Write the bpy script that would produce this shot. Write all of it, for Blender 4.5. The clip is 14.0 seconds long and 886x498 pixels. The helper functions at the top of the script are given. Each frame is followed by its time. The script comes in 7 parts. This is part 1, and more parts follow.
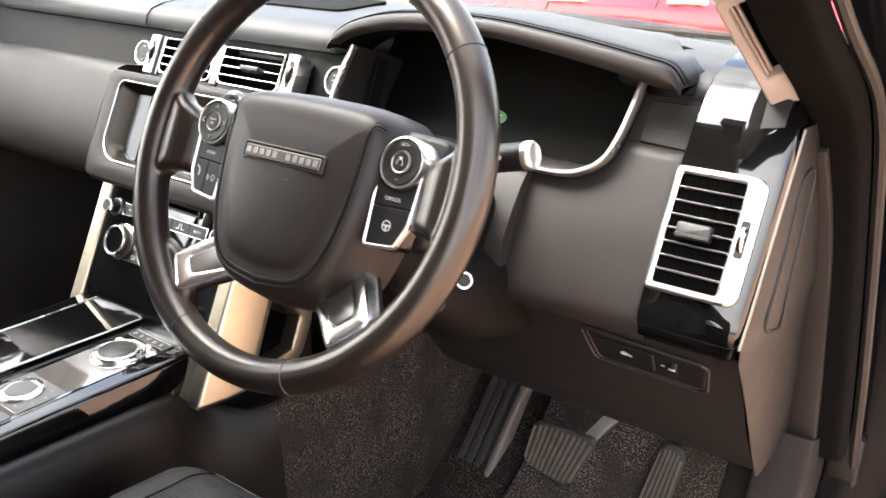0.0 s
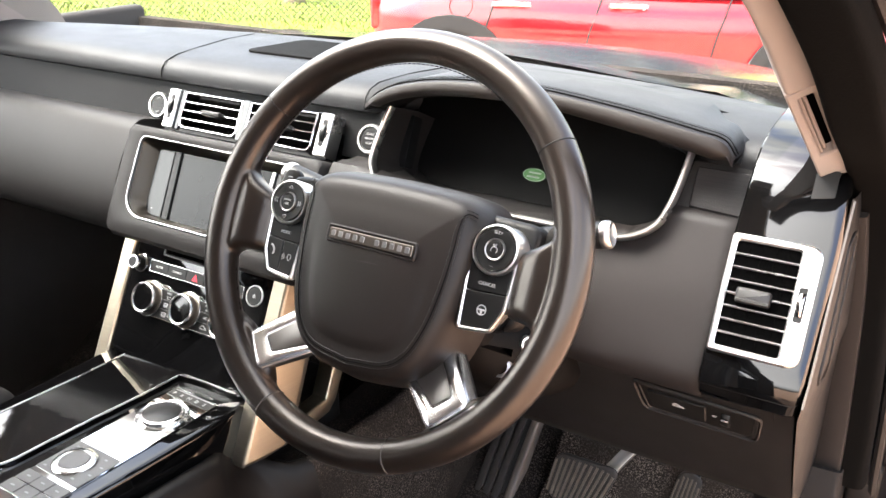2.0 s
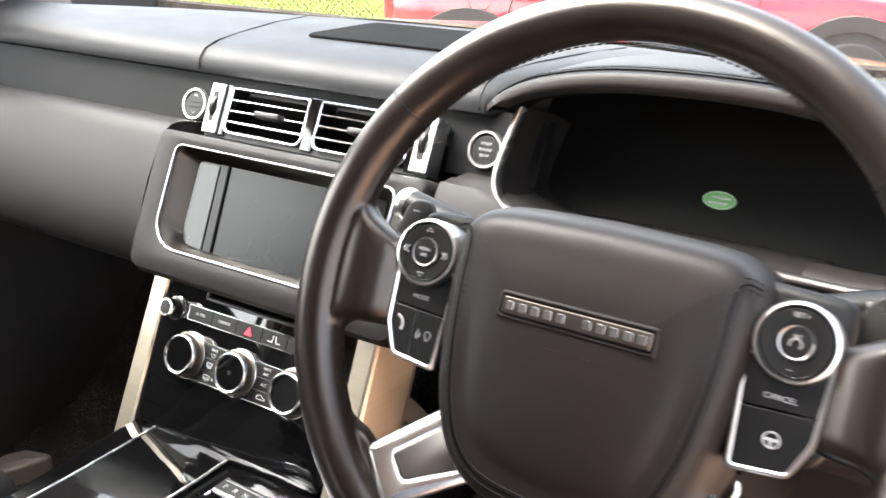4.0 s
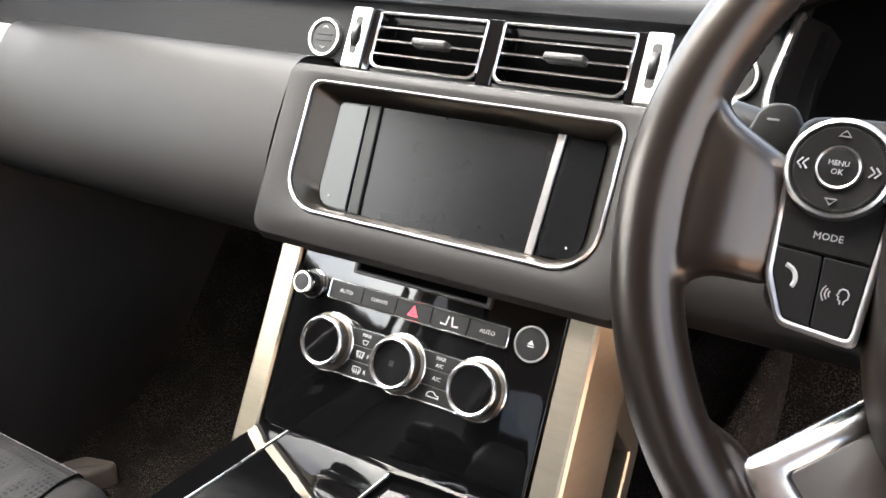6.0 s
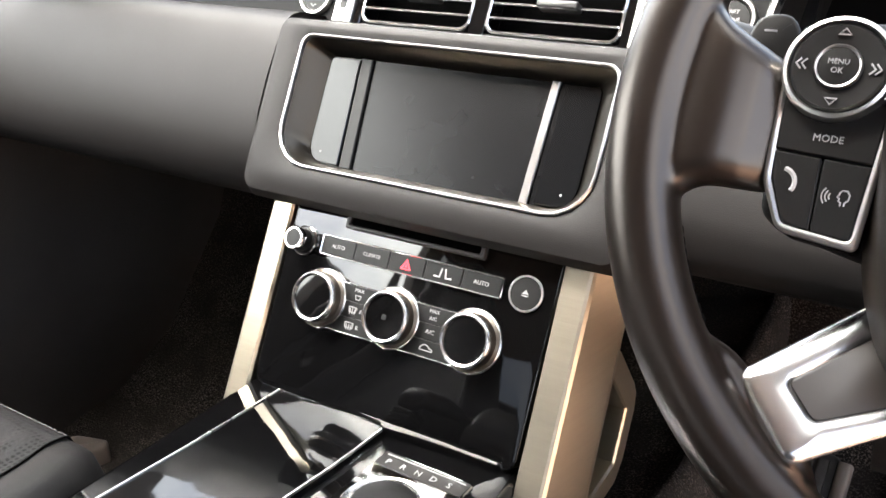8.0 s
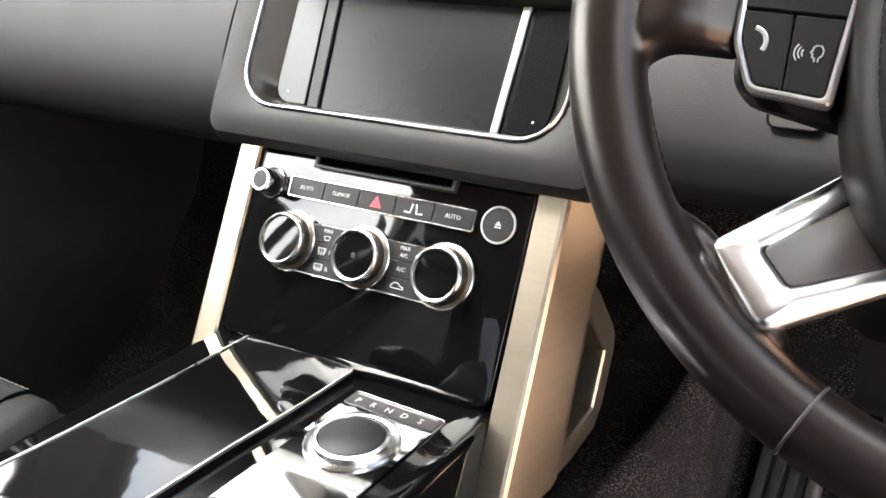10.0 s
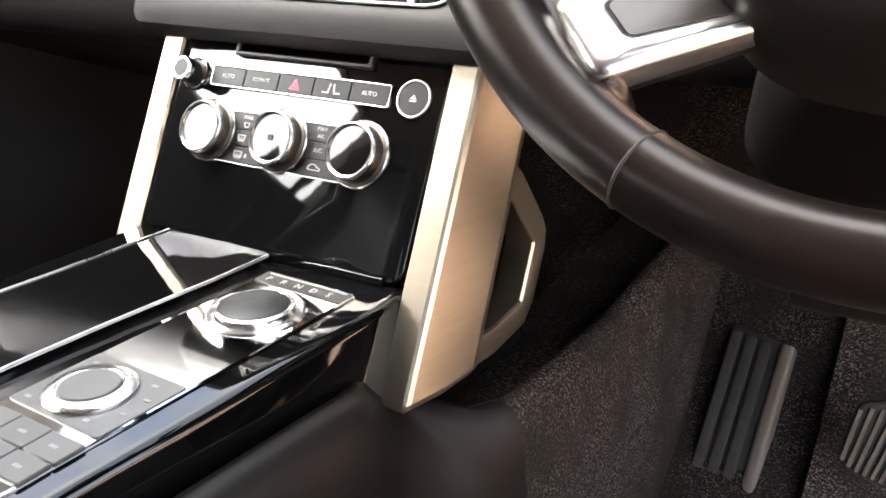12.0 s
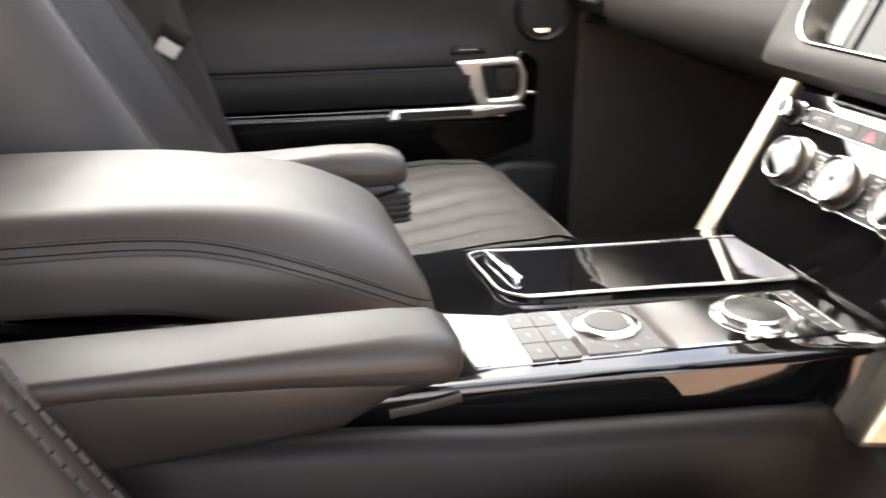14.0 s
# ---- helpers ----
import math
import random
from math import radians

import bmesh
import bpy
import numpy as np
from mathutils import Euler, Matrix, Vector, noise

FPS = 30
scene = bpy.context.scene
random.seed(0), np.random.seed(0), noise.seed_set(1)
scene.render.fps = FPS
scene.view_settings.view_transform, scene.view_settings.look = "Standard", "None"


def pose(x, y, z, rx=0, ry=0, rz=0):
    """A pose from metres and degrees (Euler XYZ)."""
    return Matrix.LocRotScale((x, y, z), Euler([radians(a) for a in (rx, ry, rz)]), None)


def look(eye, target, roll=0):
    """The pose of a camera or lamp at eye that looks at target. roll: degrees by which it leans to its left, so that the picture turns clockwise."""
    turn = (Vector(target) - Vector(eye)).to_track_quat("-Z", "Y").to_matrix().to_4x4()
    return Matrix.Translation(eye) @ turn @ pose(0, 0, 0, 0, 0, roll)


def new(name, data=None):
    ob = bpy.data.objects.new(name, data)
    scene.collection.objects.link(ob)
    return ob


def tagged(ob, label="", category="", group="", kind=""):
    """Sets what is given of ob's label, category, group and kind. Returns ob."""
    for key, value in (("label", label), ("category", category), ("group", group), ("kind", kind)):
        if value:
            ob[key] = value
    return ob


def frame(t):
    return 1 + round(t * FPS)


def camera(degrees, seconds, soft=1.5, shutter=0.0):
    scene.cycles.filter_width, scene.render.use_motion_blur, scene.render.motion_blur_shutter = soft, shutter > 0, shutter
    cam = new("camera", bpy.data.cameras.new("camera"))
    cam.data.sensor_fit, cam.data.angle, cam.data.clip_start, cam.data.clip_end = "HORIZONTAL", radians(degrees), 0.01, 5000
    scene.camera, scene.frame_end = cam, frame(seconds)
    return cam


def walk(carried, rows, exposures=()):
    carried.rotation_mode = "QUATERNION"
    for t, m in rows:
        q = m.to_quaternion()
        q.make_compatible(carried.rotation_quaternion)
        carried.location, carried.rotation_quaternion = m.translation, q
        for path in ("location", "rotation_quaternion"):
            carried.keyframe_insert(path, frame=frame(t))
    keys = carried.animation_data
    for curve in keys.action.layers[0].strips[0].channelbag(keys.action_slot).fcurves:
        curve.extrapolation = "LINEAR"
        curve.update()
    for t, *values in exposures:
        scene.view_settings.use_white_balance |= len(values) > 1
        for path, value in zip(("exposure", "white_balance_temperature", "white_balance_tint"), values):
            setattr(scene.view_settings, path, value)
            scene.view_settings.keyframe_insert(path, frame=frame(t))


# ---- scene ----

cam = camera(53.17, 14.0, shutter=0.4)
PATH = [
    (0, (0.9909, -0.5348, 0.9933), (0.4376, 0.2100, 0.6201), 0.14),
    (0.5, (0.9255, -0.5653, 1.0183), (0.4096, 0.2045, 0.6425), -0.08),
    (1, (0.8968, -0.5853, 1.0705), (0.3987, 0.1956, 0.6934), 0.12),
    (1.5, (0.8938, -0.6017, 1.0738), (0.4001, 0.1819, 0.6965), 0.17),
    (2, (0.8821, -0.6118, 1.0742), (0.3916, 0.1733, 0.6962), 0.14),
    (2.2, (0.8741, -0.6096, 1.0750), (0.3856, 0.1761, 0.6954), 0.15),
    (4.3, (0.5459, -0.4182, 0.9892), (0.0586, 0.3674, 0.6080), 0.23),
    (4.5, (0.5037, -0.4050, 0.9744), (0.0147, 0.3801, 0.5943), 0.35),
    (5, (0.4385, -0.3840, 0.9511), (-0.0533, 0.3992, 0.5705), 0.19),
    (5.5, (0.3886, -0.3940, 0.9209), (-0.1032, 0.3904, 0.5427), 0.30),
    (6, (0.3749, -0.3958, 0.9010), (-0.1197, 0.3871, 0.5235), 0.14),
    (6.5, (0.3720, -0.3975, 0.8903), (-0.1235, 0.3853, 0.5138), 0.08),
    (7, (0.3797, -0.3995, 0.8798), (-0.1150, 0.3841, 0.5040), 0.08),
    (7.5, (0.3830, -0.3977, 0.8703), (-0.1110, 0.3859, 0.4936), -0.05),
    (8, (0.3803, -0.3988, 0.8592), (-0.1115, 0.3866, 0.4833), -0.02),
    (8.2, (0.3834, -0.3956, 0.8526), (-0.1070, 0.3907, 0.4770), 0.08),
    (10.3, (0.3952, -0.3908, 0.7883), (-0.0852, 0.4039, 0.4173), -0.40),
    (10.5, (0.3984, -0.3899, 0.7800), (-0.0808, 0.4049, 0.4076), -0.40),
    (11, (0.4140, -0.3951, 0.7620), (-0.0617, 0.4023, 0.3909), -0.42),
    (11.5, (0.4447, -0.3824, 0.7304), (-0.0316, 0.4146, 0.3589), -0.65),
    (12, (0.4570, -0.3712, 0.7085), (-0.0308, 0.4189, 0.3372), -0.51),
    (12.5, (0.4675, -0.3920, 0.7048), (-0.1055, 0.3411, 0.3383), -0.12),
    (13, (0.5229, -0.4092, 0.7333), (-0.1773, 0.2014, 0.3633), 0.28),
    (13.5, (0.5877, -0.4123, 0.7493), (-0.2312, 0.0303, 0.3838), -0.03),
    (14, (0.6368, -0.3790, 0.7531), (-0.2713, -0.1580, 0.3974), 0.04),
]
walk(cam, [(t, look(eye, target, roll)) for t, eye, target, roll in PATH], exposures=[(0.0, 3.65, 6500, 11), (2.2, 3.6, 6500, 11), (4.5, 3.7, 6400, 11), (8.0, 3.7, 6500, 11), (11.0, 3.8, 6500, 11), (12.5, 3.87, 6600, 11), (13.0, 3.9, 6700, 12), (13.5, 3.86, 6700, 12), (14.0, 4.02, 6900, 13)])

# world: bright hazy day
world = bpy.data.worlds.new("sky")
world.use_nodes = True
scene.world = world
wn = world.node_tree
sky = wn.nodes.new("ShaderNodeTexSky")
sky.sky_type, sky.sun_disc = "NISHITA", False
sky.sun_elevation, sky.sun_rotation = radians(59), radians(241)
sky.air_density, sky.dust_density, sky.ozone_density = 0.9, 5.0, 0.6
# broken white cloud over the whole sky
cloud = wn.nodes.new("ShaderNodeTexNoise")
cloud.inputs["Scale"].default_value, cloud.inputs["Detail"].default_value, cloud.inputs["Roughness"].default_value = 2.6, 6.0, 0.55
cover = wn.nodes.new("ShaderNodeMapRange")
cover.inputs[1].default_value, cover.inputs[2].default_value = 0.40, 0.58
grey = wn.nodes.new("ShaderNodeRGBToBW")
bright = wn.nodes.new("ShaderNodeVectorMath")
bright.operation = "MULTIPLY"
bright.inputs[1].default_value = (1.9, 1.88, 1.84)
blend = wn.nodes.new("ShaderNodeMix")
blend.data_type = "RGBA"
wn.links.new(cloud.outputs[0], cover.inputs[0])
wn.links.new(sky.outputs[0], grey.inputs[0])
wn.links.new(grey.outputs[0], bright.inputs[0])
wn.links.new(cover.outputs[0], blend.inputs[0])
wn.links.new(sky.outputs[0], blend.inputs[6])
wn.links.new(bright.outputs[0], blend.inputs[7])
wn.links.new(blend.outputs[2], wn.nodes["Background"].inputs[0])
wn.nodes["Background"].inputs[1].default_value = 0.15
sun = new("sun", bpy.data.lights.new("sun", "SUN"))
sun.data.energy, sun.data.angle, sun.data.color = 0.8, radians(35), (1.0, 0.95, 0.88)
sun.matrix_world = look((-0.55, -0.30, 1.05), (0, 0, 0))

# ---- materials ----
def material(name, colour, rough=0.5, metal=0.0, bump=0.0, size=0.002, vary=0.15, patch=0.06, coat=0.0, spec=0.5, stretch=(1, 1, 1), detail=4.0, vary_rough=0.08, hard=0.0):
    """A node material: fine grain in the relief, slow patches in colour and gloss. size and patch are in metres."""
    m = bpy.data.materials.new(name)
    m.use_nodes = True
    nt, ln = m.node_tree.nodes, m.node_tree.links
    b = nt["Principled BSDF"]
    co = nt.new("ShaderNodeTexCoord")
    mp = nt.new("ShaderNodeMapping")
    mp.inputs["Scale"].default_value = stretch
    ln.new(co.outputs["Object"], mp.inputs[0])
    big = nt.new("ShaderNodeTexNoise")
    big.inputs["Scale"].default_value, big.inputs["Detail"].default_value = 1 / patch, 3
    ln.new(mp.outputs[0], big.inputs["Vector"])
    mix = nt.new("ShaderNodeMix")
    mix.data_type = "RGBA"
    mix.inputs[6].default_value = (*[c * (1 - vary) for c in colour], 1)
    mix.inputs[7].default_value = (*[min(1, c * (1 + vary)) for c in colour], 1)
    if hard:
        steep = nt.new("ShaderNodeMapRange")
        steep.inputs[1].default_value, steep.inputs[2].default_value = 0.5 - hard, 0.5 + hard
        ln.new(big.outputs[0], steep.inputs[0])
        ln.new(steep.outputs[0], mix.inputs[0])
    else:
        ln.new(big.outputs[0], mix.inputs[0])
    ln.new(mix.outputs[2], b.inputs["Base Color"])
    rr = nt.new("ShaderNodeMapRange")
    rr.inputs[3].default_value, rr.inputs[4].default_value = max(0.02, rough - vary_rough), min(1, rough + vary_rough)
    ln.new(big.outputs[0], rr.inputs[0])
    ln.new(rr.outputs[0], b.inputs["Roughness"])
    b.inputs["Metallic"].default_value = metal
    b.inputs["Coat Weight"].default_value = coat
    b.inputs["Coat Roughness"].default_value = 0.03
    b.inputs["Specular IOR Level"].default_value = spec
    if bump:
        fine = nt.new("ShaderNodeTexNoise")
        fine.inputs["Scale"].default_value, fine.inputs["Detail"].default_value = 1 / size, detail
        ln.new(mp.outputs[0], fine.inputs["Vector"])
        bp = nt.new("ShaderNodeBump")
        bp.inputs["Strength"].default_value, bp.inputs["Distance"].default_value = bump, size * 0.5
        ln.new(fine.outputs[0], bp.inputs["Height"])
        ln.new(bp.outputs[0], b.inputs["Normal"])
    return m


def glowing(name, colour, strength):
    m = bpy.data.materials.new(name)
    m.use_nodes = True
    b = m.node_tree.nodes["Principled BSDF"]
    b.inputs["Base Color"].default_value = (*colour, 1)
    b.inputs["Emission Color"].default_value, b.inputs["Emission Strength"].default_value = (*colour, 1), strength
    return m


def grained(name, colour, rough, cell, bump, **kw):
    """Leather: a cell pattern of pores and creases over the soft grain."""
    m = material(name, colour, rough, bump=bump * 0.5, size=cell * 0.6, **kw)
    nt, ln = m.node_tree.nodes, m.node_tree.links
    b = nt["Principled BSDF"]
    vor = nt.new("ShaderNodeTexVoronoi")
    vor.feature = "DISTANCE_TO_EDGE"
    vor.inputs["Scale"].default_value = 1 / cell
    ln.new(nt["Mapping"].outputs[0], vor.inputs["Vector"])
    ramp = nt.new("ShaderNodeMapRange")
    ramp.inputs[1].default_value, ramp.inputs[2].default_value = 0.0, 0.18
    ln.new(vor.outputs["Distance"], ramp.inputs[0])
    bp = nt.new("ShaderNodeBump")
    bp.inputs["Strength"].default_value, bp.inputs["Distance"].default_value = bump, cell * 0.35
    ln.new(ramp.outputs[0], bp.inputs["Height"])
    ln.new(nt["Bump"].outputs[0], bp.inputs["Normal"])
    ln.new(bp.outputs[0], b.inputs["Normal"])
    return m


def dotted(name, colour, dark, cell, rough=0.6, spec=0.25):
    """Perforated or woven facing: rows of small dark dimples."""
    m = material(name, colour, rough, bump=0.2, size=cell, spec=spec)
    nt, ln = m.node_tree.nodes, m.node_tree.links
    b = nt["Principled BSDF"]
    vor = nt.new("ShaderNodeTexVoronoi")
    vor.inputs["Scale"].default_value, vor.inputs["Randomness"].default_value = 1 / cell, 0.0
    ln.new(nt["Mapping"].outputs[0], vor.inputs["Vector"])
    ramp = nt.new("ShaderNodeMapRange")
    ramp.inputs[1].default_value, ramp.inputs[2].default_value = 0.25, 0.42
    ln.new(vor.outputs["Distance"], ramp.inputs[0])
    mix = nt.new("ShaderNodeMix")
    mix.data_type = "RGBA"
    mix.inputs[6].default_value = (*dark, 1)
    ln.new(ramp.outputs[0], mix.inputs[0])
    ln.new(nt["Mix"].outputs[2], mix.inputs[7])
    ln.new(mix.outputs[2], b.inputs["Base Color"])
    return m


def glass(name, tint):
    """A thin pane: clear, with a faint mirror film."""
    m = bpy.data.materials.new(name)
    m.use_nodes = True
    nt, ln = m.node_tree.nodes, m.node_tree.links
    nt.remove(nt["Principled BSDF"])
    clear, shine, mix = nt.new("ShaderNodeBsdfTransparent"), nt.new("ShaderNodeBsdfGlossy"), nt.new("ShaderNodeMixShader")
    clear.inputs[0].default_value = (*tint, 1)
    shine.inputs["Roughness"].default_value = 0.02
    mix.inputs[0].default_value = 0.06
    ln.new(clear.outputs[0], mix.inputs[1])
    ln.new(shine.outputs[0], mix.inputs[2])
    ln.new(mix.outputs[0], nt["Material Output"].inputs[0])
    return m


SOFT = grained("soft_dash_leather", (0.0120, 0.0110, 0.0106), 0.54, 0.0016, 0.12, vary=0.12, spec=0.18)
PAD = grained("top_pad_leather", (0.0105, 0.0108, 0.0116), 0.50, 0.0016, 0.14, vary=0.12, spec=0.19)
WHEEL_LEATHER = grained("wheel_leather", (0.0068, 0.0048, 0.0038), 0.30, 0.0011, 0.05, vary=0.25, patch=0.035, spec=0.60, vary_rough=0.05)
COVER = grained("cover_leather", (0.0104, 0.0082, 0.0071), 0.45, 0.0013, 0.06, vary=0.12, spec=0.22)
WHEEL_LEATHER.node_tree.nodes["Principled BSDF"].inputs["Specular Tint"].default_value = (1.0, 0.90, 0.82, 1)
SIDE = grained("console_leather", (0.0062, 0.0050, 0.0044), 0.45, 0.0016, 0.10, vary=0.15, spec=0.15)
SEAT = grained("seat_leather", (0.035, 0.0300, 0.0268), 0.44, 0.0018, 0.06, vary=0.10, spec=0.28)
CUSHION = grained("cushion_leather", (0.0150, 0.0145, 0.0142), 0.48, 0.0020, 0.14, vary=0.12, spec=0.10)
# seat leather again, darkened to put shade on the near armrest
SEAT_SHADED = grained("shaded_seat_leather", (0.024, 0.0198, 0.0172), 0.44, 0.0018, 0.06, vary=0.15, spec=0.28)
DOOR_PAD = grained("door_pad_leather", (0.019, 0.0167, 0.0154), 0.46, 0.0016, 0.10, vary=0.12, spec=0.18)
SEAT_HOLES = dotted("perforated_seat_leather", (0.0190, 0.0186, 0.0188), (0.004, 0.004, 0.004), 0.0055, 0.5, 0.08)
HARD = material("grained_plastic", (0.0080, 0.0073, 0.0071), 0.46, bump=0.25, size=0.0012, spec=0.35)
DARK = material("black_plastic", (0.0040, 0.0038, 0.0036), 0.5, bump=0.2, size=0.0015, spec=0.25)
BUTTON = material("button_plastic", (0.0042, 0.0041, 0.0040), 0.42, bump=0.05, size=0.001, spec=0.25)
GLOSS = material("piano_black", (0.0016, 0.0016, 0.0017), 0.04, vary_rough=0.015, bump=0.012, size=0.03, detail=1.0)
CHROME = material("chrome", (0.80, 0.80, 0.80), 0.12, metal=1.0, vary=0.05, vary_rough=0.05)
SATIN = material("satin_silver", (0.66, 0.65, 0.63), 0.30, metal=1.0, vary=0.05)
BRUSHED = material("brushed_aluminium", (0.41, 0.365, 0.285), 0.36, metal=1.0, bump=0.22, size=0.0010, stretch=(0.05, 0.05, 1), vary=0.10, patch=0.004, vary_rough=0.06)
RINGS = material("turned_metal", (0.58, 0.58, 0.57), 0.22, metal=1.0, vary=0.05, vary_rough=0.05)
SPOKE = material("spoke_metal", (0.60, 0.59, 0.58), 0.25, metal=1.0, vary=0.05)
# dark plastic lightened: windscreen glare and some dust are in the colour
GLARE_GREY = material("glare_grey_plastic", (0.10, 0.10, 0.092), 0.6, bump=0.06, size=0.003, vary=0.3, patch=0.03)
PLATE = material("polished_plate", (0.74, 0.74, 0.74), 0.05, metal=1.0, vary=0.03, vary_rough=0.015)
SCREEN = material("screen_glass", (0.0018, 0.0018, 0.0022), 0.27, spec=0.19, vary_rough=0.02)
TOUCH = material("touch_key_glass", (0.003, 0.0032, 0.0036), 0.14, spec=0.28, vary_rough=0.02)
PALE_KEY = material("pale_grey_keys", (0.058, 0.054, 0.050), 0.36, bump=0.03, size=0.001, spec=0.42)
INLAY = material("warm_grey_inlay", (0.030, 0.0255, 0.0225), 0.36, spec=0.5)
KNEE = grained("satin_dash_leather", (0.0128, 0.0108, 0.0102), 0.46, 0.0016, 0.10, vary=0.12, spec=0.18)
SLATE = material("grey_button_panel", (0.020, 0.019, 0.018), 0.40, bump=0.03, size=0.001, spec=0.18)


def dusty(name, colour, speck, drift):
    """Carpet with fine dust specks that lie in wide drifts."""
    m = material(name, colour, 0.95, bump=1.0, size=0.003, vary=0.80, patch=speck, spec=0.05, hard=0.22)
    nt, ln = m.node_tree.nodes, m.node_tree.links
    # few pale specks on a dark pile
    nt["Map Range"].inputs[1].default_value, nt["Map Range"].inputs[2].default_value = 0.49, 0.70
    nt["Mix"].inputs[6].default_value = (*[c * 0.22 for c in colour], 1)
    nt["Mix"].inputs[7].default_value = (*[min(1, c * 2.2) for c in colour], 1)
    wide = nt.new("ShaderNodeTexNoise")
    wide.inputs["Scale"].default_value, wide.inputs["Detail"].default_value = 1 / drift, 2
    ln.new(nt["Mapping"].outputs[0], wide.inputs["Vector"])
    ramp = nt.new("ShaderNodeMapRange")
    ramp.inputs[1].default_value, ramp.inputs[2].default_value, ramp.inputs[3].default_value = 0.36, 0.62, 0.18
    ln.new(wide.outputs[0], ramp.inputs[0])
    mix = nt.new("ShaderNodeMix")
    mix.data_type = "RGBA"
    mix.inputs[6].default_value = (*[c * 0.32 for c in colour], 1)
    ln.new(ramp.outputs[0], mix.inputs[0])
    ln.new(nt["Mix"].outputs[2], mix.inputs[7])
    ln.new(mix.outputs[2], nt["Principled BSDF"].inputs["Base Color"])
    return m


# one dusty carpet in a lit and a shaded colour
DUSTY_LIT = dusty("lit_dusty_carpet", (0.122, 0.098, 0.083), 0.0022, 0.075)
DUSTY_SHADED = dusty("shaded_dusty_carpet", (0.062, 0.051, 0.044), 0.0022, 0.06)
RUBBER = material("black_rubber", (0.022, 0.0195, 0.0175), 0.60, bump=0.3, size=0.003, vary=0.4, patch=0.02, spec=0.3)
FOOT = material("scuffed_rubber", (0.040, 0.035, 0.031), 0.55, bump=0.3, size=0.003, vary=0.45, patch=0.012, spec=0.3)
WORN = material("worn_rubber", (0.115, 0.092, 0.072), 0.7, bump=0.4, size=0.003, vary=0.5, patch=0.02)
CLOTH = material("pillar_cloth", (0.22, 0.188, 0.168), 0.9, bump=0.3, size=0.0012, vary=0.05)
HEADLINING = material("pale_headlining", (0.20, 0.18, 0.16), 0.95, bump=0.3, size=0.002, vary=0.05)
THREAD = material("grey_thread", (0.022, 0.020, 0.019), 0.7)
SEAM = material("pale_seam", (0.024, 0.021, 0.019), 0.6)
TAN = material("warm_grey_trim", (0.15, 0.12, 0.10), 0.6, bump=0.2, size=0.002)
DIM = material("dim_print", (0.15, 0.15, 0.15), 0.6, vary=0.02)
KNOB = material("knob_metal", (0.13, 0.112, 0.095), 0.38, metal=1.0, vary=0.06)
PRINT = material("pale_print", (0.27, 0.27, 0.27), 0.6, vary=0.02)
# red print with a weak glow added to keep it bright
RED_GLOW = glowing("red_glow_print", (0.75, 0.03, 0.05), 0.14)
GREEN_LIT = glowing("lit_green", (0.035, 0.085, 0.028), 0.2)
WHITE_LIT = glowing("lit_white", (0.7, 0.7, 0.7), 0.12)
STRIP = dotted("ribbed_strip", (0.0048, 0.0048, 0.005), (0.0015, 0.0015, 0.0015), 0.0018, 0.55, 0.10)
MESH = dotted("speaker_mesh", (0.014, 0.0125, 0.012), (0.002, 0.002, 0.002), 0.0022, 0.6)
BODY_PAINT = material("black_car_paint", (0.003, 0.0033, 0.004), 0.12, vary=0.05)
PANE = glass("clear_glass", (0.84, 0.87, 0.85))
# near-black for openings: the shade inside them is put into the colour
PAINTED_DARK = material("painted_cavity_shade", (0.001, 0.001, 0.001), 0.9, spec=0.0)
INNER = material("dark_brushed_wall", (0.060, 0.053, 0.044), 0.34, metal=1.0, vary=0.08)
DISPLAY = material("matt_display", (0.0030, 0.0028, 0.0026), 0.55, spec=0.08)
TINTED = glass("privacy_glass", (0.10, 0.105, 0.11))
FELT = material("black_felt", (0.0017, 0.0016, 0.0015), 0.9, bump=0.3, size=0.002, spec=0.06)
END = material("end_plastic", (0.0064, 0.0060, 0.0059), 0.5, bump=0.25, size=0.0012, spec=0.20)
WARM_TRIM = material("warm_grey_plastic", (0.0125, 0.0105, 0.0098), 0.5, bump=0.25, size=0.0012, spec=0.25)
SILL = material("sill_plastic", (0.0125, 0.0108, 0.0100), 0.7, bump=0.25, size=0.0012, spec=0.10)
COLUMN = material("column_plastic", (0.0020, 0.0018, 0.0017), 0.6, bump=0.2, size=0.0015, spec=0.09)
BADGE = material("dull_silver", (0.34, 0.33, 0.32), 0.3, metal=1.0, vary=0.05)
RECESS = material("brown_black_plastic", (0.0075, 0.0065, 0.0060), 0.5, bump=0.2, size=0.0015, spec=0.2)
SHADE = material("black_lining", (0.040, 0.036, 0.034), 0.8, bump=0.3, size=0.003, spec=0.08)

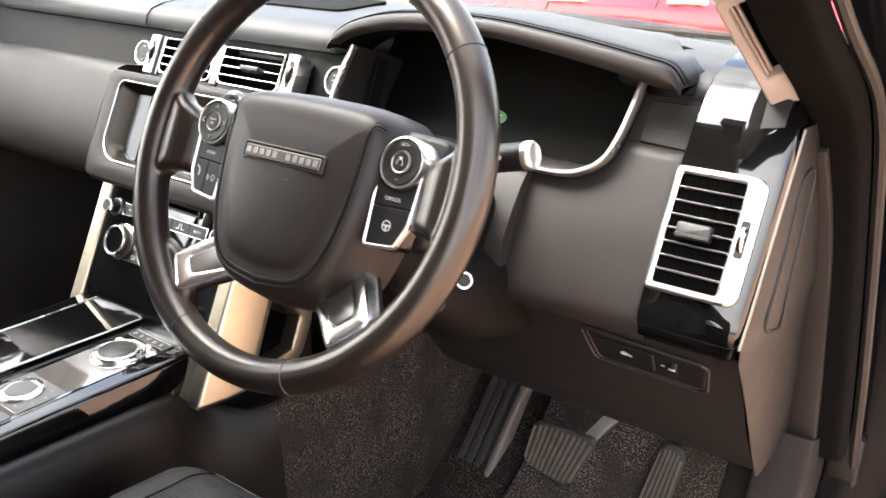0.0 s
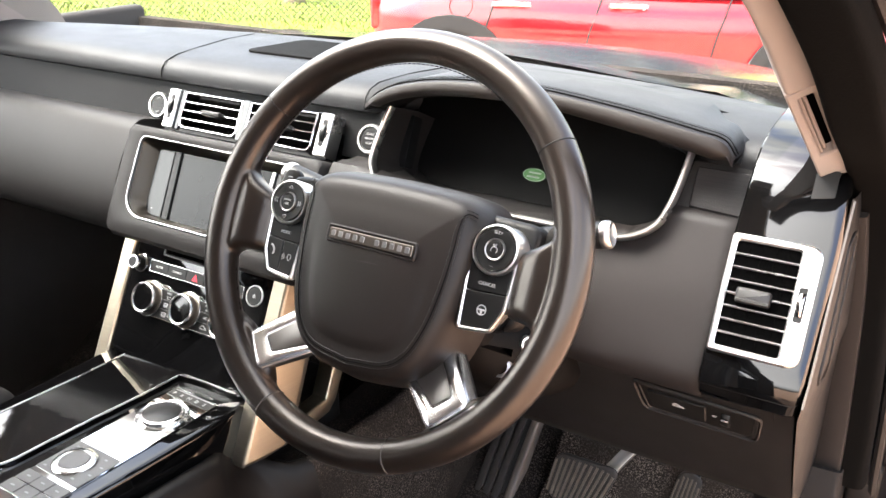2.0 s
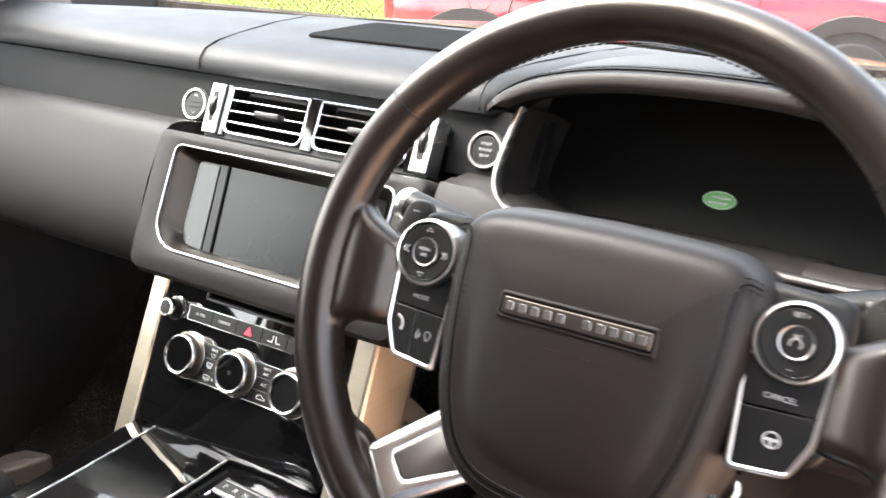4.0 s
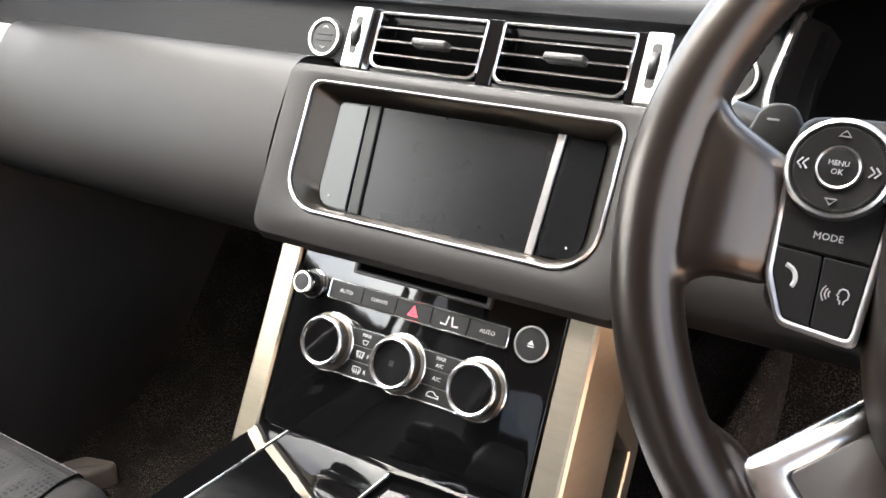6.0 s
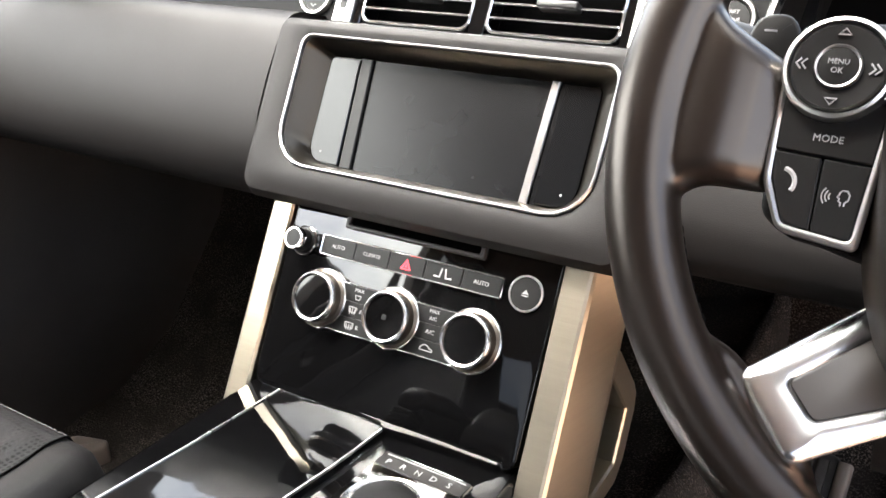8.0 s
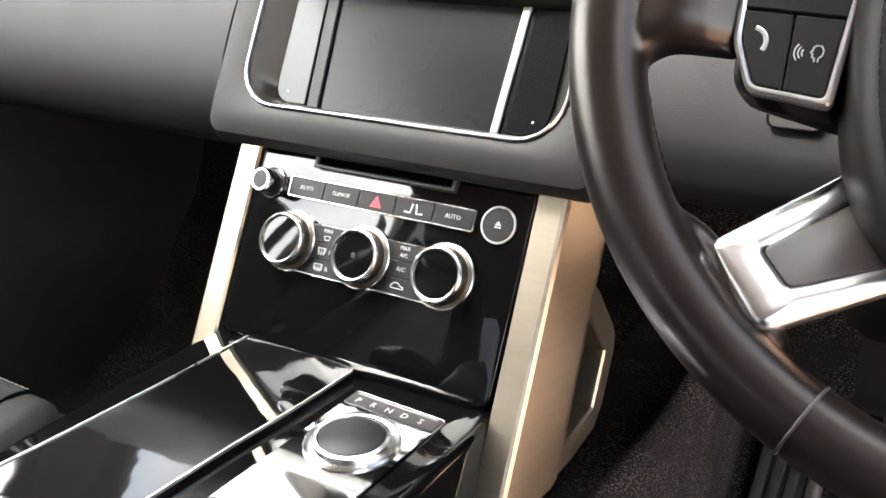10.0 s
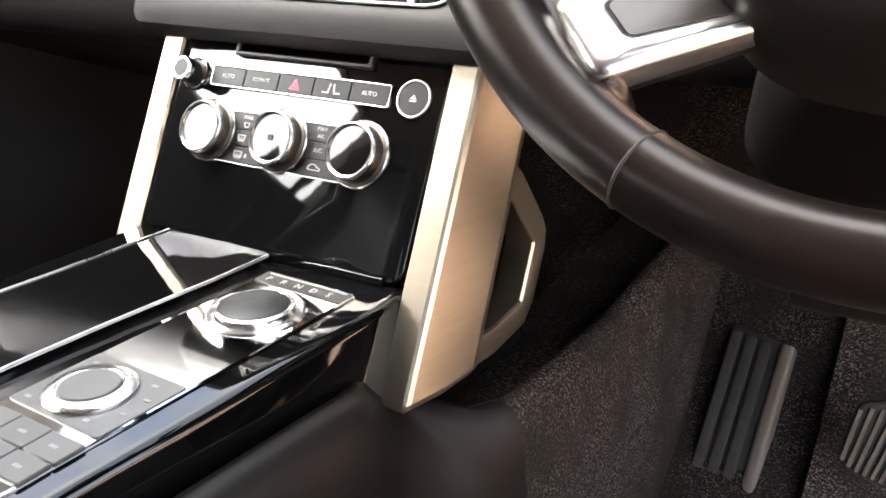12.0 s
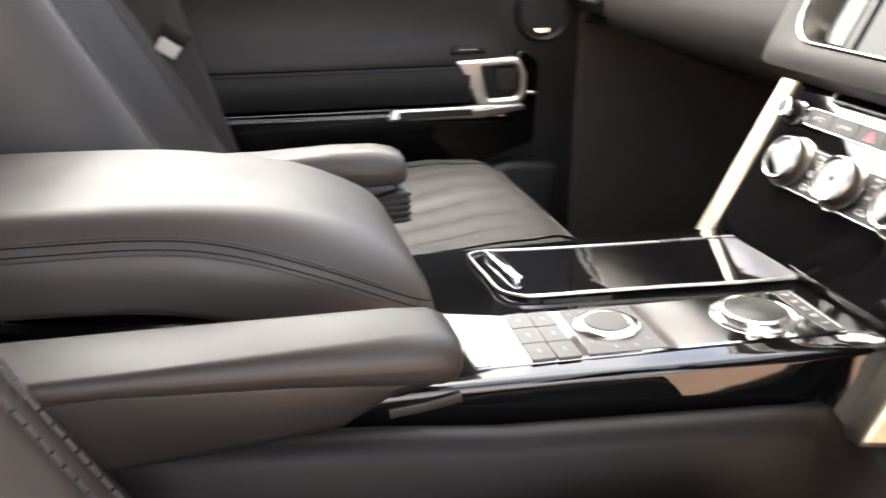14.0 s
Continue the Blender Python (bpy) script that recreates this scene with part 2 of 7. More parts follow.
# ---- building helpers ----
class Geo:
    """Collects points and faces of one mesh."""

    def __init__(self):
        self.v, self.f = [], []

    def loft(self, loops, closed=True, cap0=False, cap1=False, wrap=False):
        base, n = len(self.v), len(loops[0])
        for loop in loops:
            self.v += [tuple(p) for p in loop]
        span = n if closed else n - 1
        rows = len(loops)
        for a in range(rows if wrap else rows - 1):
            b = (a + 1) % rows
            for i in range(span):
                j = (i + 1) % n
                self.f.append((base + a * n + i, base + a * n + j, base + b * n + j, base + b * n + i))
        if cap0:
            self.f.append(tuple(base + i for i in range(n)))
        if cap1:
            self.f.append(tuple(base + (rows - 1) * n + i for i in range(n)))
        return self

    def slab(self, m, pts, top=0.0, bottom=-0.005, bev=0.001, back=True):
        """An outline (u, v) raised from bottom to top along m's third axis, its upper edge rounded off."""
        loops = [[m @ Vector((u, v, bottom)) for u, v in pts]]
        steps = 3 if bev > 0.0015 else 1
        for k in range(steps + 1):
            a = k / steps * math.pi / 2
            ring = inset(pts, bev * (1 - math.cos(a))) if k else pts
            loops.append([m @ Vector((u, v, top - bev * (1 - math.sin(a)))) for u, v in ring])
        return self.loft(loops, cap0=back, cap1=True)

    def ring(self, m, outer, inner, top=0.0, bottom=-0.005, bev=0.0008):
        """A frame between two outlines of as many points."""
        lo, li = inset(outer, bev), inset(inner, -bev)
        loops = [[m @ Vector((u, v, w)) for u, v in p] for p, w in ((outer, bottom), (outer, top - bev), (lo, top), (li, top), (inner, top - bev), (inner, bottom))]
        return self.loft(loops, wrap=True)

    def tube(self, path, section, closed=False, up=(0, 0, 1), caps=True):
        """A section (list of (side, up) pairs, or a radius) swept along a path."""
        if not isinstance(section, (list, tuple)):
            r = section
            section = [(r * math.cos(a * math.tau / 8), r * math.sin(a * math.tau / 8)) for a in range(8)]
        path = [Vector(p) for p in path]
        loops, up = [], Vector(up)
        for i, p in enumerate(path):
            a = path[i - 1] if i or closed else p
            b = path[(i + 1) % len(path)] if i < len(path) - 1 or closed else p
            t = (b - a).normalized()
            s = t.cross(up).normalized()
            w = s.cross(t)
            loops.append([p + s * x + w * y for x, y in section])
        return self.loft(loops, wrap=closed, cap0=caps and not closed, cap1=caps and not closed)

    def lathe(self, m, profile, seg=32):
        """A profile of (radius, height) turned about m's third axis."""
        loops = [[m @ Vector((r * math.cos(k * math.tau / seg), r * math.sin(k * math.tau / seg), h)) for k in range(seg)] for r, h in profile]
        return self.loft(loops, cap0=profile[0][0] > 1e-6, cap1=profile[-1][0] > 1e-6)

    def box(self, x0, x1, y0, y1, z0, z1, r=0.004):
        r = min(r, (x1 - x0) / 2.01, (y1 - y0) / 2.01)
        return self.slab(Matrix.Identity(4), rrect(x0, x1, y0, y1, r, 3), z1, z0, min(r, (z1 - z0) / 2))

    def extrude(self, profile, x0, x1, end=0.0):
        """A closed (y, z) profile run along x; end: how far its ends are rounded off."""
        loops = []
        if end:
            for k in range(4):
                a = k / 3 * math.pi / 2
                loops.append([(x0 + end * (1 - math.sin(a)), y, z) for y, z in inset(profile, end * (1 - math.cos(math.pi / 2 - a)))])
            for k in range(4):
                a = k / 3 * math.pi / 2
                loops.append([(x1 - end * (1 - math.cos(a)), y, z) for y, z in inset(profile, end * (1 - math.cos(a)))])
        else:
            loops = [[(x0, y, z) for y, z in profile], [(x1, y, z) for y, z in profile]]
        return self.loft(loops, cap0=True, cap1=True)

    def words(self, m, text, height, depth=0.0003, spacing=1.0):
        """Raised letters, centred on m's origin, reading along its first axis."""
        cu = bpy.data.curves.new("words", "FONT")
        cu.body, cu.size, cu.align_x, cu.align_y, cu.extrude, cu.resolution_u = text, height / 0.72, "CENTER", "CENTER", depth, 2
        cu.space_character = spacing
        ob = bpy.data.objects.new("words", cu)
        scene.collection.objects.link(ob)
        me = bpy.data.meshes.new_from_object(ob.evaluated_get(bpy.context.evaluated_depsgraph_get()))
        base = len(self.v)
        self.v += [tuple(m @ p.co) for p in me.vertices]
        self.f += [tuple(base + i for i in p.vertices) for p in me.polygons]
        bpy.data.objects.remove(ob)
        bpy.data.curves.remove(cu)
        bpy.data.meshes.remove(me)
        return self


def inset(pts, d):
    """The outline drawn in by d."""
    n, out = len(pts), []
    area = sum(pts[i][0] * pts[(i + 1) % n][1] - pts[(i + 1) % n][0] * pts[i][1] for i in range(n))
    side = 1 if area > 0 else -1
    for i in range(n):
        (ax, ay), (bx, by), (cx, cy) = pts[i - 1], pts[i], pts[(i + 1) % n]
        ux, uy, wx, wy = bx - ax, by - ay, cx - bx, cy - by
        lu, lw = math.hypot(ux, uy) or 1, math.hypot(wx, wy) or 1
        nx, ny = -(uy / lu + wy / lw) * side, (ux / lu + wx / lw) * side
        ln = math.hypot(nx, ny) or 1
        k = d / max(0.5, ln / 2)
        out.append((bx + nx / ln * k, by + ny / ln * k))
    return out


def rrect(x0, x1, y0, y1, r=0.004, seg=4):
    """A rounded rectangle; r: one radius, or four from the lower left round."""
    rs = r if isinstance(r, (list, tuple)) else (r,) * 4
    pts = []
    for (cx, cy, sx, sy), q, start in zip(((x0, y0, 1, 1), (x1, y0, -1, 1), (x1, y1, -1, -1), (x0, y1, 1, -1)), rs, (180, 270, 0, 90)):
        for k in range(seg + 1):
            a = radians(start + 90 * k / seg)
            pts.append((cx + sx * q + q * math.cos(a), cy + sy * q + q * math.sin(a)))
    return pts


def rounded(corners, r, seg=4):
    """A polygon with its corners rounded; r: one radius, or one a corner."""
    n, pts = len(corners), []
    for i in range(n):
        q = r[i] if isinstance(r, (list, tuple)) else r
        p, a, b = Vector(corners[i]), Vector(corners[i - 1]), Vector(corners[(i + 1) % n])
        da, db = (a - p), (b - p)
        q1, q2 = min(q, da.length * 0.49), min(q, db.length * 0.49)
        s, e = p + da.normalized() * q1, p + db.normalized() * q2
        for k in range(seg + 1):
            t = k / seg
            w = s * (1 - t) ** 2 + p * 2 * t * (1 - t) + e * t * t
            pts.append((w.x, w.y))
    return pts


def curve(points, n=8, closed=False):
    """A smooth line through the points."""
    p = [Vector(q) for q in points]
    out, m = [], len(p)
    for i in range(m if closed else m - 1):
        a = p[(i - 1) % m] if closed or i else p[0] * 2 - p[1]
        b, c = p[i], p[(i + 1) % m]
        d = p[(i + 2) % m] if closed or i < m - 2 else c * 2 - b
        for k in range(n):
            t = k / n
            out.append(0.5 * (2 * b + (c - a) * t + (2 * a - 5 * b + 4 * c - d) * t * t + (3 * b - a - 3 * c + d) * t**3))
    if not closed:
        out.append(p[-1])
    return out


def axes(origin, u, v, n):
    m = Matrix.Identity(4)
    for k, a in enumerate((u, v, n, origin)):
        for r in range(3):
            m[r][k] = a[r]
    return m


def shift(m, u, v, n=0.0):
    return m @ Matrix.Translation((u, v, n))


def thing(name, at, label, category, group="", kind=""):
    ob = new(name)
    ob.empty_display_size = 0.05
    ob.location = at
    return tagged(ob, label, category, group, kind)


def part(name, geo, mat, parent=None, label="", sharp=38):
    """One mesh object of world-space geometry, under a thing or a part."""
    me = bpy.data.meshes.new(name)
    me.from_pydata(geo.v, [], geo.f)
    bm = bmesh.new()
    bm.from_mesh(me)
    bmesh.ops.remove_doubles(bm, verts=bm.verts, dist=1e-6)
    bmesh.ops.recalc_face_normals(bm, faces=bm.faces)
    bm.to_mesh(me)
    bm.free()
    for p in me.polygons:
        p.use_smooth = True
    me.set_sharp_from_angle(angle=radians(sharp))
    me.materials.append(mat)
    ob = new(name, me)
    if parent:
        ob.parent = parent
        ob.matrix_parent_inverse = Matrix.Translation(-parent.location)
    return tagged(ob, label)


def melted(geos, voxel, rounds):
    """Several closed shapes run together into one skin with soft fillets."""
    g = Geo()
    for q in geos:
        base = len(g.v)
        g.v += q.v
        g.f += [tuple(base + i for i in f) for f in q.f]
    me = bpy.data.meshes.new("melted")
    me.from_pydata(g.v, [], g.f)
    bm = bmesh.new()
    bm.from_mesh(me)
    bmesh.ops.recalc_face_normals(bm, faces=bm.faces)
    bm.to_mesh(me)
    bm.free()
    ob = bpy.data.objects.new("melted", me)
    scene.collection.objects.link(ob)
    rm = ob.modifiers.new("remesh", "REMESH")
    rm.mode, rm.voxel_size = "VOXEL", voxel
    sm = ob.modifiers.new("smooth", "SMOOTH")
    sm.factor, sm.iterations = 0.5, rounds
    skin = bpy.data.meshes.new_from_object(ob.evaluated_get(bpy.context.evaluated_depsgraph_get()))
    out = Geo()
    out.v = [tuple(p.co) for p in skin.vertices]
    out.f = [tuple(p.vertices) for p in skin.polygons]
    bpy.data.objects.remove(ob)
    bpy.data.meshes.remove(me)
    bpy.data.meshes.remove(skin)
    return out


class Ink:
    """Symbols that each become a mesh of their own."""

    def __init__(self):
        self.bits = []

    def words(self, *a):
        self.bits.append(Geo().words(*a))
        return self

    def tube(self, *a, **k):
        self.bits.append(Geo().tube(*a, **k))
        return self

    def slab(self, *a):
        self.bits.append(Geo().slab(*a))
        return self

    def ring(self, *a):
        self.bits.append(Geo().ring(*a))
        return self

    def stamp(self, parent, label):
        for g in self.bits:
            part("print", g, PRINT, parent, label)


def setting(name, geo, mat, label, category, sharp=38):
    return tagged(part(name, geo, mat, None, "", sharp), label, category, "", "structure")


def mirror(pts):
    return [(-u, v) for u, v in pts][::-1]


# the sloping planes on which the dash is laid out: u across the car, v up the slope, n towards the seats
SLOPE = Vector((0, 0.075, 0.145)).normalized()
OUT = Vector((0, -SLOPE.z, SLOPE.y))
STACK = axes((0, 0.173, 0.600), (1, 0, 0), SLOPE, OUT)
FACE = axes((0, 0.176, 0.650), (1, 0, 0), SLOPE, OUT)
CLUSTER = axes((0, 0.280, 0.817), (1, 0, 0), SLOPE, OUT)
TILT = radians(26.5)
WHEEL = axes((0.4385, -0.003, 0.774), (1, 0, 0), (0, math.sin(TILT), math.cos(TILT)), (0, -math.cos(TILT), math.sin(TILT)))
TOP = axes((0, 0, 0.450), (1, 0, 0), (0, 1, 0), (0, 0, 1))

# ---- the cabin's shell ----
def shell():
    # carpeted floor and toe board
    g = Geo()
    prof = [(-1.80, 0.00), (-1.80, 0.035), (-0.6, 0.04), (0.30, 0.04), (0.44, 0.06), (0.56, 0.13), (0.70, 0.30), (0.76, 0.46), (0.77, 0.80), (0.80, 0.80), (0.80, 0.44), (0.73, 0.27), (0.58, 0.10), (0.46, 0.02), (0.30, 0.0)]
    g.extrude(prof, -0.80, 0.79)
    setting("floor", g, DUSTY_SHADED, "dusty carpet of the footwells, coloured dark for shade", "carpet")
    # added mat: the same dusty carpet, lightened for the light on the driver's side
    mat = thing("lit_floor_mat", (0.50, 0.2, 0.045), "dusty carpet mat added in the driver's footwell, coloured lighter for door light", "floor mat")
    prof = [(-0.10, 0.043), (0.30, 0.044), (0.44, 0.064), (0.56, 0.134), (0.66, 0.255), (0.655, 0.268), (0.55, 0.146), (0.435, 0.075), (0.30, 0.054), (-0.10, 0.053)]
    part("mat_body", Geo().extrude(prof, 0.372, 0.735), DUSTY_LIT, mat, "", 60)
    # stand-in for an unidentified lit corner, its brightness put into the pale colour
    tr = thing("lit_corner", (-0.70, 0.27, 0.04), "small pale slab standing in for an unidentified lit corner in the passenger footwell", "floor trim")
    m = axes((0, 0, 0.066), (1, 0, 0), (0, 1, 0), (0, 0, 1))
    part("corner_piece", Geo().slab(m, rounded([(-0.738, 0.262), (-0.720, 0.291), (-0.671, 0.306), (-0.662, 0.299), (-0.680, 0.252), (-0.700, 0.22), (-0.738, 0.22)], 0.006), 0.010, -0.028, 0.008), TAN, tr)
    # roof
    def roof(x, y):
        return 1.285 - 0.09 * (y + 0.8) ** 2 - 0.05 * x * x
    def sheet(x0, x1, y0, y1):
        nx, ny = max(2, int((x1 - x0) / 0.08)), max(2, int((y1 - y0) / 0.12))
        low = [[(x0 + (x1 - x0) * i / nx, y0 + (y1 - y0) * j / ny) for i in range(nx + 1)] for j in range(ny + 1)]
        g = Geo().loft([[(x, y, roof(x, y)) for x, y in r] for r in low], closed=False)
        g.loft([[(x, y, roof(x, y) + 0.035) for x, y in r] for r in low], closed=False)
        for a, b in ((low[0], None), (low[-1], None), ([r[0] for r in low], None), ([r[-1] for r in low], None)):
            g.loft([[(x, y, roof(x, y)) for x, y in a], [(x, y, roof(x, y) + 0.035) for x, y in a]], closed=False)
        return g
    setting("ceiling", sheet(-0.62, 0.62, -1.85, -0.10), HEADLINING, "pale cloth headlining", "ceiling")
    # privacy glass at the back
    for n, rows in (("window_2", [[(-0.70, -1.86, 0.86), (0.70, -1.86, 0.86)], [(-0.60, -1.84, 1.25), (0.60, -1.84, 1.25)]]), ("window_3", [[(-0.81, -0.76, 0.80), (-0.81, -1.84, 0.80)], [(-0.645, -0.80, 1.25), (-0.645, -1.84, 1.25)]]), ("window_4", [[(0.81, -0.76, 0.80), (0.81, -1.84, 0.80)], [(0.645, -0.80, 1.25), (0.645, -1.84, 1.25)]])):
        setting(n, Geo().loft(rows, closed=False), TINTED, "dark privacy glass of the rear cabin", "car window")
    # rear wall below the rear window
    g = Geo().box(-0.8, 0.8, -1.90, -1.80, 0.0, 0.86, 0.02)
    setting("wall_rear", g, HARD, "dark trim behind the rear seats", "wall")
    # door posts and roof rails on both sides
    for side, name in ((-1, "left"), (1, "right")):
        for y0, tag in ((-0.72, "middle"), (-1.50, "rear")):
            g = Geo()
            post = [(-0.045, -0.03), (0.045, -0.03), (0.045, 0.03), (-0.045, 0.03)]
            g.tube([(side * 0.80, y0, 0.05), (side * 0.80, y0, 0.80), (side * 0.74, y0 - 0.04, 1.05), (side * 0.63, y0 - 0.06, 1.27)], post, up=(1, 0, 0))
            setting(f"post_{tag}_{name}", g, HEADLINING if side < 0 else DARK, "upright post between the side windows", "pillar")
        g = Geo().tube(curve([(side * 0.64, 0.02, 1.16), (side * 0.625, -0.15, 1.235), (side * 0.63, -0.8, 1.27), (side * 0.63, -1.85, 1.24)], 6), [(-0.03, -0.02), (0.03, -0.02), (0.03, 0.025), (-0.03, 0.025)])
        setting(f"roof_rail_{name}", g, HEADLINING, "cloth-covered roof rail above the doors", "trim")
    g = Geo().box(-0.84, -0.78, -1.80, -0.72, 0.05, 0.86, 0.02)
    setting("wall_left_rear", g, HARD, "dark rear door trim", "wall")
    g = Geo().box(0.78, 0.84, -1.80, -0.72, 0.05, 0.86, 0.02)
    setting("wall_right_rear", g, HARD, "dark rear door trim", "wall")
    g = Geo().box(-0.845, -0.806, 0.21, 0.80, -0.1, 0.825, 0.012)
    setting("wall_left_front", g, SHADE, "dark kick panel beside the passenger footwell", "wall")
    # windscreen
    g = Geo()
    rows = []
    for k in range(7):
        s = k / 6
        rows.append([Vector((u * (0.74 - 0.15 * s), 0.63 - 0.76 * s - u * u * (0.16 - 0.06 * s), 0.825 + 0.41 * s + 0.02 * math.sin(s * math.pi))) for u in (-1, -0.66, -0.33, 0, 0.33, 0.66, 1)])
    g.loft(rows, closed=False)
    ob = setting("window_1", g, PANE, "clear windscreen glass", "windscreen")
    ob.visible_shadow = False
    # front posts
    for side in (-1, 1):
        foot, knee = Vector((side * 0.7665, 0.300, 0.823)), Vector((side * 0.7262, 0.10, 0.997))
        d = (knee - foot).normalized()
        view = Vector((0.14 * side, -0.84, 0.20))
        face = (view - d * view.dot(d)).normalized()
        across = d.cross(face)
        post = thing("windscreen_post", foot, "beige cloth-covered windscreen post with a dark slot", "pillar", "windscreen posts")
        rows = []
        for p in curve([foot + d * (0.1645 if side > 0 else 0.0), knee, (side * 0.693, -0.05, 1.11), (side * 0.64, -0.16, 1.235)], 6):
            rows.append([Vector(p) + across * a + face * b for a, b in rounded([(-0.0178, -0.015), (0.0178, -0.015), (0.0165, 0.0150), (-0.0165, 0.0150)], 0.005, 3)])
        part("trim", Geo().loft(rows, cap0=True, cap1=True), CLOTH, post)
        if side > 0:
            m = axes(foot, across, d, face)
            part("slot_frame", Geo().ring(m, rrect(-0.0178, 0.0178, 0.006, 0.1640, 0.003), rrect(-0.0095, 0.0045, 0.052, 0.152, 0.002), 0.0150, -0.015, 0.0016), CLOTH, post, "beige plastic slot surround")
            # slab in the slot, coloured black for the shade in it
            part("slot", Geo().slab(m, rrect(-0.0100, 0.0050, 0.0515, 0.1525, 0.001), 0.004, -0.010, 0.0005), PAINTED_DARK, post, "sheet in the open slot, black for its shade")
            for a, b, top in ((-0.0093, -0.0062, 0.0125), (-0.0056, -0.0020, 0.0095)):
                part("slot_lip", Geo().slab(m, rrect(a, b, 0.0525, 0.1515, 0.001), top, 0.002, 0.001), CLOTH, post)
            part("foot_collar", Geo().slab(m, rrect(-0.0188, 0.0188, -0.016, 0.012, 0.005), 0.0165, -0.018, 0.002), CLOTH, post, "beige collar at the foot of the post")
        else:
            # broad inner face between the door and the windscreen's edge
            rear = [(-0.7665, 0.30, 0.80), (-0.752, 0.23, 0.885), (-0.7262, 0.10, 0.997), (-0.693, -0.05, 1.11), (-0.64, -0.16, 1.235)]
            front = [(-0.745, 0.55, 0.80), (-0.738, 0.507, 0.867), (-0.70, 0.34, 0.99), (-0.66, 0.12, 1.12), (-0.62, -0.10, 1.24)]
            rows = []
            for a, b in zip(curve(rear, 4), curve(front, 4)):
                out = Vector((-0.022, 0, 0.004))
                rows.append([a, a.lerp(b, 0.5) + Vector((0.008, 0, 0)), b, b + out, a + out])
            part("inner_face", Geo().loft(rows, cap0=True, cap1=True), CLOTH, post, "pale cloth face of the post", 50)
    # rubber door seal round the open driver's doorway
    seal = thing("door_seal", (0.80, 0.40, 0.20), "black rubber door seal round the open doorway", "door seal")
    path = curve([(0.69, -0.20, 1.22), (0.742, 0.00, 1.075), (0.779, 0.11, 0.975), (0.793, 0.20, 0.900), (0.805, 0.315, 0.815), (0.809, 0.390, 0.68), (0.817, 0.438, 0.50), (0.820, 0.472, 0.37), (0.826, 0.485, 0.26), (0.830, 0.40, 0.120), (0.830, 0.1, 0.09), (0.830, -0.6, 0.09)], 6)
    part("seal", Geo().tube([p for p in path if p.z > 0.365], rounded([(-0.012, -0.026), (0.020, -0.026), (0.020, 0.024), (-0.008, 0.028)], 0.010, 3), up=(1, 0, 0)), FELT, seal)
    part("lip", Geo().tube([p + Vector((0.033, 0.012, 0)) for p in path], 0.006, up=(1, 0, 0)), HARD, seal, "thin grey rubber lip")
    # painted body post with the hinge bolt
    post = thing("body_post", (0.87, 0.52, 0.1), "glossy black painted body post with a door hinge", "body panel")
    part("panel", Geo().extrude([(0.44, -0.2), (0.56, -0.2), (0.58, 0.4), (0.50, 0.72), (0.34, 0.90), (0.08, 1.10), (0.05, 1.08), (0.28, 0.88), (0.43, 0.70), (0.50, 0.38)], 0.812, 0.90, 0.006), BODY_PAINT, post)
    m = axes((0.842, 0.505, 0.357), (0, 1, 0), (0, 0, 1), (-1, 0, 0))
    part("hinge", Geo().box(0.822, 0.862, 0.485, 0.56, 0.325, 0.385, 0.006), DARK, post)
    part("bolt", Geo().lathe(shift(m, 0, 0, 0.018), [(0.014, 0), (0.014, 0.004), (0.009, 0.005), (0.009, 0.012), (0.007, 0.013), (0.0, 0.012)], 16), SATIN, post, "greased hinge bolt")
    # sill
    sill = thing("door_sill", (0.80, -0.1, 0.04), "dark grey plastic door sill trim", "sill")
    path = curve([(0.808, 0.475, 0.385), (0.808, 0.445, 0.30), (0.800, 0.40, 0.20), (0.795, 0.28, 0.13), (0.795, 0.1, 0.115), (0.795, -0.7, 0.115)], 6)
    part("cover", Geo().tube(path, rounded([(-0.040, -0.05), (0.066, -0.05), (0.060, 0.010), (-0.030, 0.014)], 0.008, 3), up=(1, 0, 0)), SILL, sill)
    part("upright_trim", Geo().tube(curve([(0.800, 0.450, 0.352), (0.799, 0.426, 0.50), (0.794, 0.383, 0.66), (0.786, 0.325, 0.775)], 5), rounded([(-0.012, -0.016), (0.012, -0.016), (0.012, 0.016), (-0.012, 0.016)], 0.004, 2), up=(1, 0, 0)), WARM_TRIM, sill, "warm grey upright trim beside the seal")
    part("cover_groove", Geo().tube([p + Vector((-0.018, 0.0, 0.0130)) for p in path], 0.0030, up=(1, 0, 0)), FELT, sill)
    part("inner_cover", Geo().tube([p + Vector((-0.040, 0.0, -0.006)) for p in path[4:]], rounded([(-0.03, -0.05), (0.018, -0.05), (0.018, 0.008), (-0.02, 0.0)], 0.008, 3), up=(1, 0, 0)), SILL, sill)


shell()

# ---- dashboard ----
dash = thing("dashboard", (0, 0.45, 0.55), "dark leather-covered car dashboard with silver trims", "dashboard")
STRIPF = axes((0, 0.298, 0.763), (1, 0, 0), (0, 0.38, 0.925), (0, -0.925, 0.38))


def fade(x, stops):
    """A smooth step line through (x, value) stops."""
    for (a, p), (b, q) in zip(stops, stops[1:]):
        if x <= b:
            t = min(1, max(0, (x - a) / (b - a)))
            t = t * t * (3 - 2 * t)
            return p + (q - p) * t
    return stops[-1][1]


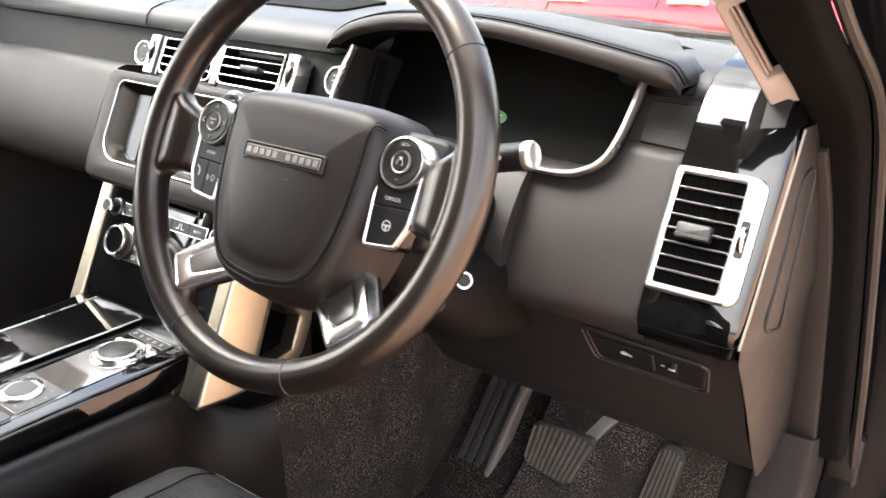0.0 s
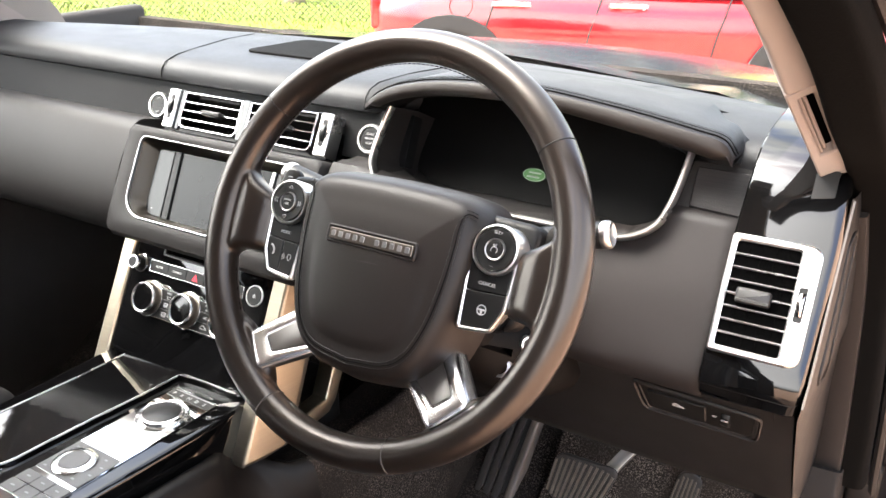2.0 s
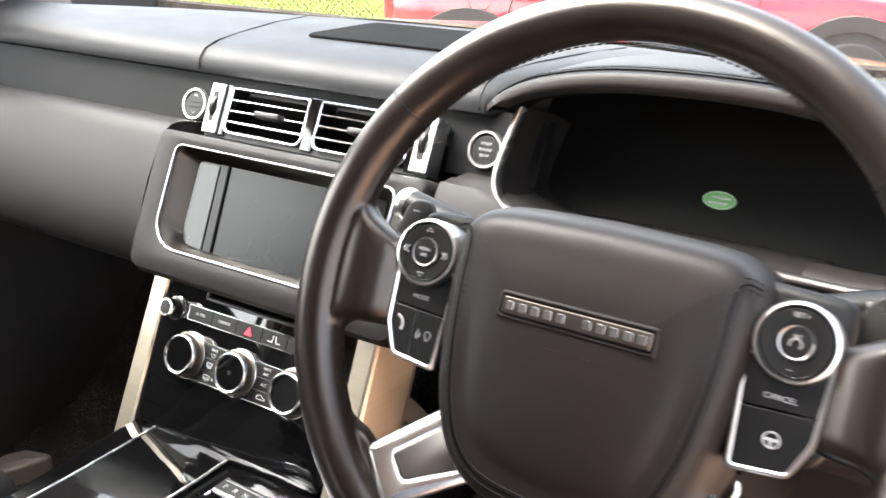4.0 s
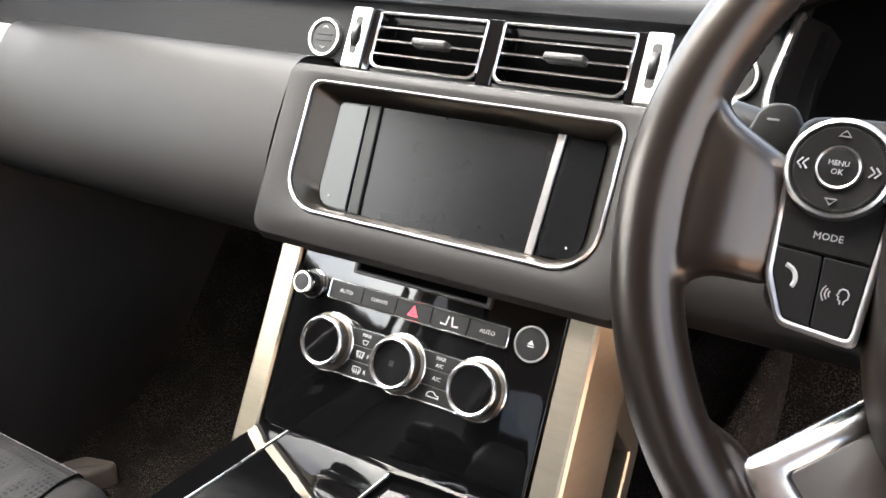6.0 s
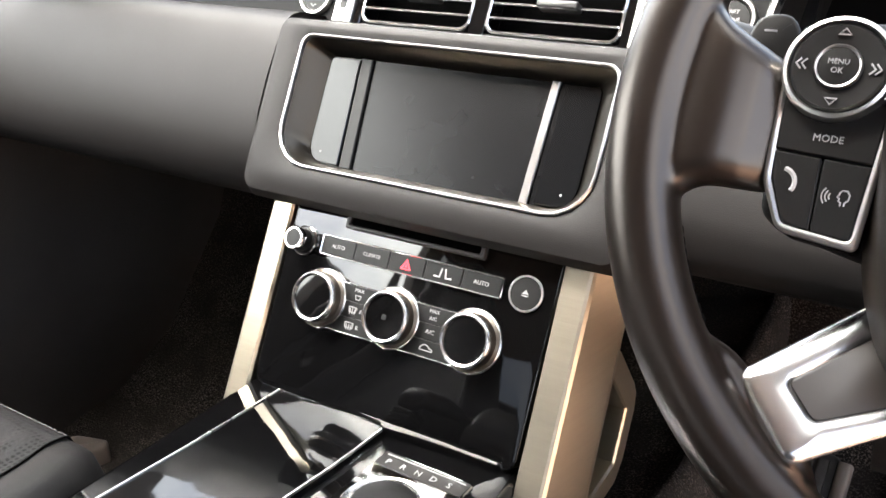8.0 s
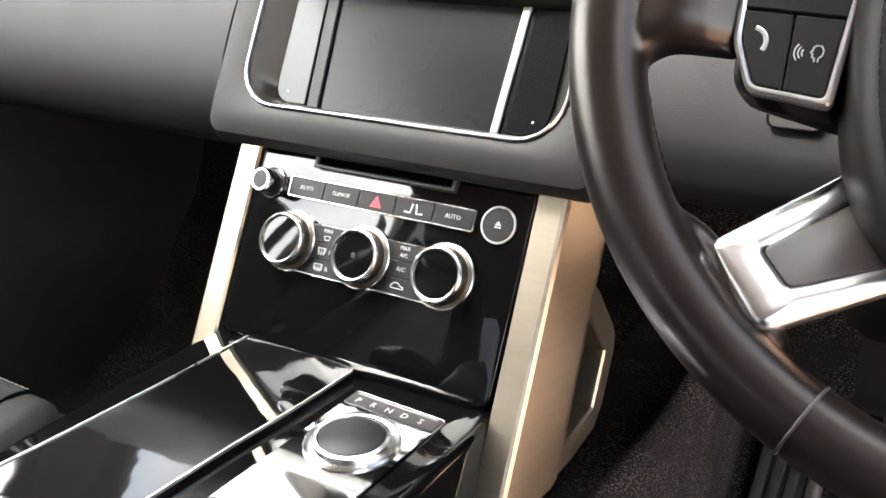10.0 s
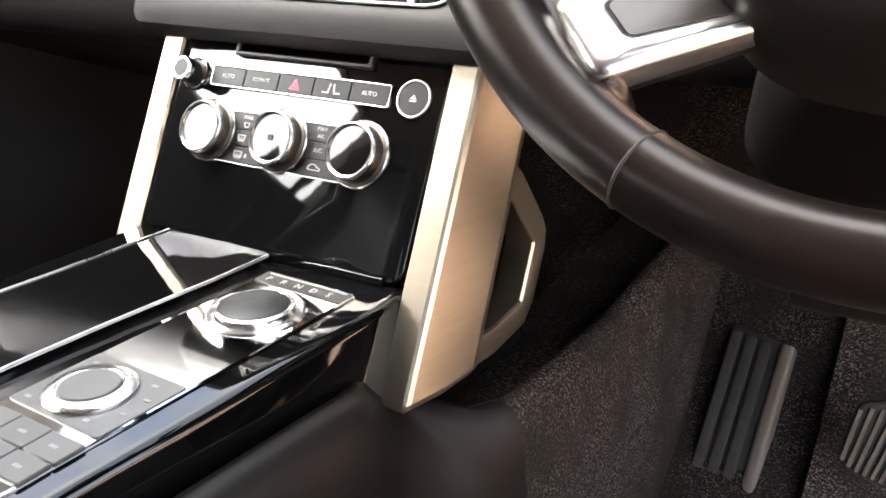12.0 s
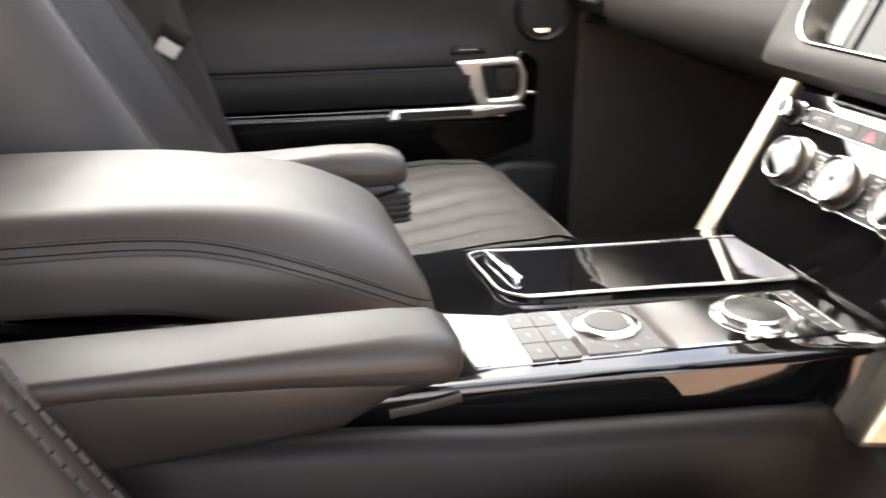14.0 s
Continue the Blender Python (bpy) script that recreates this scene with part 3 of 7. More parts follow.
def stitches(name, path, parent, step=0.006, length=0.004, r=0.0006, lift=(0, 0, 1), mat=None):
    """A row of thread stitches along a line."""
    g, left = Geo(), 0.0
    lift = Vector(lift) * 0.0006
    pts = [Vector(p) for p in path]
    for a, b in zip(pts, pts[1:]):
        d = (b - a).length
        while left < d:
            p = a.lerp(b, left / d) + lift
            q = p + (b - a).normalized() * length
            s = (b - a).normalized().cross(Vector(lift)).normalized() * r
            up = Vector(lift).normalized() * r
            g.loft([[p + s, p + up, p - s], [q + s, q + up, q - s]], cap0=True, cap1=True)
            left += step
        left -= d
    return part(name, g, mat or THREAD, parent, "grey thread stitching")


def dash_body():
    # top pad, from the windscreen to its overhanging front edge
    g, rows = Geo(), []
    for k in range(61):
        x = -0.80 + 1.495 * k / 60
        yf = fade(x, ((-0.80, 0.345), (-0.74, 0.335), (-0.60, 0.304), (0.20, 0.300), (0.262, 0.40), (0.52, 0.40), (0.59, 0.345), (0.645, 0.300), (0.70, 0.298)))
        yb = 0.615 - 0.26 * x * x
        zt = 0.838
        prof = [(yf + 0.045, 0.796), (yf + 0.008, 0.799), (yf + 0.001, 0.803), (yf, 0.810), (yf + 0.004, 0.820), (yf + 0.014, 0.829), (yf + 0.035, 0.835), (yf + 0.08, zt), ((yf + yb) / 2 + 0.03, zt), (yb - 0.04, 0.834), (yb, 0.829), (yb + 0.01, 0.80), (yb, 0.78)]
        rows.append([(x, y, z) for y, z in prof])
    g.loft(rows, cap0=True, cap1=True)
    pad = part("top_pad", g, PAD, dash, "dark grey leather dash top")
    for x in (-0.194, 0.19):
        s = 1 if x > 0 else -1
        path = [(x, 0.2995, 0.806), (x, 0.3035, 0.8195), (x, 0.313, 0.829), (x + s * 0.0, 0.334, 0.8353), (x + s * 0.012, 0.40, 0.8384), (x + s * 0.03, 0.47, 0.8384), (x + s * 0.05, 0.56, 0.8345)]
        part("pad_seam", Geo().tube(path, 0.0011, up=(1, 0, 0)), DARK, pad, "dark seam in the leather")
    m = axes((0, 0.47, 0.8395), (1, 0, 0), (0, 1, 0), (0, 0, 1))
    part("speaker_grille", Geo().slab(m, rounded([(-0.115, -0.07), (0.115, -0.07), (0.10, 0.06), (-0.10, 0.06)], 0.02), 0.0018, -0.004, 0.001), FELT, dash, "dark perforated speaker grille")
    # ribbed strip behind the vents
    g = Geo().slab(STRIPF, rrect(-0.80, 0.26, -0.024, 0.044, 0.002), 0, -0.02, 0.0005)
    part("ribbed_strip", g, STRIP, dash, "black finely ribbed strip")
    # glove box and the passenger's face of the dash
    def face_profile(d, drop=0.0):
        """The dash's face in (y, z), set forward by d, its lower roll let down by drop."""
        return [(y, z - drop * min(1.0, max(0.0, (0.66 - z) / 0.06))) for y, z in ((0.300, 0.735), (0.293, 0.744), (0.268, 0.7505 + d), (0.252 - d, 0.7535 + d), (0.242 - d, 0.7525 + d), (0.2335 - d, 0.7485), (0.2260 - d, 0.7405), (0.2165 - d, 0.7275), (0.2010 - d, 0.702), (0.1860 - d, 0.672), (0.1780 - d, 0.650), (0.1755 - d, 0.636), (0.1785 - d, 0.620), (0.187, 0.607), (0.200, 0.598), (0.23, 0.588), (0.30, 0.575), (0.45, 0.56), (0.45, 0.735))]
    part("glove_box", Geo().extrude(face_profile(0.0, 0.014), -0.632, -0.1852, 0.003), SOFT, dash, "dark leather-covered glove box face")
    part("end_face", Geo().extrude(face_profile(-0.012), -0.80, -0.636, 0.004), GLOSS, dash, "glossy black passenger end of the dash")
    part("under_panel", Geo().extrude([(0.21, 0.582), (0.30, 0.556), (0.56, 0.46), (0.75, 0.40), (0.75, 0.44), (0.45, 0.60)], -0.79, -0.15, 0.004), SHADE, dash, "black panel over the passenger footwell")
    rows = []
    for k in range(33):
        x = 0.184 + 0.346 * k / 32
        low = fade(x, ((0.184, 1.0), (0.226, 1.0), (0.300, 0.80), (0.53, 0.80)))
        rows.append([(x, y, z if z < 0.64 else 0.64 + (z - 0.64) * low) for y, z in face_profile(-0.006)])
    part("column_face", Geo().loft(rows, cap0=True, cap1=True), SOFT, dash, "dark leather face under the instruments", 60)
    m = shift(FACE, 0.2985, 0.0235, -0.004)
    o = rrect(-0.0170, 0.0170, -0.0075, 0.0080, (0.006, 0.006, 0.002, 0.002))
    tab = part("cover_tab", Geo().ring(m, o, rrect(-0.0105, 0.0105, 0.0002, 0.0066, 0.0015), 0.0002, -0.006, 0.0006), SOFT, dash, "flush dark cover tab with a slot")
    part("outline", Geo().tube([m @ Vector((a, b, 0.0003)) for a, b in o], 0.0008, closed=True, up=OUT), FELT, tab)
    part("slot", Geo().slab(m, rrect(-0.0108, 0.0108, -0.0001, 0.0068, 0.001), -0.003, -0.005, 0.0003), PAINTED_DARK, tab, "sheet in the tab's slot, black for its shade")
    part("slot_bar", Geo().slab(m, rrect(-0.0070, 0.0070, 0.0026, 0.0040, 0.0006), -0.0004, -0.004, 0.0004), SOFT, tab)
    # passenger end vent
    m = shift(FACE, -0.70, 0.03, -0.008)
    v = part("end_vent", Geo().ring(m, rrect(-0.045, 0.045, -0.055, 0.055, 0.008), rrect(-0.036, 0.036, -0.047, 0.047, 0.004), 0.004, -0.006), SATIN, dash, "silver frame of the passenger end vent")
    # centre module round the screen
    out = lambda a, b, c, d, r: rrect(a, b, c, d, r, 5)
    opening = out(-0.153, 0.150, -0.019, 0.101, (0.036, 0.036, 0.012, 0.012))
    rings = [(opening, -0.004), (opening, 0.0035), (inset(opening, -0.004), 0.005), (out(-0.176, 0.172, -0.029, 0.108, (0.03, 0.03, 0.012, 0.012)), 0.005), (out(-0.181, 0.1765, -0.037, 0.1125, (0.02, 0.02, 0.010, 0.010)), 0.0035), (out(-0.1833, 0.1788, -0.0450, 0.1145, (0.014, 0.014, 0.010, 0.010)), 0.0), (out(-0.1842, 0.1795, -0.0505, 0.1155, (0.012,) * 4), -0.0105), (out(-0.184, 0.1795, -0.0500, 0.1165, (0.010,) * 4), -0.0215), (out(-0.184, 0.1795, -0.029, 0.1165, (0.010,) * 4), -0.058), (out(-0.184, 0.1795, -0.020, 0.1165, (0.010,) * 4), -0.075)]
    g = Geo().loft([[FACE @ Vector((u, v, w)) for u, v in p] for p, w in rings])
    module = part("centre_module", g, SOFT, dash, "dark leather surround of the screen")
    bez_o, bez_i = out(-0.1525, 0.1495, -0.0185, 0.1005, (0.0355, 0.0355, 0.0115, 0.0115)), out(-0.1501, 0.1471, -0.0161, 0.0984, (0.0343, 0.0343, 0.0103, 0.0103))
    part("bezel", Geo().ring(FACE, bez_o, bez_i, 0.0062, -0.003, 0.0010), SATIN, dash, "polished silver screen bezel")
    deep = out(-0.132, 0.130, -0.010, 0.088, (0.022, 0.022, 0.006, 0.006))
    g = Geo().loft([[FACE @ Vector((u, v, w)) for u, v in p] for p, w in ((bez_i, 0.001), (inset(bez_i, 0.003), -0.004), (deep, -0.0175), (deep, -0.020))])
    part("bezel_wall", g, INNER, dash, "brushed inner wall of the bezel")
    screen = part("screen", Geo().slab(FACE, out(-0.134, 0.132, -0.012, 0.090, (0.022, 0.022, 0.006, 0.006)), -0.0175, -0.03, 0.0005), SCREEN, dash, "switched-off glossy black touch screen")
    for s, u in ((-1, -0.087), (1, 0.087)):
        h = 0.006 if s < 0 else 0.0034
        bar = [(u - h, -0.0105), (u + h, -0.0105), (u + h + s * 0.004, 0.0885), (u - h + s * 0.004, 0.0885)]
        part("divider", Geo().slab(FACE, bar, -0.0145, -0.0178, 0.0008), BUTTON if s < 0 else BADGE, screen, "narrow divider bar beside the screen")
        part("side_panel", Geo().slab(FACE, rounded([(s * 0.130, -0.009), (s * 0.096, -0.009), (s * 0.099, 0.087), (s * 0.130, 0.087)], (0.02, 0.001, 0.001, 0.005)), -0.0152, -0.0178, 0.0006), TOUCH, screen, "glossy touch key panel")
        part("sensor_dot", Geo().lathe(shift(FACE, s * 0.117, 0.001, -0.0151), [(0.0011, 0), (0.0011, 0.0002), (0, 0.0002)], 12), DIM, screen)
    # round switches on the ribbed strip
    for u, v, text in ((-0.2012, 0.0, None), (0.2005, 0.0045, ("START", "ENGINE", "STOP"))):
        m = shift(STRIPF, u, v)
        b = part("round_switch", Geo().lathe(m, [(0.0198, -0.004), (0.0198, 0.003), (0.0186, 0.005), (0.0166, 0.005), (0.0152, 0.002), (0.0152, -0.004)], 40), SATIN, dash, "silver ring of a round switch")
        part("cap", Geo().lathe(m, [(0.0152, -0.003), (0.0152, 0.002), (0.0143, 0.003), (0.0, 0.0035)], 32), BUTTON, b, "black push button")
        if text:
            for k, w in enumerate(text):
                part("print", Geo().words(shift(m, 0, 0.006 - 0.006 * k, 0.0034), w, 0.0030), PRINT, b, "pale lettering")
        else:
            for s in (1, -1):
                part("print", Geo().tube([m @ Vector((-0.003, s * 0.009, 0.0038)), m @ Vector((0, s * 0.0115, 0.0038)), m @ Vector((0.003, s * 0.009, 0.0038))], 0.0004, up=OUT), PRINT, b, "pale arrow")
                part("groove", Geo().slab(m, rrect(-0.009, 0.009, s * 0.003 - 0.0008, s * 0.003 + 0.0008, 0.0007), 0.0042, 0.002, 0.0003), DARK, b)


def centre_vents():
    vm = axes((0, 0.260, 0.747), (1, 0, 0), SLOPE, OUT)
    # sheets behind the slats, coloured black in place of the vents' shade
    part("vent_backing", Geo().slab(vm, rrect(-0.152, 0.158, -0.004, 0.056, 0.003), -0.026, -0.05, 0.002), PAINTED_DARK, dash, "black backing sheet for the shade behind the vents")
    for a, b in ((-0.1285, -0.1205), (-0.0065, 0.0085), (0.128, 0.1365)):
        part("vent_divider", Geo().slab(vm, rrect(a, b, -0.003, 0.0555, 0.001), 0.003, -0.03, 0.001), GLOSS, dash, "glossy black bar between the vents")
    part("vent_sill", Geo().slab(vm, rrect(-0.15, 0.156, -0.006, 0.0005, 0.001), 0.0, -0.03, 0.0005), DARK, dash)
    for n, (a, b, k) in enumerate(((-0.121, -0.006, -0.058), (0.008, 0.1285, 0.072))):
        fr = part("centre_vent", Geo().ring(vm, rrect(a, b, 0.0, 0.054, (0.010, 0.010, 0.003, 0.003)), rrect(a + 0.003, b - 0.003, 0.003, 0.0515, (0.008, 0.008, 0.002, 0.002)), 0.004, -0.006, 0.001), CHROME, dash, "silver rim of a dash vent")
        part("cavity", Geo().slab(vm, rrect(a + 0.003, b - 0.003, 0.003, 0.0515, 0.002), -0.0245, -0.0265, 0.0003), PAINTED_DARK, fr, "black sheet for the shade inside the vent")
        for j in range(3):
            v = 0.0145 + 0.0125 * j
            bar = [(a + 0.003, v - 0.0011), (b - 0.003, v - 0.0011), (b - 0.003, v + 0.0011), (a + 0.003, v + 0.0011)]
            part("slat", Geo().slab(vm, bar, 0.0025, -0.004, 0.0007), CHROME, fr)
        part("tab", Geo().slab(vm, rrect(k - 0.018, k + 0.018, 0.0235, 0.0305, 0.002), 0.010, -0.002, 0.002), HARD, fr, "grey vent adjusting tab")
    for s in (-1, 1):
        a, b = (-0.150, -0.129) if s < 0 else (0.1365, 0.157)
        tr = part("vent_end_trim", Geo().slab(vm, rounded([(a, -0.003), (b, -0.003), (b, 0.055), (a, 0.055)], 0.002), 0.007, -0.02, 0.0015), SATIN, dash, "silver end plate with a thumbwheel")
        part("thumbwheel_slot", Geo().slab(vm, rrect((a + b) / 2 - 0.004, (a + b) / 2 + 0.004, 0.010, 0.046, 0.003), 0.0074, 0.002, 0.0004), DARK, tr)
        part("thumbwheel", Geo().lathe(axes(vm @ Vector(((a + b) / 2 - 0.003, 0.028, -0.004)), SLOPE, OUT, (1, 0, 0)), [(0.0155, 0.0), (0.016, 0.001), (0.016, 0.005), (0.0155, 0.006)], 28), BUTTON, tr)


def instruments():
    # silver line and walls of the instrument recess
    line = [(0.246, 0.004), (0.240, -0.03), (0.237, -0.057), (0.241, -0.076), (0.256, -0.091), (0.30, -0.098), (0.40, -0.100), (0.50, -0.100), (0.565, -0.100), (0.592, -0.093), (0.611, -0.078), (0.620, -0.055), (0.625, -0.028), (0.629, 0.006)]
    path = curve([(u, v, 0) for u, v in line], 5)
    part("instrument_trim", Geo().tube([CLUSTER @ p for p in path], [(-0.0032, -0.007), (0.0032, -0.007), (0.0032, 0.001), (0.0014, 0.0034), (-0.0016, 0.0034), (-0.0032, 0.001)], up=OUT), SATIN, dash, "polished silver line round the instruments")
    mid = Vector((0.434, -0.03, 0))
    rows = [[CLUSTER @ (p + Vector((0, 0, -0.002))) for p in path], [CLUSTER @ (mid + (p - mid) * 0.93 + Vector((0, 0.01, -0.045))) for p in path], [CLUSTER @ (mid + (p - mid) * 0.90 + Vector((0, 0.012, -0.085))) for p in path]]
    part("instrument_recess", Geo().loft(rows, closed=False), RECESS, dash, "black walls of the instrument recess")
    cl = part("instrument_display", Geo().slab(shift(CLUSTER, 0, 0, -0.08), rrect(0.235, 0.63, -0.10, 0.06, 0.02), 0, -0.008, 0.001), DISPLAY, dash, "dark instrument display")
    m = shift(CLUSTER, 0.424, -0.038, -0.0796)
    part("badge_sign", Geo().slab(m, [(0.0155 * math.cos(a * math.tau / 28), 0.0085 * math.sin(a * math.tau / 28)) for a in range(28)], 0.0004, 0, 0.0002), GREEN_LIT, cl, "lit green oval badge")
    part("badge_rim", Geo().tube([m @ Vector((0.0145 * math.cos(a * math.tau / 28), 0.0077 * math.sin(a * math.tau / 28), 0.0006)) for a in range(28)], 0.0004, closed=True, up=OUT), PRINT, cl)
    for s in (-1, 1):
        part("badge_bar", Geo().slab(m, rrect(-0.0085 + s * 0.001, 0.0085 + s * 0.001, s * 0.0026 - 0.0011, s * 0.0026 + 0.0011, 0.0005), 0.0008, 0, 0.0001), PRINT, cl, "pale bar on the badge")
    part("print", Geo().words(shift(CLUSTER, 0.412, -0.076, -0.0796), "07/12/2019", 0.0046), WHITE_LIT, cl, "lit white date")
    part("print", Geo().words(shift(CLUSTER, 0.448, -0.076, -0.0796), "054900", 0.0046), WHITE_LIT, cl, "lit white mileage figures")
    # stitched hood over the instruments
    g, rows, ridge, ridge2 = Geo(), [], [], []
    stops = ((0.219, 0.823), (0.235, 0.836), (0.262, 0.850), (0.30, 0.861), (0.343, 0.868), (0.39, 0.871), (0.439, 0.8715), (0.48, 0.870), (0.52, 0.866), (0.57, 0.860), (0.616, 0.853), (0.645, 0.848), (0.660, 0.845), (0.669, 0.840), (0.6745, 0.831), (0.6765, 0.8235))
    line = curve([(x, 0, z) for x, z in stops], 3)
    for k, p in enumerate(line):
        x, z, e = p.x, p.z, k / (len(line) - 1)
        t = math.sin(math.pi * min(1, max(0, e)))
        yf = 0.268 - 0.020 * t ** 0.5
        nose = (0.018 + 0.009 * max(0.0, e - 0.45) / 0.55) * (1.0 if 0.03 < e < 0.97 else 0.9)
        nose = min(nose, max(0.006, z - 0.8225))
        ye = fade(x, ((0.20, 0.475), (0.545, 0.475), (0.60, 0.42), (0.655, 0.345), (0.680, 0.318)))
        prof = [(0.40, z - 0.012), (0.34, z - 0.024), (yf + 0.02, z - nose - 0.004), (yf + 0.004, z - nose), (yf - 0.003, z - nose + 0.005), (yf - 0.004, z - 0.008), (yf + 0.001, z - 0.001), (yf + 0.010, z + 0.002), (min(yf + 0.05, ye - 0.016), z + 0.001), (min(0.36, ye - 0.014), z - 0.002), (min(0.42, ye - 0.009), 0.834 + (z - 0.836) * fade(x, ((0.2, 0.6), (0.56, 0.6), (0.62, 0.85), (0.68, 0.85)))), (ye, 0.833 + (z - 0.836) * 0.1), (ye + 0.001, 0.80), (min(0.42, ye), 0.80)]
        rows.append([(x, y, q) for y, q in prof])
        if 0.03 < e:
            ridge.append((x, yf + 0.006, z + 0.0014)), ridge2.append((x, yf + 0.014, z + 0.0018))
    g.loft([r[6:] for r in rows], closed=False)
    for r in (rows[0], rows[-1]):
        g.v += [tuple(q) for q in r]
        g.f.append(tuple(range(len(g.v) - len(r), len(g.v))))
    hood = part("instrument_hood", g, PAD, dash, "stitched dark leather instrument hood", 50)
    # underside coloured black, much darker than the leather nose and top
    part("hood_front", Geo().loft([r[:4] for r in rows], closed=False), FELT, hood, "black underside of the hood", 60)
    part("hood_nose", Geo().loft([r[3:7] for r in rows], closed=False), COVER, hood, "dark leather nose of the hood", 60)
    # double seam that turns back along the blunt end
    for line in (ridge, ridge2):
        part("seam", Geo().tube(line, 0.0008), FELT, hood, "dark double seam")
        stitches("stitching", [(a, b + 0.003, c + 0.0003) for a, b, c in line], hood, 0.0042, 0.0028, 0.0004, mat=FELT)
    # smooth panel beside the column, speaker mesh over it
    km = axes((0, 0.211, 0.650), (1, 0, 0), SLOPE, OUT)
    tops = ((0.515, 0.086), (0.572, 0.086), (0.592, 0.094), (0.606, 0.107), (0.618, 0.126), (0.6905, 0.1235))
    rows = []
    for v in [k / 16 for k in range(17)]:
        row = []
        for k in range(25):
            u = 0.515 + 0.1755 * k / 24
            top = next(a[1] + (b[1] - a[1]) * (u - a[0]) / (b[0] - a[0]) for a, b in zip(tops, tops[1:]) if u <= b[0] + 1e-9)
            roll = max(0.0, 1 - v / 0.10)
            side = max(0.0, 1 - (0.6905 - u) / 0.006)
            row.append(km @ Vector((u, -0.060 + (top + 0.060) * v, -0.014 * roll ** 2 - 0.004 * side ** 2 + 0.003 * math.sin(v * math.pi))))
        rows.append(row)
    rows.insert(0, [p + Vector((0, 0.05, 0.0)) for p in rows[0]])
    rows.append([p + Vector((0, 0.03, 0.0)) for p in rows[-1]])
    part("knee_panel", Geo().loft(rows, closed=False), KNEE, dash, "smooth dark leather knee panel", 60)
    part("mesh_panel", Geo().slab(km, rounded([(0.634, 0.130), (0.6905, 0.1275), (0.6905, 0.1735), (0.634, 0.1735)], 0.002), -0.004, -0.05, 0.001), MESH, dash, "grey perforated speaker mesh")
    part("mesh_surround", Geo().slab(km, rounded([(0.612, 0.098), (0.6905, 0.122), (0.6905, 0.180), (0.628, 0.180)], 0.003), -0.007, -0.05, 0.001), SOFT, dash)


def driver_vent():
    n = Vector((0.0172, -0.86, 0.5)).normalized()
    u = Vector((1, 0.02, 0)).normalized()
    vm = axes((0.697, 0.24, 0.755), u, n.cross(u), n)
    # glossy black housing, bent back over the dash top
    prof = [(0.200, 0.600, 0.6935, 0.776), (0.186, 0.601, 0.6925, 0.782), (0.1765, 0.608, 0.692, 0.7855), (0.1735, 0.620, 0.692, 0.787), (0.1715, 0.6225, 0.692, 0.787), (0.1720, 0.634, 0.692, 0.788), (0.1765, 0.645, 0.692, 0.7885), (0.183, 0.656, 0.692, 0.789), (0.212, 0.706, 0.692, 0.790), (0.241, 0.756, 0.692, 0.790), (0.262, 0.792, 0.693, 0.789), (0.278, 0.815, 0.694, 0.787), (0.296, 0.830, 0.694, 0.782), (0.33, 0.842, 0.694, 0.770), (0.40, 0.850, 0.694, 0.745), (0.46, 0.848, 0.694, 0.725)]
    rows = []
    for k, (y, z, a, b) in enumerate(prof):
        p, q = prof[max(0, k - 1)], prof[min(len(prof) - 1, k + 1)]
        d = Vector((0, q[0] - p[0], q[1] - p[1])).normalized()
        nn = Vector((0, -d.z, d.y))
        c = Vector((0, y, z)) + nn * 0.002
        row = []
        for x, w in ((a, -0.03), (a, -0.002), (a + 0.002, 0.0), (b - 0.010, 0.0), (b - 0.003, -0.002), (b, -0.008), (b + 0.001, -0.10)):
            row.append(Vector((x, 0, 0)) + c + nn * w)
        rows.append(row)
    h = part("vent_housing", Geo().loft(rows, cap0=True, cap1=True), GLOSS, dash, "glossy black housing of the driver's vent")
    part("lower_seam", Geo().tube([rows[3][k] + Vector((0, -0.0004, 0.001)) for k in range(1, 6)], 0.0006), DARK, h)
    m = shift(vm, 0, 0, 0.0035)
    gm = shift(vm, 0.068, 0.050, 0.0018)
    part("demister_grille", Geo().slab(gm, rrect(-0.0105, 0.0105, -0.0275, 0.0275, 0.001), 0.0004, -0.002, 0.0002), BUTTON, h, "black side demister grille")
    fr = part("driver_vent", Geo().ring(m, rrect(-0.004, 0.0815, -0.118, 0.001, (0.004, 0.012, 0.012, 0.004), 4), rrect(0.002, 0.0625, -0.111, -0.006, 0.003, 4), 0.006, -0.004, 0.002), SATIN, dash, "silver frame of the driver's vent")
    # flat sheet close behind the slats, its black standing for deep shade
    part("cavity", Geo().slab(m, rrect(0.002, 0.0625, -0.111, -0.006, 0.003), 0.0018, -0.004, 0.0003), PAINTED_DARK, fr, "black sheet for the shade inside the vent")
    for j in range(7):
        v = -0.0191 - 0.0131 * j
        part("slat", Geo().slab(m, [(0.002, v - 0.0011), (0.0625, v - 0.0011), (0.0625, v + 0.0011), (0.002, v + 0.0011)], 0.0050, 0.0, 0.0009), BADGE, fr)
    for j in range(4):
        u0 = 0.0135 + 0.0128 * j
        part("vane", Geo().slab(m, rrect(u0 - 0.0007, u0 + 0.0007, -0.110, -0.007, 0.0005), 0.0024, 0.0, 0.0003), PAINTED_DARK, fr, "black upright vane")
    tab = part("tab", Geo().slab(m, rrect(0.012, 0.045, -0.0665, -0.0515, 0.003), 0.011, 0.002, 0.003), HARD, fr, "grey vent adjusting tab")
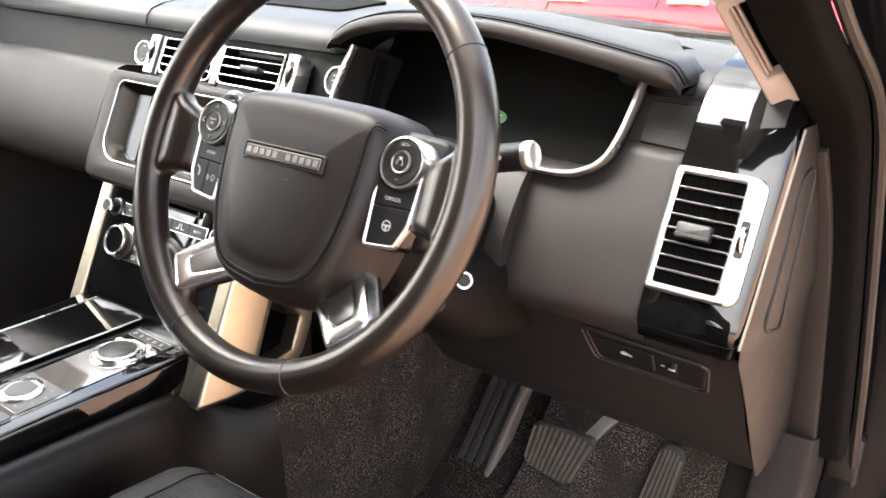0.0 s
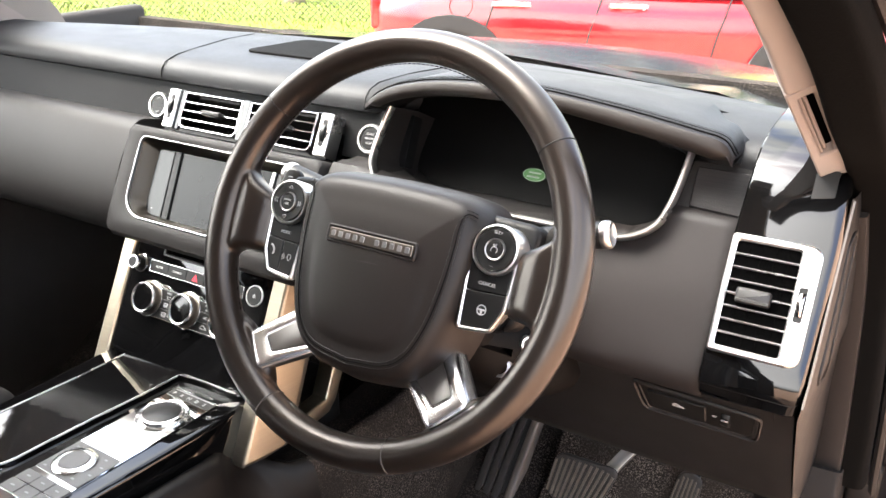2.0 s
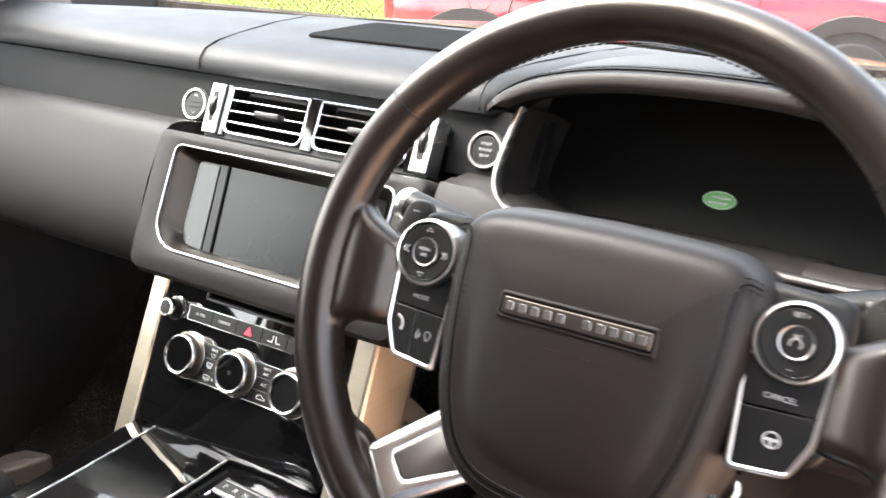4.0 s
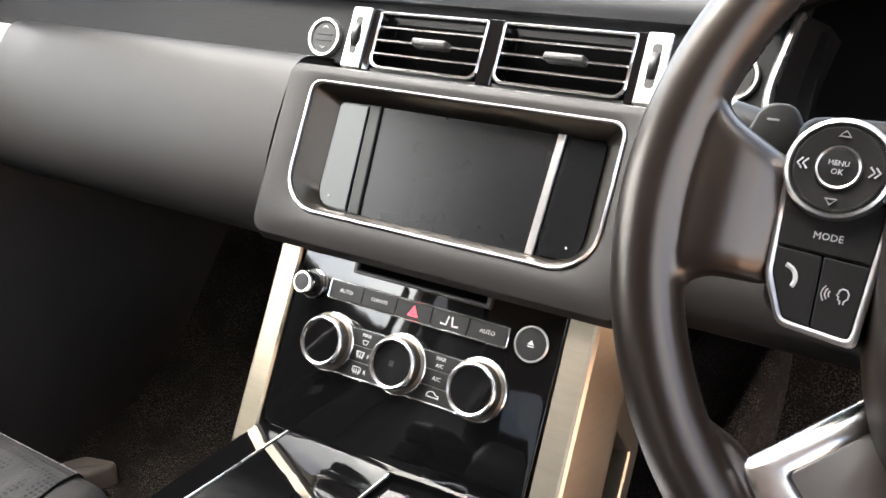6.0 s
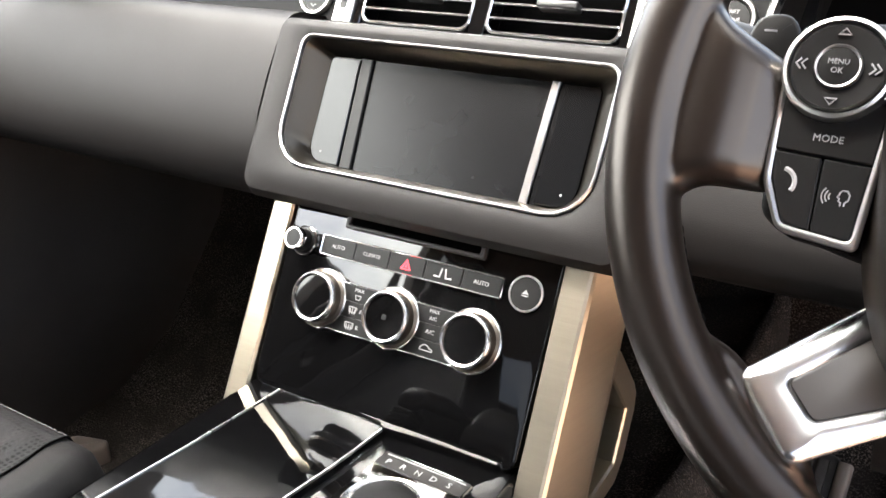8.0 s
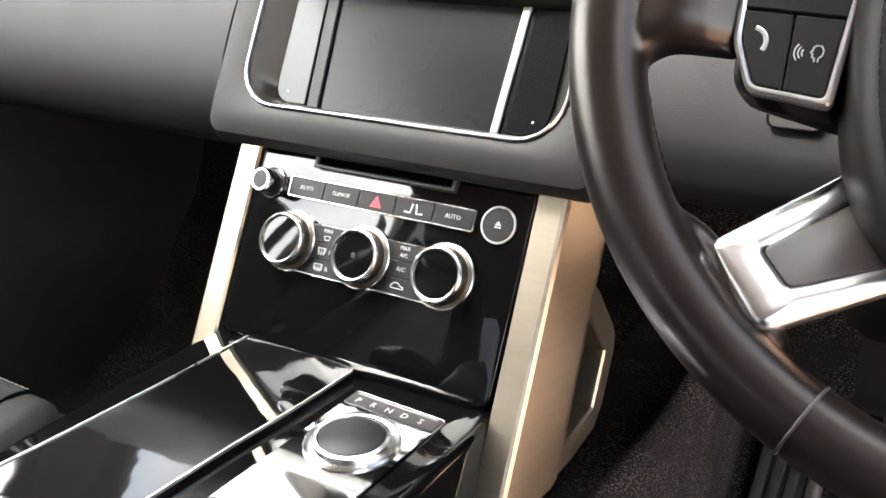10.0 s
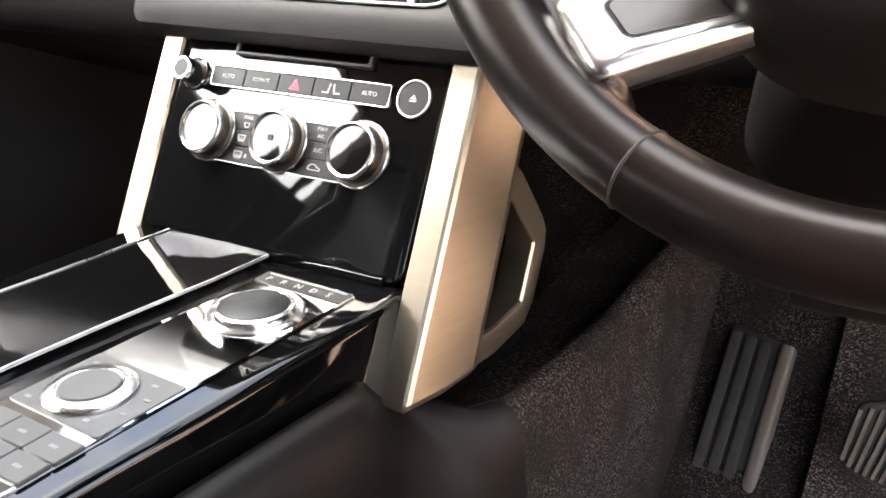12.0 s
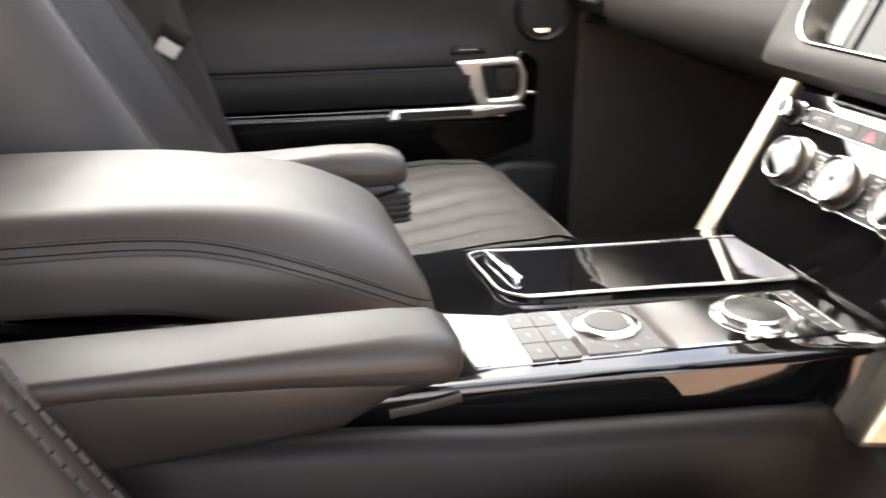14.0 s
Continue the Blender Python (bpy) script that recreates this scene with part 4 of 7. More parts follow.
    part("tab_lip", Geo().slab(m, rrect(0.0125, 0.0445, -0.0665, -0.0625, 0.0015), 0.0125, 0.009, 0.001), SLATE, tab)
    part("thumbwheel_slot", Geo().slab(m, rrect(0.0675, 0.0755, -0.074, -0.040, 0.002), 0.0064, 0, 0.0003), DARK, fr)
    part("thumbwheel", Geo().lathe(axes(m @ Vector((0.069, -0.057, -0.006)), n.cross(u), n, u), [(0.0165, 0), (0.017, 0.001), (0.017, 0.004), (0.0165, 0.005)], 28), CHROME, fr)
    # end of the dash that the open door leaves bare
    g = Geo()
    rows = []
    for x, y, z, d in ((0.7895, 0.273, 0.80, 0.08), (0.7900, 0.246, 0.75, 0.14), (0.7905, 0.215, 0.70, 0.18), (0.7905, 0.190, 0.655, 0.20), (0.7905, 0.172, 0.622, 0.22), (0.786, 0.190, 0.596, 0.22), (0.7825, 0.243, 0.53, 0.21), (0.7805, 0.308, 0.43, 0.17), (0.7795, 0.338, 0.386, 0.15)):
        rows.append([(x, y, z), (x + 0.002, y + 0.006, z), (x + 0.004, y + d * 0.45, z), (x + 0.006, y + d * 0.75, z), (x + 0.006, y + d, z)])
    g.loft(rows, closed=False)
    back = [[(0.76, p[1] + 0.012, p[2]) for p in r] for r in rows]
    g.loft(back, closed=False)
    end = part("end_cover", g, END, dash, "grey plastic end cover of the dash")
    part("edge_strip", Geo().tube(curve([(0.7925, 0.268, 0.80), (0.7925, 0.239, 0.75), (0.7925, 0.2085, 0.70), (0.7925, 0.183, 0.655), (0.7915, 0.166, 0.624)], 3), [(-0.0016, -0.001), (0.0016, -0.001), (0.0012, 0.001), (-0.0012, 0.001)], up=(1, 0, 0)), KNOB, end, "thin dull silver edge strip")
    skin = [[Vector(p) for p in r] for r in rows]
    loop = [r[1].lerp(r[2], 0.55) for r in skin[1:5]] + [skin[5][2].lerp(skin[5][3], 0.0)] + [r[2].lerp(r[3], 0.15) for r in skin[4:0:-1]]
    part("groove", Geo().tube(curve(loop, 5, True), 0.0022, closed=True, up=(1, 0, 0)), END, end, "embossed outline")


def lower_panel():
    prof = [(0.195, 0.605), (0.200, 0.596), (0.212, 0.590), (0.222, 0.575), (0.240, 0.538), (0.275, 0.475), (0.318, 0.415), (0.335, 0.396), (0.350, 0.387), (0.365, 0.385), (0.378, 0.392), (0.37, 0.42), (0.30, 0.55), (0.28, 0.605)]
    part("lower_panel", Geo().extrude(prof, 0.355, 0.7800, 0.005), HARD, dash, "dark grey plastic panel over the pedals")
    v = Vector((0, 0.222 - 0.275, 0.575 - 0.475)).normalized()
    n = Vector((0, -v.z, v.y)).normalized()
    m = axes((0.680, 0.2290, 0.5595), (1, 0.0, 0.0), v, n)
    tilt = m @ Matrix.Rotation(radians(-1.5), 4, "Z")
    o = rounded([(-0.074, 0.014), (-0.063, -0.041), (0.066, -0.041), (0.070, 0.012)], (0.010, 0.012, 0.014, 0.012), 5)
    o2 = rounded([(-0.070, 0.010), (-0.060, -0.038), (0.063, -0.038), (0.067, 0.009)], (0.008, 0.010, 0.011, 0.009), 5)
    i = rounded([(-0.064, 0.006), (-0.055, -0.034), (0.058, -0.034), (0.062, 0.006)], (0.004, 0.006, 0.008, 0.006), 5)
    fr = part("switch_panel", Geo().ring(tilt, o, o2, 0.0024, -0.004, 0.0014), HARD, dash, "recessed switch panel under the dash")
    part("inner_step", Geo().ring(tilt, inset(o2, 0.0006), i, 0.0012, -0.004, 0.0010), HARD, fr)
    part("switch_plate", Geo().slab(tilt, i, 0.0005, -0.004, 0.0003), DARK, fr)
    part("boot_switch", Geo().slab(tilt, rounded([(-0.056, 0.002), (-0.049, -0.027), (0.010, -0.027), (0.010, 0.002)], 0.002), 0.003, -0.002, 0.001), BUTTON, fr, "black boot release switch")
    car = rounded([(-0.007, -0.003), (0.006, -0.003), (0.007, 0.0), (0.002, 0.001), (0.0, 0.0035), (-0.004, 0.0035), (-0.007, 0.0)], 0.0006, 2)
    part("print", Geo().slab(shift(tilt, -0.020, -0.010, 0.003), car, 0.0003, 0, 0.0001), PRINT, fr, "pale car symbol")
    part("dimmer", Geo().lathe(axes(tilt @ Vector((0.027, -0.013, -0.004)), v, n, (1, 0, 0)), [(0.011, 0), (0.0115, 0.001), (0.0115, 0.008), (0.011, 0.009)], 24), BUTTON, fr, "black ribbed dimmer wheel")
    part("dimmer_mark", Geo().slab(shift(tilt, 0.0315, -0.0065, 0.007), rrect(-0.004, 0.004, -0.001, 0.001, 0.0005), 0.0004, -0.001, 0.0001), PRINT, fr)
    part("print", Geo().tube([tilt @ Vector((0.019 + 0.0022 * math.cos(a), -0.013 + 0.0012 * math.sin(a), 0.0006)) for a in [k * math.tau / 12 for k in range(12)]], 0.0003, closed=True, up=n), PRINT, fr)


dash_body()
centre_vents()
instruments()
driver_vent()
lower_panel()

# ---- steering wheel and column ----
def steering():
    w = thing("steering_wheel", WHEEL @ Vector((0, 0, -0.05)), "black leather multifunction steering wheel with chrome spokes", "steering wheel")
    R, r = 0.1874, 0.0162
    ring = shift(WHEEL, -0.0015, -0.0042, 0.0050)
    face = WHEEL.to_3x3() @ Vector((0, 0, 1))
    rows = []
    for k in range(128):
        a = k * math.tau / 128
        c, s = math.cos(a), math.sin(a)
        fat = 1.0 + 0.05 * math.cos(2 * a)
        rows.append([ring @ Vector(((R + r * fat * math.cos(b)) * c, (R + r * fat * math.cos(b)) * s, r * 1.06 * math.sin(b))) for b in [j * math.tau / 24 for j in range(24)]])
    skins = [Geo().loft(rows, wrap=True)]
    # leather arms from the rim to the switch pods, flared where they leave the rim
    for s in (-1, 1):
        rows = []
        for u, v0, v1, d0, d1 in ((0.190, -0.050, 0.040, -0.004, 0.010), (0.176, -0.054, 0.048, -0.007, 0.012), (0.170, -0.049, 0.044, -0.010, 0.0135), (0.1655, -0.0435, 0.0375, -0.012, 0.0145), (0.160, -0.0400, 0.0320, -0.0135, 0.0145), (0.154, -0.0390, 0.0285, -0.015, 0.0130), (0.144, -0.0385, 0.0235, -0.018, 0.0085), (0.134, -0.0380, 0.0190, -0.021, 0.0010)):
            rows.append([WHEEL @ Vector((s * u, v, d)) for v, d in rrect(v0, v1, d0, d1, min(0.011, (d1 - d0) * 0.49), 5)])
        skins.append(Geo().loft(rows, cap0=True, cap1=True))
        # thickening under the ends of the lower spokes
        pts = rounded([(s * a, b) for a, b in ((0.150, -0.098), (0.128, -0.106), (0.110, -0.122), (0.090, -0.141), (0.082, -0.160), (0.118, -0.160))], 0.008)
        skins.append(Geo().slab(shift(WHEEL, -0.0015, -0.002, 0), pts, 0.0035, -0.010, 0.005))
    part("rim", melted(skins, 0.0015, 22), WHEEL_LEATHER, w, "black leather rim with moulded grips", 180)
    # seams across the rim
    for deg in (37.4, 143.4, 245.8, 290.2):
        a = radians(deg)
        loop = []
        for j in range(24):
            b = j * math.tau / 24
            q = R + (r - 0.0002) * (1.0 + 0.05 * math.cos(2 * a)) * math.cos(b)
            loop.append(ring @ Vector((q * math.cos(a), q * math.sin(a), (r - 0.0002) * 1.06 * math.sin(b))))
        part("rim_seam", Geo().tube(loop, 0.0007, closed=True, up=WHEEL.to_3x3() @ Vector((-math.sin(a), math.cos(a), 0))), SEAM if deg > 200 else DARK, w)
    for a0, a1 in ((20, 160), (199, 214), (326, 341)):
        inner = [ring @ Vector(((R - r * 1.0) * math.cos(a), (R - r * 1.0) * math.sin(a), -0.004)) for a in [radians(k) for k in range(a0, a1 + 1, 2)]]
        stitches("stitching", inner, w, 0.0050, 0.0034, 0.0006, lift=face, mat=FELT)
    # airbag cover
    half = [(0.0, 0.056), (0.060, 0.054), (0.082, 0.048), (0.091, 0.034), (0.0925, 0.008), (0.0895, -0.030), (0.0825, -0.067), (0.068, -0.099), (0.043, -0.1175), (0.0, -0.124)]
    line = [(p.x, p.y) for p in curve([(u, v, 0) for u, v in half], 4)]
    shape = line + [(-u, v) for u, v in line[-2:0:-1]]
    rows = []
    for d, n in ((-0.008, -0.060), (-0.0075, -0.038), (-0.006, -0.018), (-0.0025, -0.003), (0.0003, 0.0045), (0.0035, 0.0095), (0.0075, 0.0126), (0.0120, 0.0143), (0.0170, 0.0155), (0.0225, 0.0164)):
        rows.append([WHEEL @ Vector((u, v, n - 0.0016 * min(1.0, max(0.0, (d - 0.012) / 0.008)) * min(1.0, max(0.0, (-0.005 - v) / 0.04)))) for u, v in inset(shape, d)])
    crown = inset(shape, 0.0225)
    for k, n in ((0.95, 0.0170), (0.88, 0.0180), (0.80, 0.0190), (0.65, 0.0204), (0.4, 0.0217), (0.2, 0.0222)):
        rows.append([WHEEL @ Vector((u * k, -0.034 + (v + 0.034) * k, n - (0.0012 if k == 0.95 else 0.0) * min(1.0, max(0.0, (-0.005 - v) / 0.04)))) for u, v in crown])
    hub = part("airbag_cover", Geo().loft(rows, cap1=True), COVER, w, "padded black leather airbag cover", 60)
    # double seam: it leaves the edge above each pod, bends down and runs round the bottom
    for d, n, mat in ((0.0095, 0.0135, DARK), (0.0125, 0.0146, None), (0.0152, 0.0151, DARK)):
        run = [(u, v) for u, v in inset(shape, d) if v < 0.024]
        run = sorted((p for p in run if p[0] > 0), key=lambda p: -p[1]) + sorted((p for p in run if p[0] <= 0), key=lambda p: p[1])
        e = d - 0.0125
        lead = [(0.0925, 0.0385 - e, 0.0080), (0.0885, 0.0400 - e, 0.0118), (0.0845, 0.0395 - e, n - 0.0004), (0.0815 - e, 0.0350 - e, n)]
        path = [Vector(p) for p in lead] + [Vector((u, v, n)) for u, v in run] + [Vector((-u, v, q)) for u, v, q in lead[::-1]]
        path = [WHEEL @ p for p in curve(path, 2)]
        if mat is None:
            part("crease", Geo().tube(path, 0.0005, up=face), FELT, hub)
        else:
            stitches("stitching", path, hub, 0.0040, 0.0028, 0.0005, lift=face, mat=mat)
    # badge strip in its recess
    bm = shift(WHEEL, 0.0, -0.0025, 0.0222)
    part("badge_recess", Geo().ring(bm, rrect(-0.0490, 0.0490, -0.0085, 0.0085, 0.003), rrect(-0.0460, 0.0460, -0.0055, 0.0055, 0.0015), 0.0006, -0.003, 0.0012), COVER, hub)
    bd = part("badge", Geo().slab(bm, rrect(-0.0455, 0.0455, -0.0050, 0.0050, 0.001), 0.0016, -0.003, 0.0006), KNOB, hub, "dark silver badge strip")
    for k in range(11):
        if k != 5:
            u = -0.0405 + 0.0081 * k
            part("badge_bar", Geo().slab(shift(bm, u, 0, 0.0016), rrect(-0.0024, 0.0024, -0.0027, 0.0027, 0.0009), 0.0006, 0, 0.0002), BADGE, bd)
    part("print", Geo().words(shift(WHEEL, 0, -0.080, 0.0172), "AIRBAG", 0.0055, 0.0004), WARM_TRIM, hub, "embossed lettering")
    # switch pods
    for s in (-1, 1):
        m = shift(WHEEL, s * 0.1145, 0.0162, 0.004) @ Matrix.Diagonal((0.93, 0.93, 0.93, 1))
        pod = part("switch_pod", Geo().lathe(m, [(0.0240, -0.022), (0.0240, 0.001), (0.0230, 0.0033), (0.0215, 0.0038), (0.0206, 0.002), (0.0206, -0.004)], 44), SATIN, w, "silver ringed switch pod")
        part("switch_ring", Geo().lathe(m, [(0.0206, -0.004), (0.0206, 0.0018), (0.0190, 0.0036), (0.0105, 0.0030), (0.0098, 0.0015)], 40), BUTTON, pod, "black four-way switch")
        part("centre_ring", Geo().lathe(m, [(0.0104, 0.0), (0.0102, 0.0042), (0.0096, 0.0050), (0.0088, 0.0046), (0.0084, 0.003)], 32), BADGE, pod)
        part("centre_button", Geo().lathe(m, [(0.0086, 0.0), (0.0086, 0.0044), (0.0, 0.0052)], 28), BUTTON, pod)
        marks = Ink()
        if s < 0:
            marks.words(shift(m, 0, 0.0018, 0.0052), "MENU", 0.0024).words(shift(m, 0, -0.0022, 0.0052), "OK", 0.0026)
            for x in (-0.0155, 0.0155):
                d = math.copysign(0.0018, x)
                for o in (-0.0012, 0.0012):
                    marks.tube([m @ Vector((x + o - d * 0.6, 0.0024, 0.0040)), m @ Vector((x + o + d * 0.6, 0, 0.0040)), m @ Vector((x + o - d * 0.6, -0.0024, 0.0040))], 0.0004, up=WHEEL.to_3x3() @ Vector((0, 0, 1)))
            for y in (0.0155, -0.0155):
                d = math.copysign(0.0018, y)
                marks.tube([m @ Vector((-0.0026, y - d * 0.5, 0.0040)), m @ Vector((0, y + d, 0.0040)), m @ Vector((0.0026, y - d * 0.5, 0.0040))], 0.0004, closed=True, up=WHEEL.to_3x3() @ Vector((0, 0, 1)))
        else:
            marks.words(shift(m, 0, 0.0155, 0.0038), "SET+", 0.0030).words(shift(m, 0, -0.0155, 0.0038), "–", 0.0040)
            marks.words(shift(m, 0, 0.0036, 0.0052), "RES", 0.0020)
            marks.tube([m @ Vector((0.0032 * math.cos(a), -0.0010 + 0.0032 * math.sin(a), 0.0053)) for a in [radians(-40 + 13 * k) for k in range(20)]], 0.0004, up=WHEEL.to_3x3() @ Vector((0, 0, 1)))
        marks.stamp(pod, "pale symbol")
        # keys under the pod, in a silver edge
        o = [(0.1365, 0.012), (0.1345, -0.034), (0.125, -0.054), (0.0925, -0.0575), (0.0890, 0.006)]
        q = [(0.1335, 0.010), (0.1315, -0.0325), (0.1235, -0.0510), (0.0955, -0.0540), (0.0920, 0.006)]
        o, q = [(s * a, b) for a, b in o], [(s * a, b) for a, b in q]
        o, q = rounded(o, 0.004), rounded(q, 0.003)
        pm = shift(WHEEL, 0, 0, 0.0005)
        fr = part("key_frame", Geo().ring(pm, o, q, 0.002, -0.004, 0.0012), SATIN, w, "silver edge of the keys")
        part("key_base", Geo().slab(pm, inset(o, 0.0006), -0.003, -0.026, 0.003), GLOSS, fr, "glossy black base under the keys")
        part("key", Geo().slab(pm, rounded([(s * 0.1333, 0.006), (s * 0.1325, -0.0195), (s * 0.0935, -0.0215), (s * 0.0922, 0.004)], 0.001), 0.0012, -0.01, 0.0007), BUTTON, fr)
        low = [(s * 0.1325, -0.0203), (s * 0.1313, -0.0325), (s * 0.1233, -0.0508), (s * 0.0957, -0.0538), (s * 0.0937, -0.0223)]
        if s < 0:
            part("key", Geo().slab(pm, rounded([low[0], low[1], low[2], (-0.1122, -0.0520), (-0.1132, -0.0213)], 0.001), 0.0012, -0.01, 0.0007), BUTTON, fr)
            part("key", Geo().slab(pm, rounded([(-0.1124, -0.0213), (-0.1114, -0.0521), low[3], low[4]], 0.001), 0.0012, -0.01, 0.0007), BUTTON, fr)
            up = WHEEL.to_3x3() @ Vector((0, 0, 1))
            ink = Ink().words(shift(pm, -0.1125, -0.0130, 0.0014), "MODE", 0.0031)
            ink.tube([pm @ Vector((-0.1275 + 0.006 * math.cos(a), -0.0335 + 0.006 * math.sin(a), 0.0014)) for a in [radians(80 - 14 * k) for k in range(9)]], [(-0.0010, 0), (0, 0.0004), (0.0010, 0)], up=up)
            for rr in (0.0018, 0.0032, 0.0046):
                ink.tube([pm @ Vector((-0.1055 - rr * math.cos(a), -0.0365 + rr * math.sin(a), 0.0014)) for a in [radians(-45 + 15 * k) for k in range(7)]], 0.0003, up=up)
            head = [(0.0016, -0.0046), (0.0016, -0.0026), (0.0034, -0.0010), (0.0036, 0.0020), (0.0022, 0.0042), (-0.0004, 0.0044), (-0.0018, 0.0030), (-0.0018, 0.0018), (-0.0028, 0.0002), (-0.0016, -0.0004), (-0.0018, -0.0022), (-0.0004, -0.0026), (-0.0004, -0.0046)]
            ink.tube([pm @ Vector((-0.1020 + x * 0.72, -0.0365 + y * 0.72, 0.0014)) for x, y in head], 0.00035, up=up)
        else:
            part("key", Geo().slab(pm, rounded(low, 0.001), 0.0012, -0.01, 0.0007), BUTTON, fr)
            ink = Ink().words(shift(pm, 0.1125, -0.0142, 0.0014), "CANCEL", 0.0032)
            up = WHEEL.to_3x3() @ Vector((0, 0, 1))
            ink.tube([pm @ Vector((0.1130 + 0.0042 * math.cos(a * math.tau / 20), -0.0365 + 0.0042 * math.sin(a * math.tau / 20), 0.0014)) for a in range(20)], 0.0005, closed=True, up=up)
            ink.slab(shift(pm, 0.1130, -0.0365, 0.0012), rrect(-0.0034, 0.0034, -0.0006, 0.0010, 0.0003), 0.0005, 0, 0.0001)
            ink.slab(shift(pm, 0.1130, -0.0386, 0.0012), rrect(-0.0008, 0.0008, -0.0016, 0.0016, 0.0003), 0.0005, 0, 0.0001)
        ink.stamp(fr, "pale symbol")
        part("pod_back", Geo().slab(shift(WHEEL, 0, 0, -0.02), rounded([(s * 0.140, 0.045), (s * 0.138, -0.048), (s * 0.07, -0.062), (s * 0.07, 0.048)], 0.012), 0.0, -0.022, 0.006), DARK, w)
        # lower chrome spokes with a dark inlay, open towards the hub
        def bent(g):
            """Leans the spoke back towards the hub and drops its rim end into a bevel."""
            for k, (a, b, n) in enumerate(g.v):
                over = max(0.0, 0.749 * (a - 0.1099) - 0.663 * (b + 0.1288))
                g.v[k] = tuple(WHEEL @ Vector((s * a - 0.0015, b, n + 0.001 - 0.5 * (b + 0.12) + 0.2 * (a - 0.1) - 0.75 * over)))
            return g
        out = rounded([(0.1280, -0.1190), (0.0988, -0.1490), (0.046, -0.113), (0.074, -0.066)], (0.009, 0.009, 0.002, 0.002), 5)
        hole = rounded([(0.1050, -0.1146), (0.0916, -0.1278), (0.052, -0.107), (0.070, -0.081)], (0.0035, 0.0035, 0.001, 0.001), 5)
        mid = [(p[0] * 0.55 + q[0] * 0.45, p[1] * 0.55 + q[1] * 0.45) for p, q in zip(out, hole)]
        rings = [(out, -0.017), (out, -0.0035), (inset(out, 0.0008), -0.0016), (inset(out, 0.0022), -0.0003), (inset(out, 0.0045), 0.0006), (mid, 0.0010), (inset(hole, -0.0024), 0.0010), (inset(hole, -0.0010), 0.0004), (hole, -0.0006), (hole, -0.012)]
        sp = part("spoke", bent(Geo().loft([[Vector((a, b, n)) for a, b in p] for p, n in rings])), SPOKE, w, "bright silver lower spoke", 50)
        part("inlay", bent(Geo().slab(Matrix.Identity(4), inset(hole, 0.0002), -0.0003, -0.008, 0.0002)), INLAY, sp, "dark inlay of the spoke")
        part("spoke_back", bent(Geo().slab(Matrix.Identity(4), inset(out, 0.002), -0.016, -0.026, 0.002)), DARK, sp, "black underside of the spoke")
        # gear paddle behind the wheel
        pd = [(s * 0.168, 0.026), (s * 0.136, 0.020), (s * 0.140, 0.045), (s * 0.146, 0.0525), (s * 0.160, 0.051)]
        pa = part("gear_paddle", Geo().slab(shift(WHEEL, 0, 0, -0.034), rounded(pd, 0.006), 0.0, -0.006, 0.002), SLATE, w, "grey gear paddle")
        part("print", Geo().slab(shift(WHEEL, s * 0.1535, 0.043, -0.034), rrect(-0.003, 0.003, -0.0005, 0.0005, 0.0003), 0.0003, 0, 0.0001), PRINT, pa)
    # column
    col = thing("steering_column", WHEEL @ Vector((0, 0, -0.2)), "black plastic steering column with two stalks", "steering column")
    rows = []
    for n, a, b, c in ((-0.045, 0.052, 0.045, -0.060), (-0.075, 0.060, 0.050, -0.075), (-0.13, 0.066, 0.048, -0.095), (-0.20, 0.070, 0.040, -0.115), (-0.27, 0.075, 0.03, -0.13)):
        rows.append([WHEEL @ Vector((u, v, n)) for u, v in rrect(-a, a, c, b, 0.028, 5)])
    part("shroud", Geo().loft(rows, cap0=True, cap1=True), COLUMN, col, "black plastic column shroud")
    rows = []
    for n, a, b, c in ((-0.10, 0.05, -0.04, -0.085), (-0.16, 0.080, -0.04, -0.118), (-0.23, 0.098, -0.03, -0.135), (-0.31, 0.105, -0.02, -0.125)):
        rows.append([WHEEL @ Vector((u, v, n)) for u, v in rrect(-a, a, c, b, 0.035, 5)])
    part("lower_shroud", Geo().loft(rows, cap0=True, cap1=True), COLUMN, col, "dark plastic lower column cover")
    d = Vector((0.74, -0.58, 0.34)).normalized()
    u = Vector((0.5, 0.64, 0)).normalized()
    m = axes((0.5235, 0.127, 0.634), u, d.cross(u), d)
    ad = part("adjuster", Geo().lathe(m, [(0.0092, -0.012), (0.0092, 0.006), (0.0085, 0.0072), (0.0068, 0.0072), (0.0062, 0.004)], 28), SATIN, col, "silver ringed column adjuster")
    part("cap", Geo().lathe(m, [(0.0064, -0.002), (0.0064, 0.0045), (0.0, 0.0050)], 24), BUTTON, ad)
    up = WHEEL.to_3x3() @ Vector((0, 0, 1))
    for s in (-1, 1):
        a, b = WHEEL @ Vector((s * 0.04, 0.020, -0.085)), WHEEL @ (Vector((0.1800, 0.0558, -0.085)) if s > 0 else Vector((-0.1925, 0.0496, -0.0747)))
        d = (b - a).normalized()
        m = axes(a, up, d.cross(up), d)
        L = (b - a).length
        st = part("stalk", Geo().lathe(m, [(0.007, 0), (0.0078, L * 0.35), (0.0110, L * 0.55), (0.0126, L * 0.72), (0.0126, L - 0.009)], 24), BUTTON, col, "black switch stalk")
        part("stalk_end", Geo().lathe(m, [(0.0126, L - 0.009), (0.0132, L - 0.007), (0.0128, L - 0.002), (0.0112, L), (0.0090, L - 0.001), (0.0, L - 0.003)], 28), SATIN, st, "silver ring at the stalk's end")
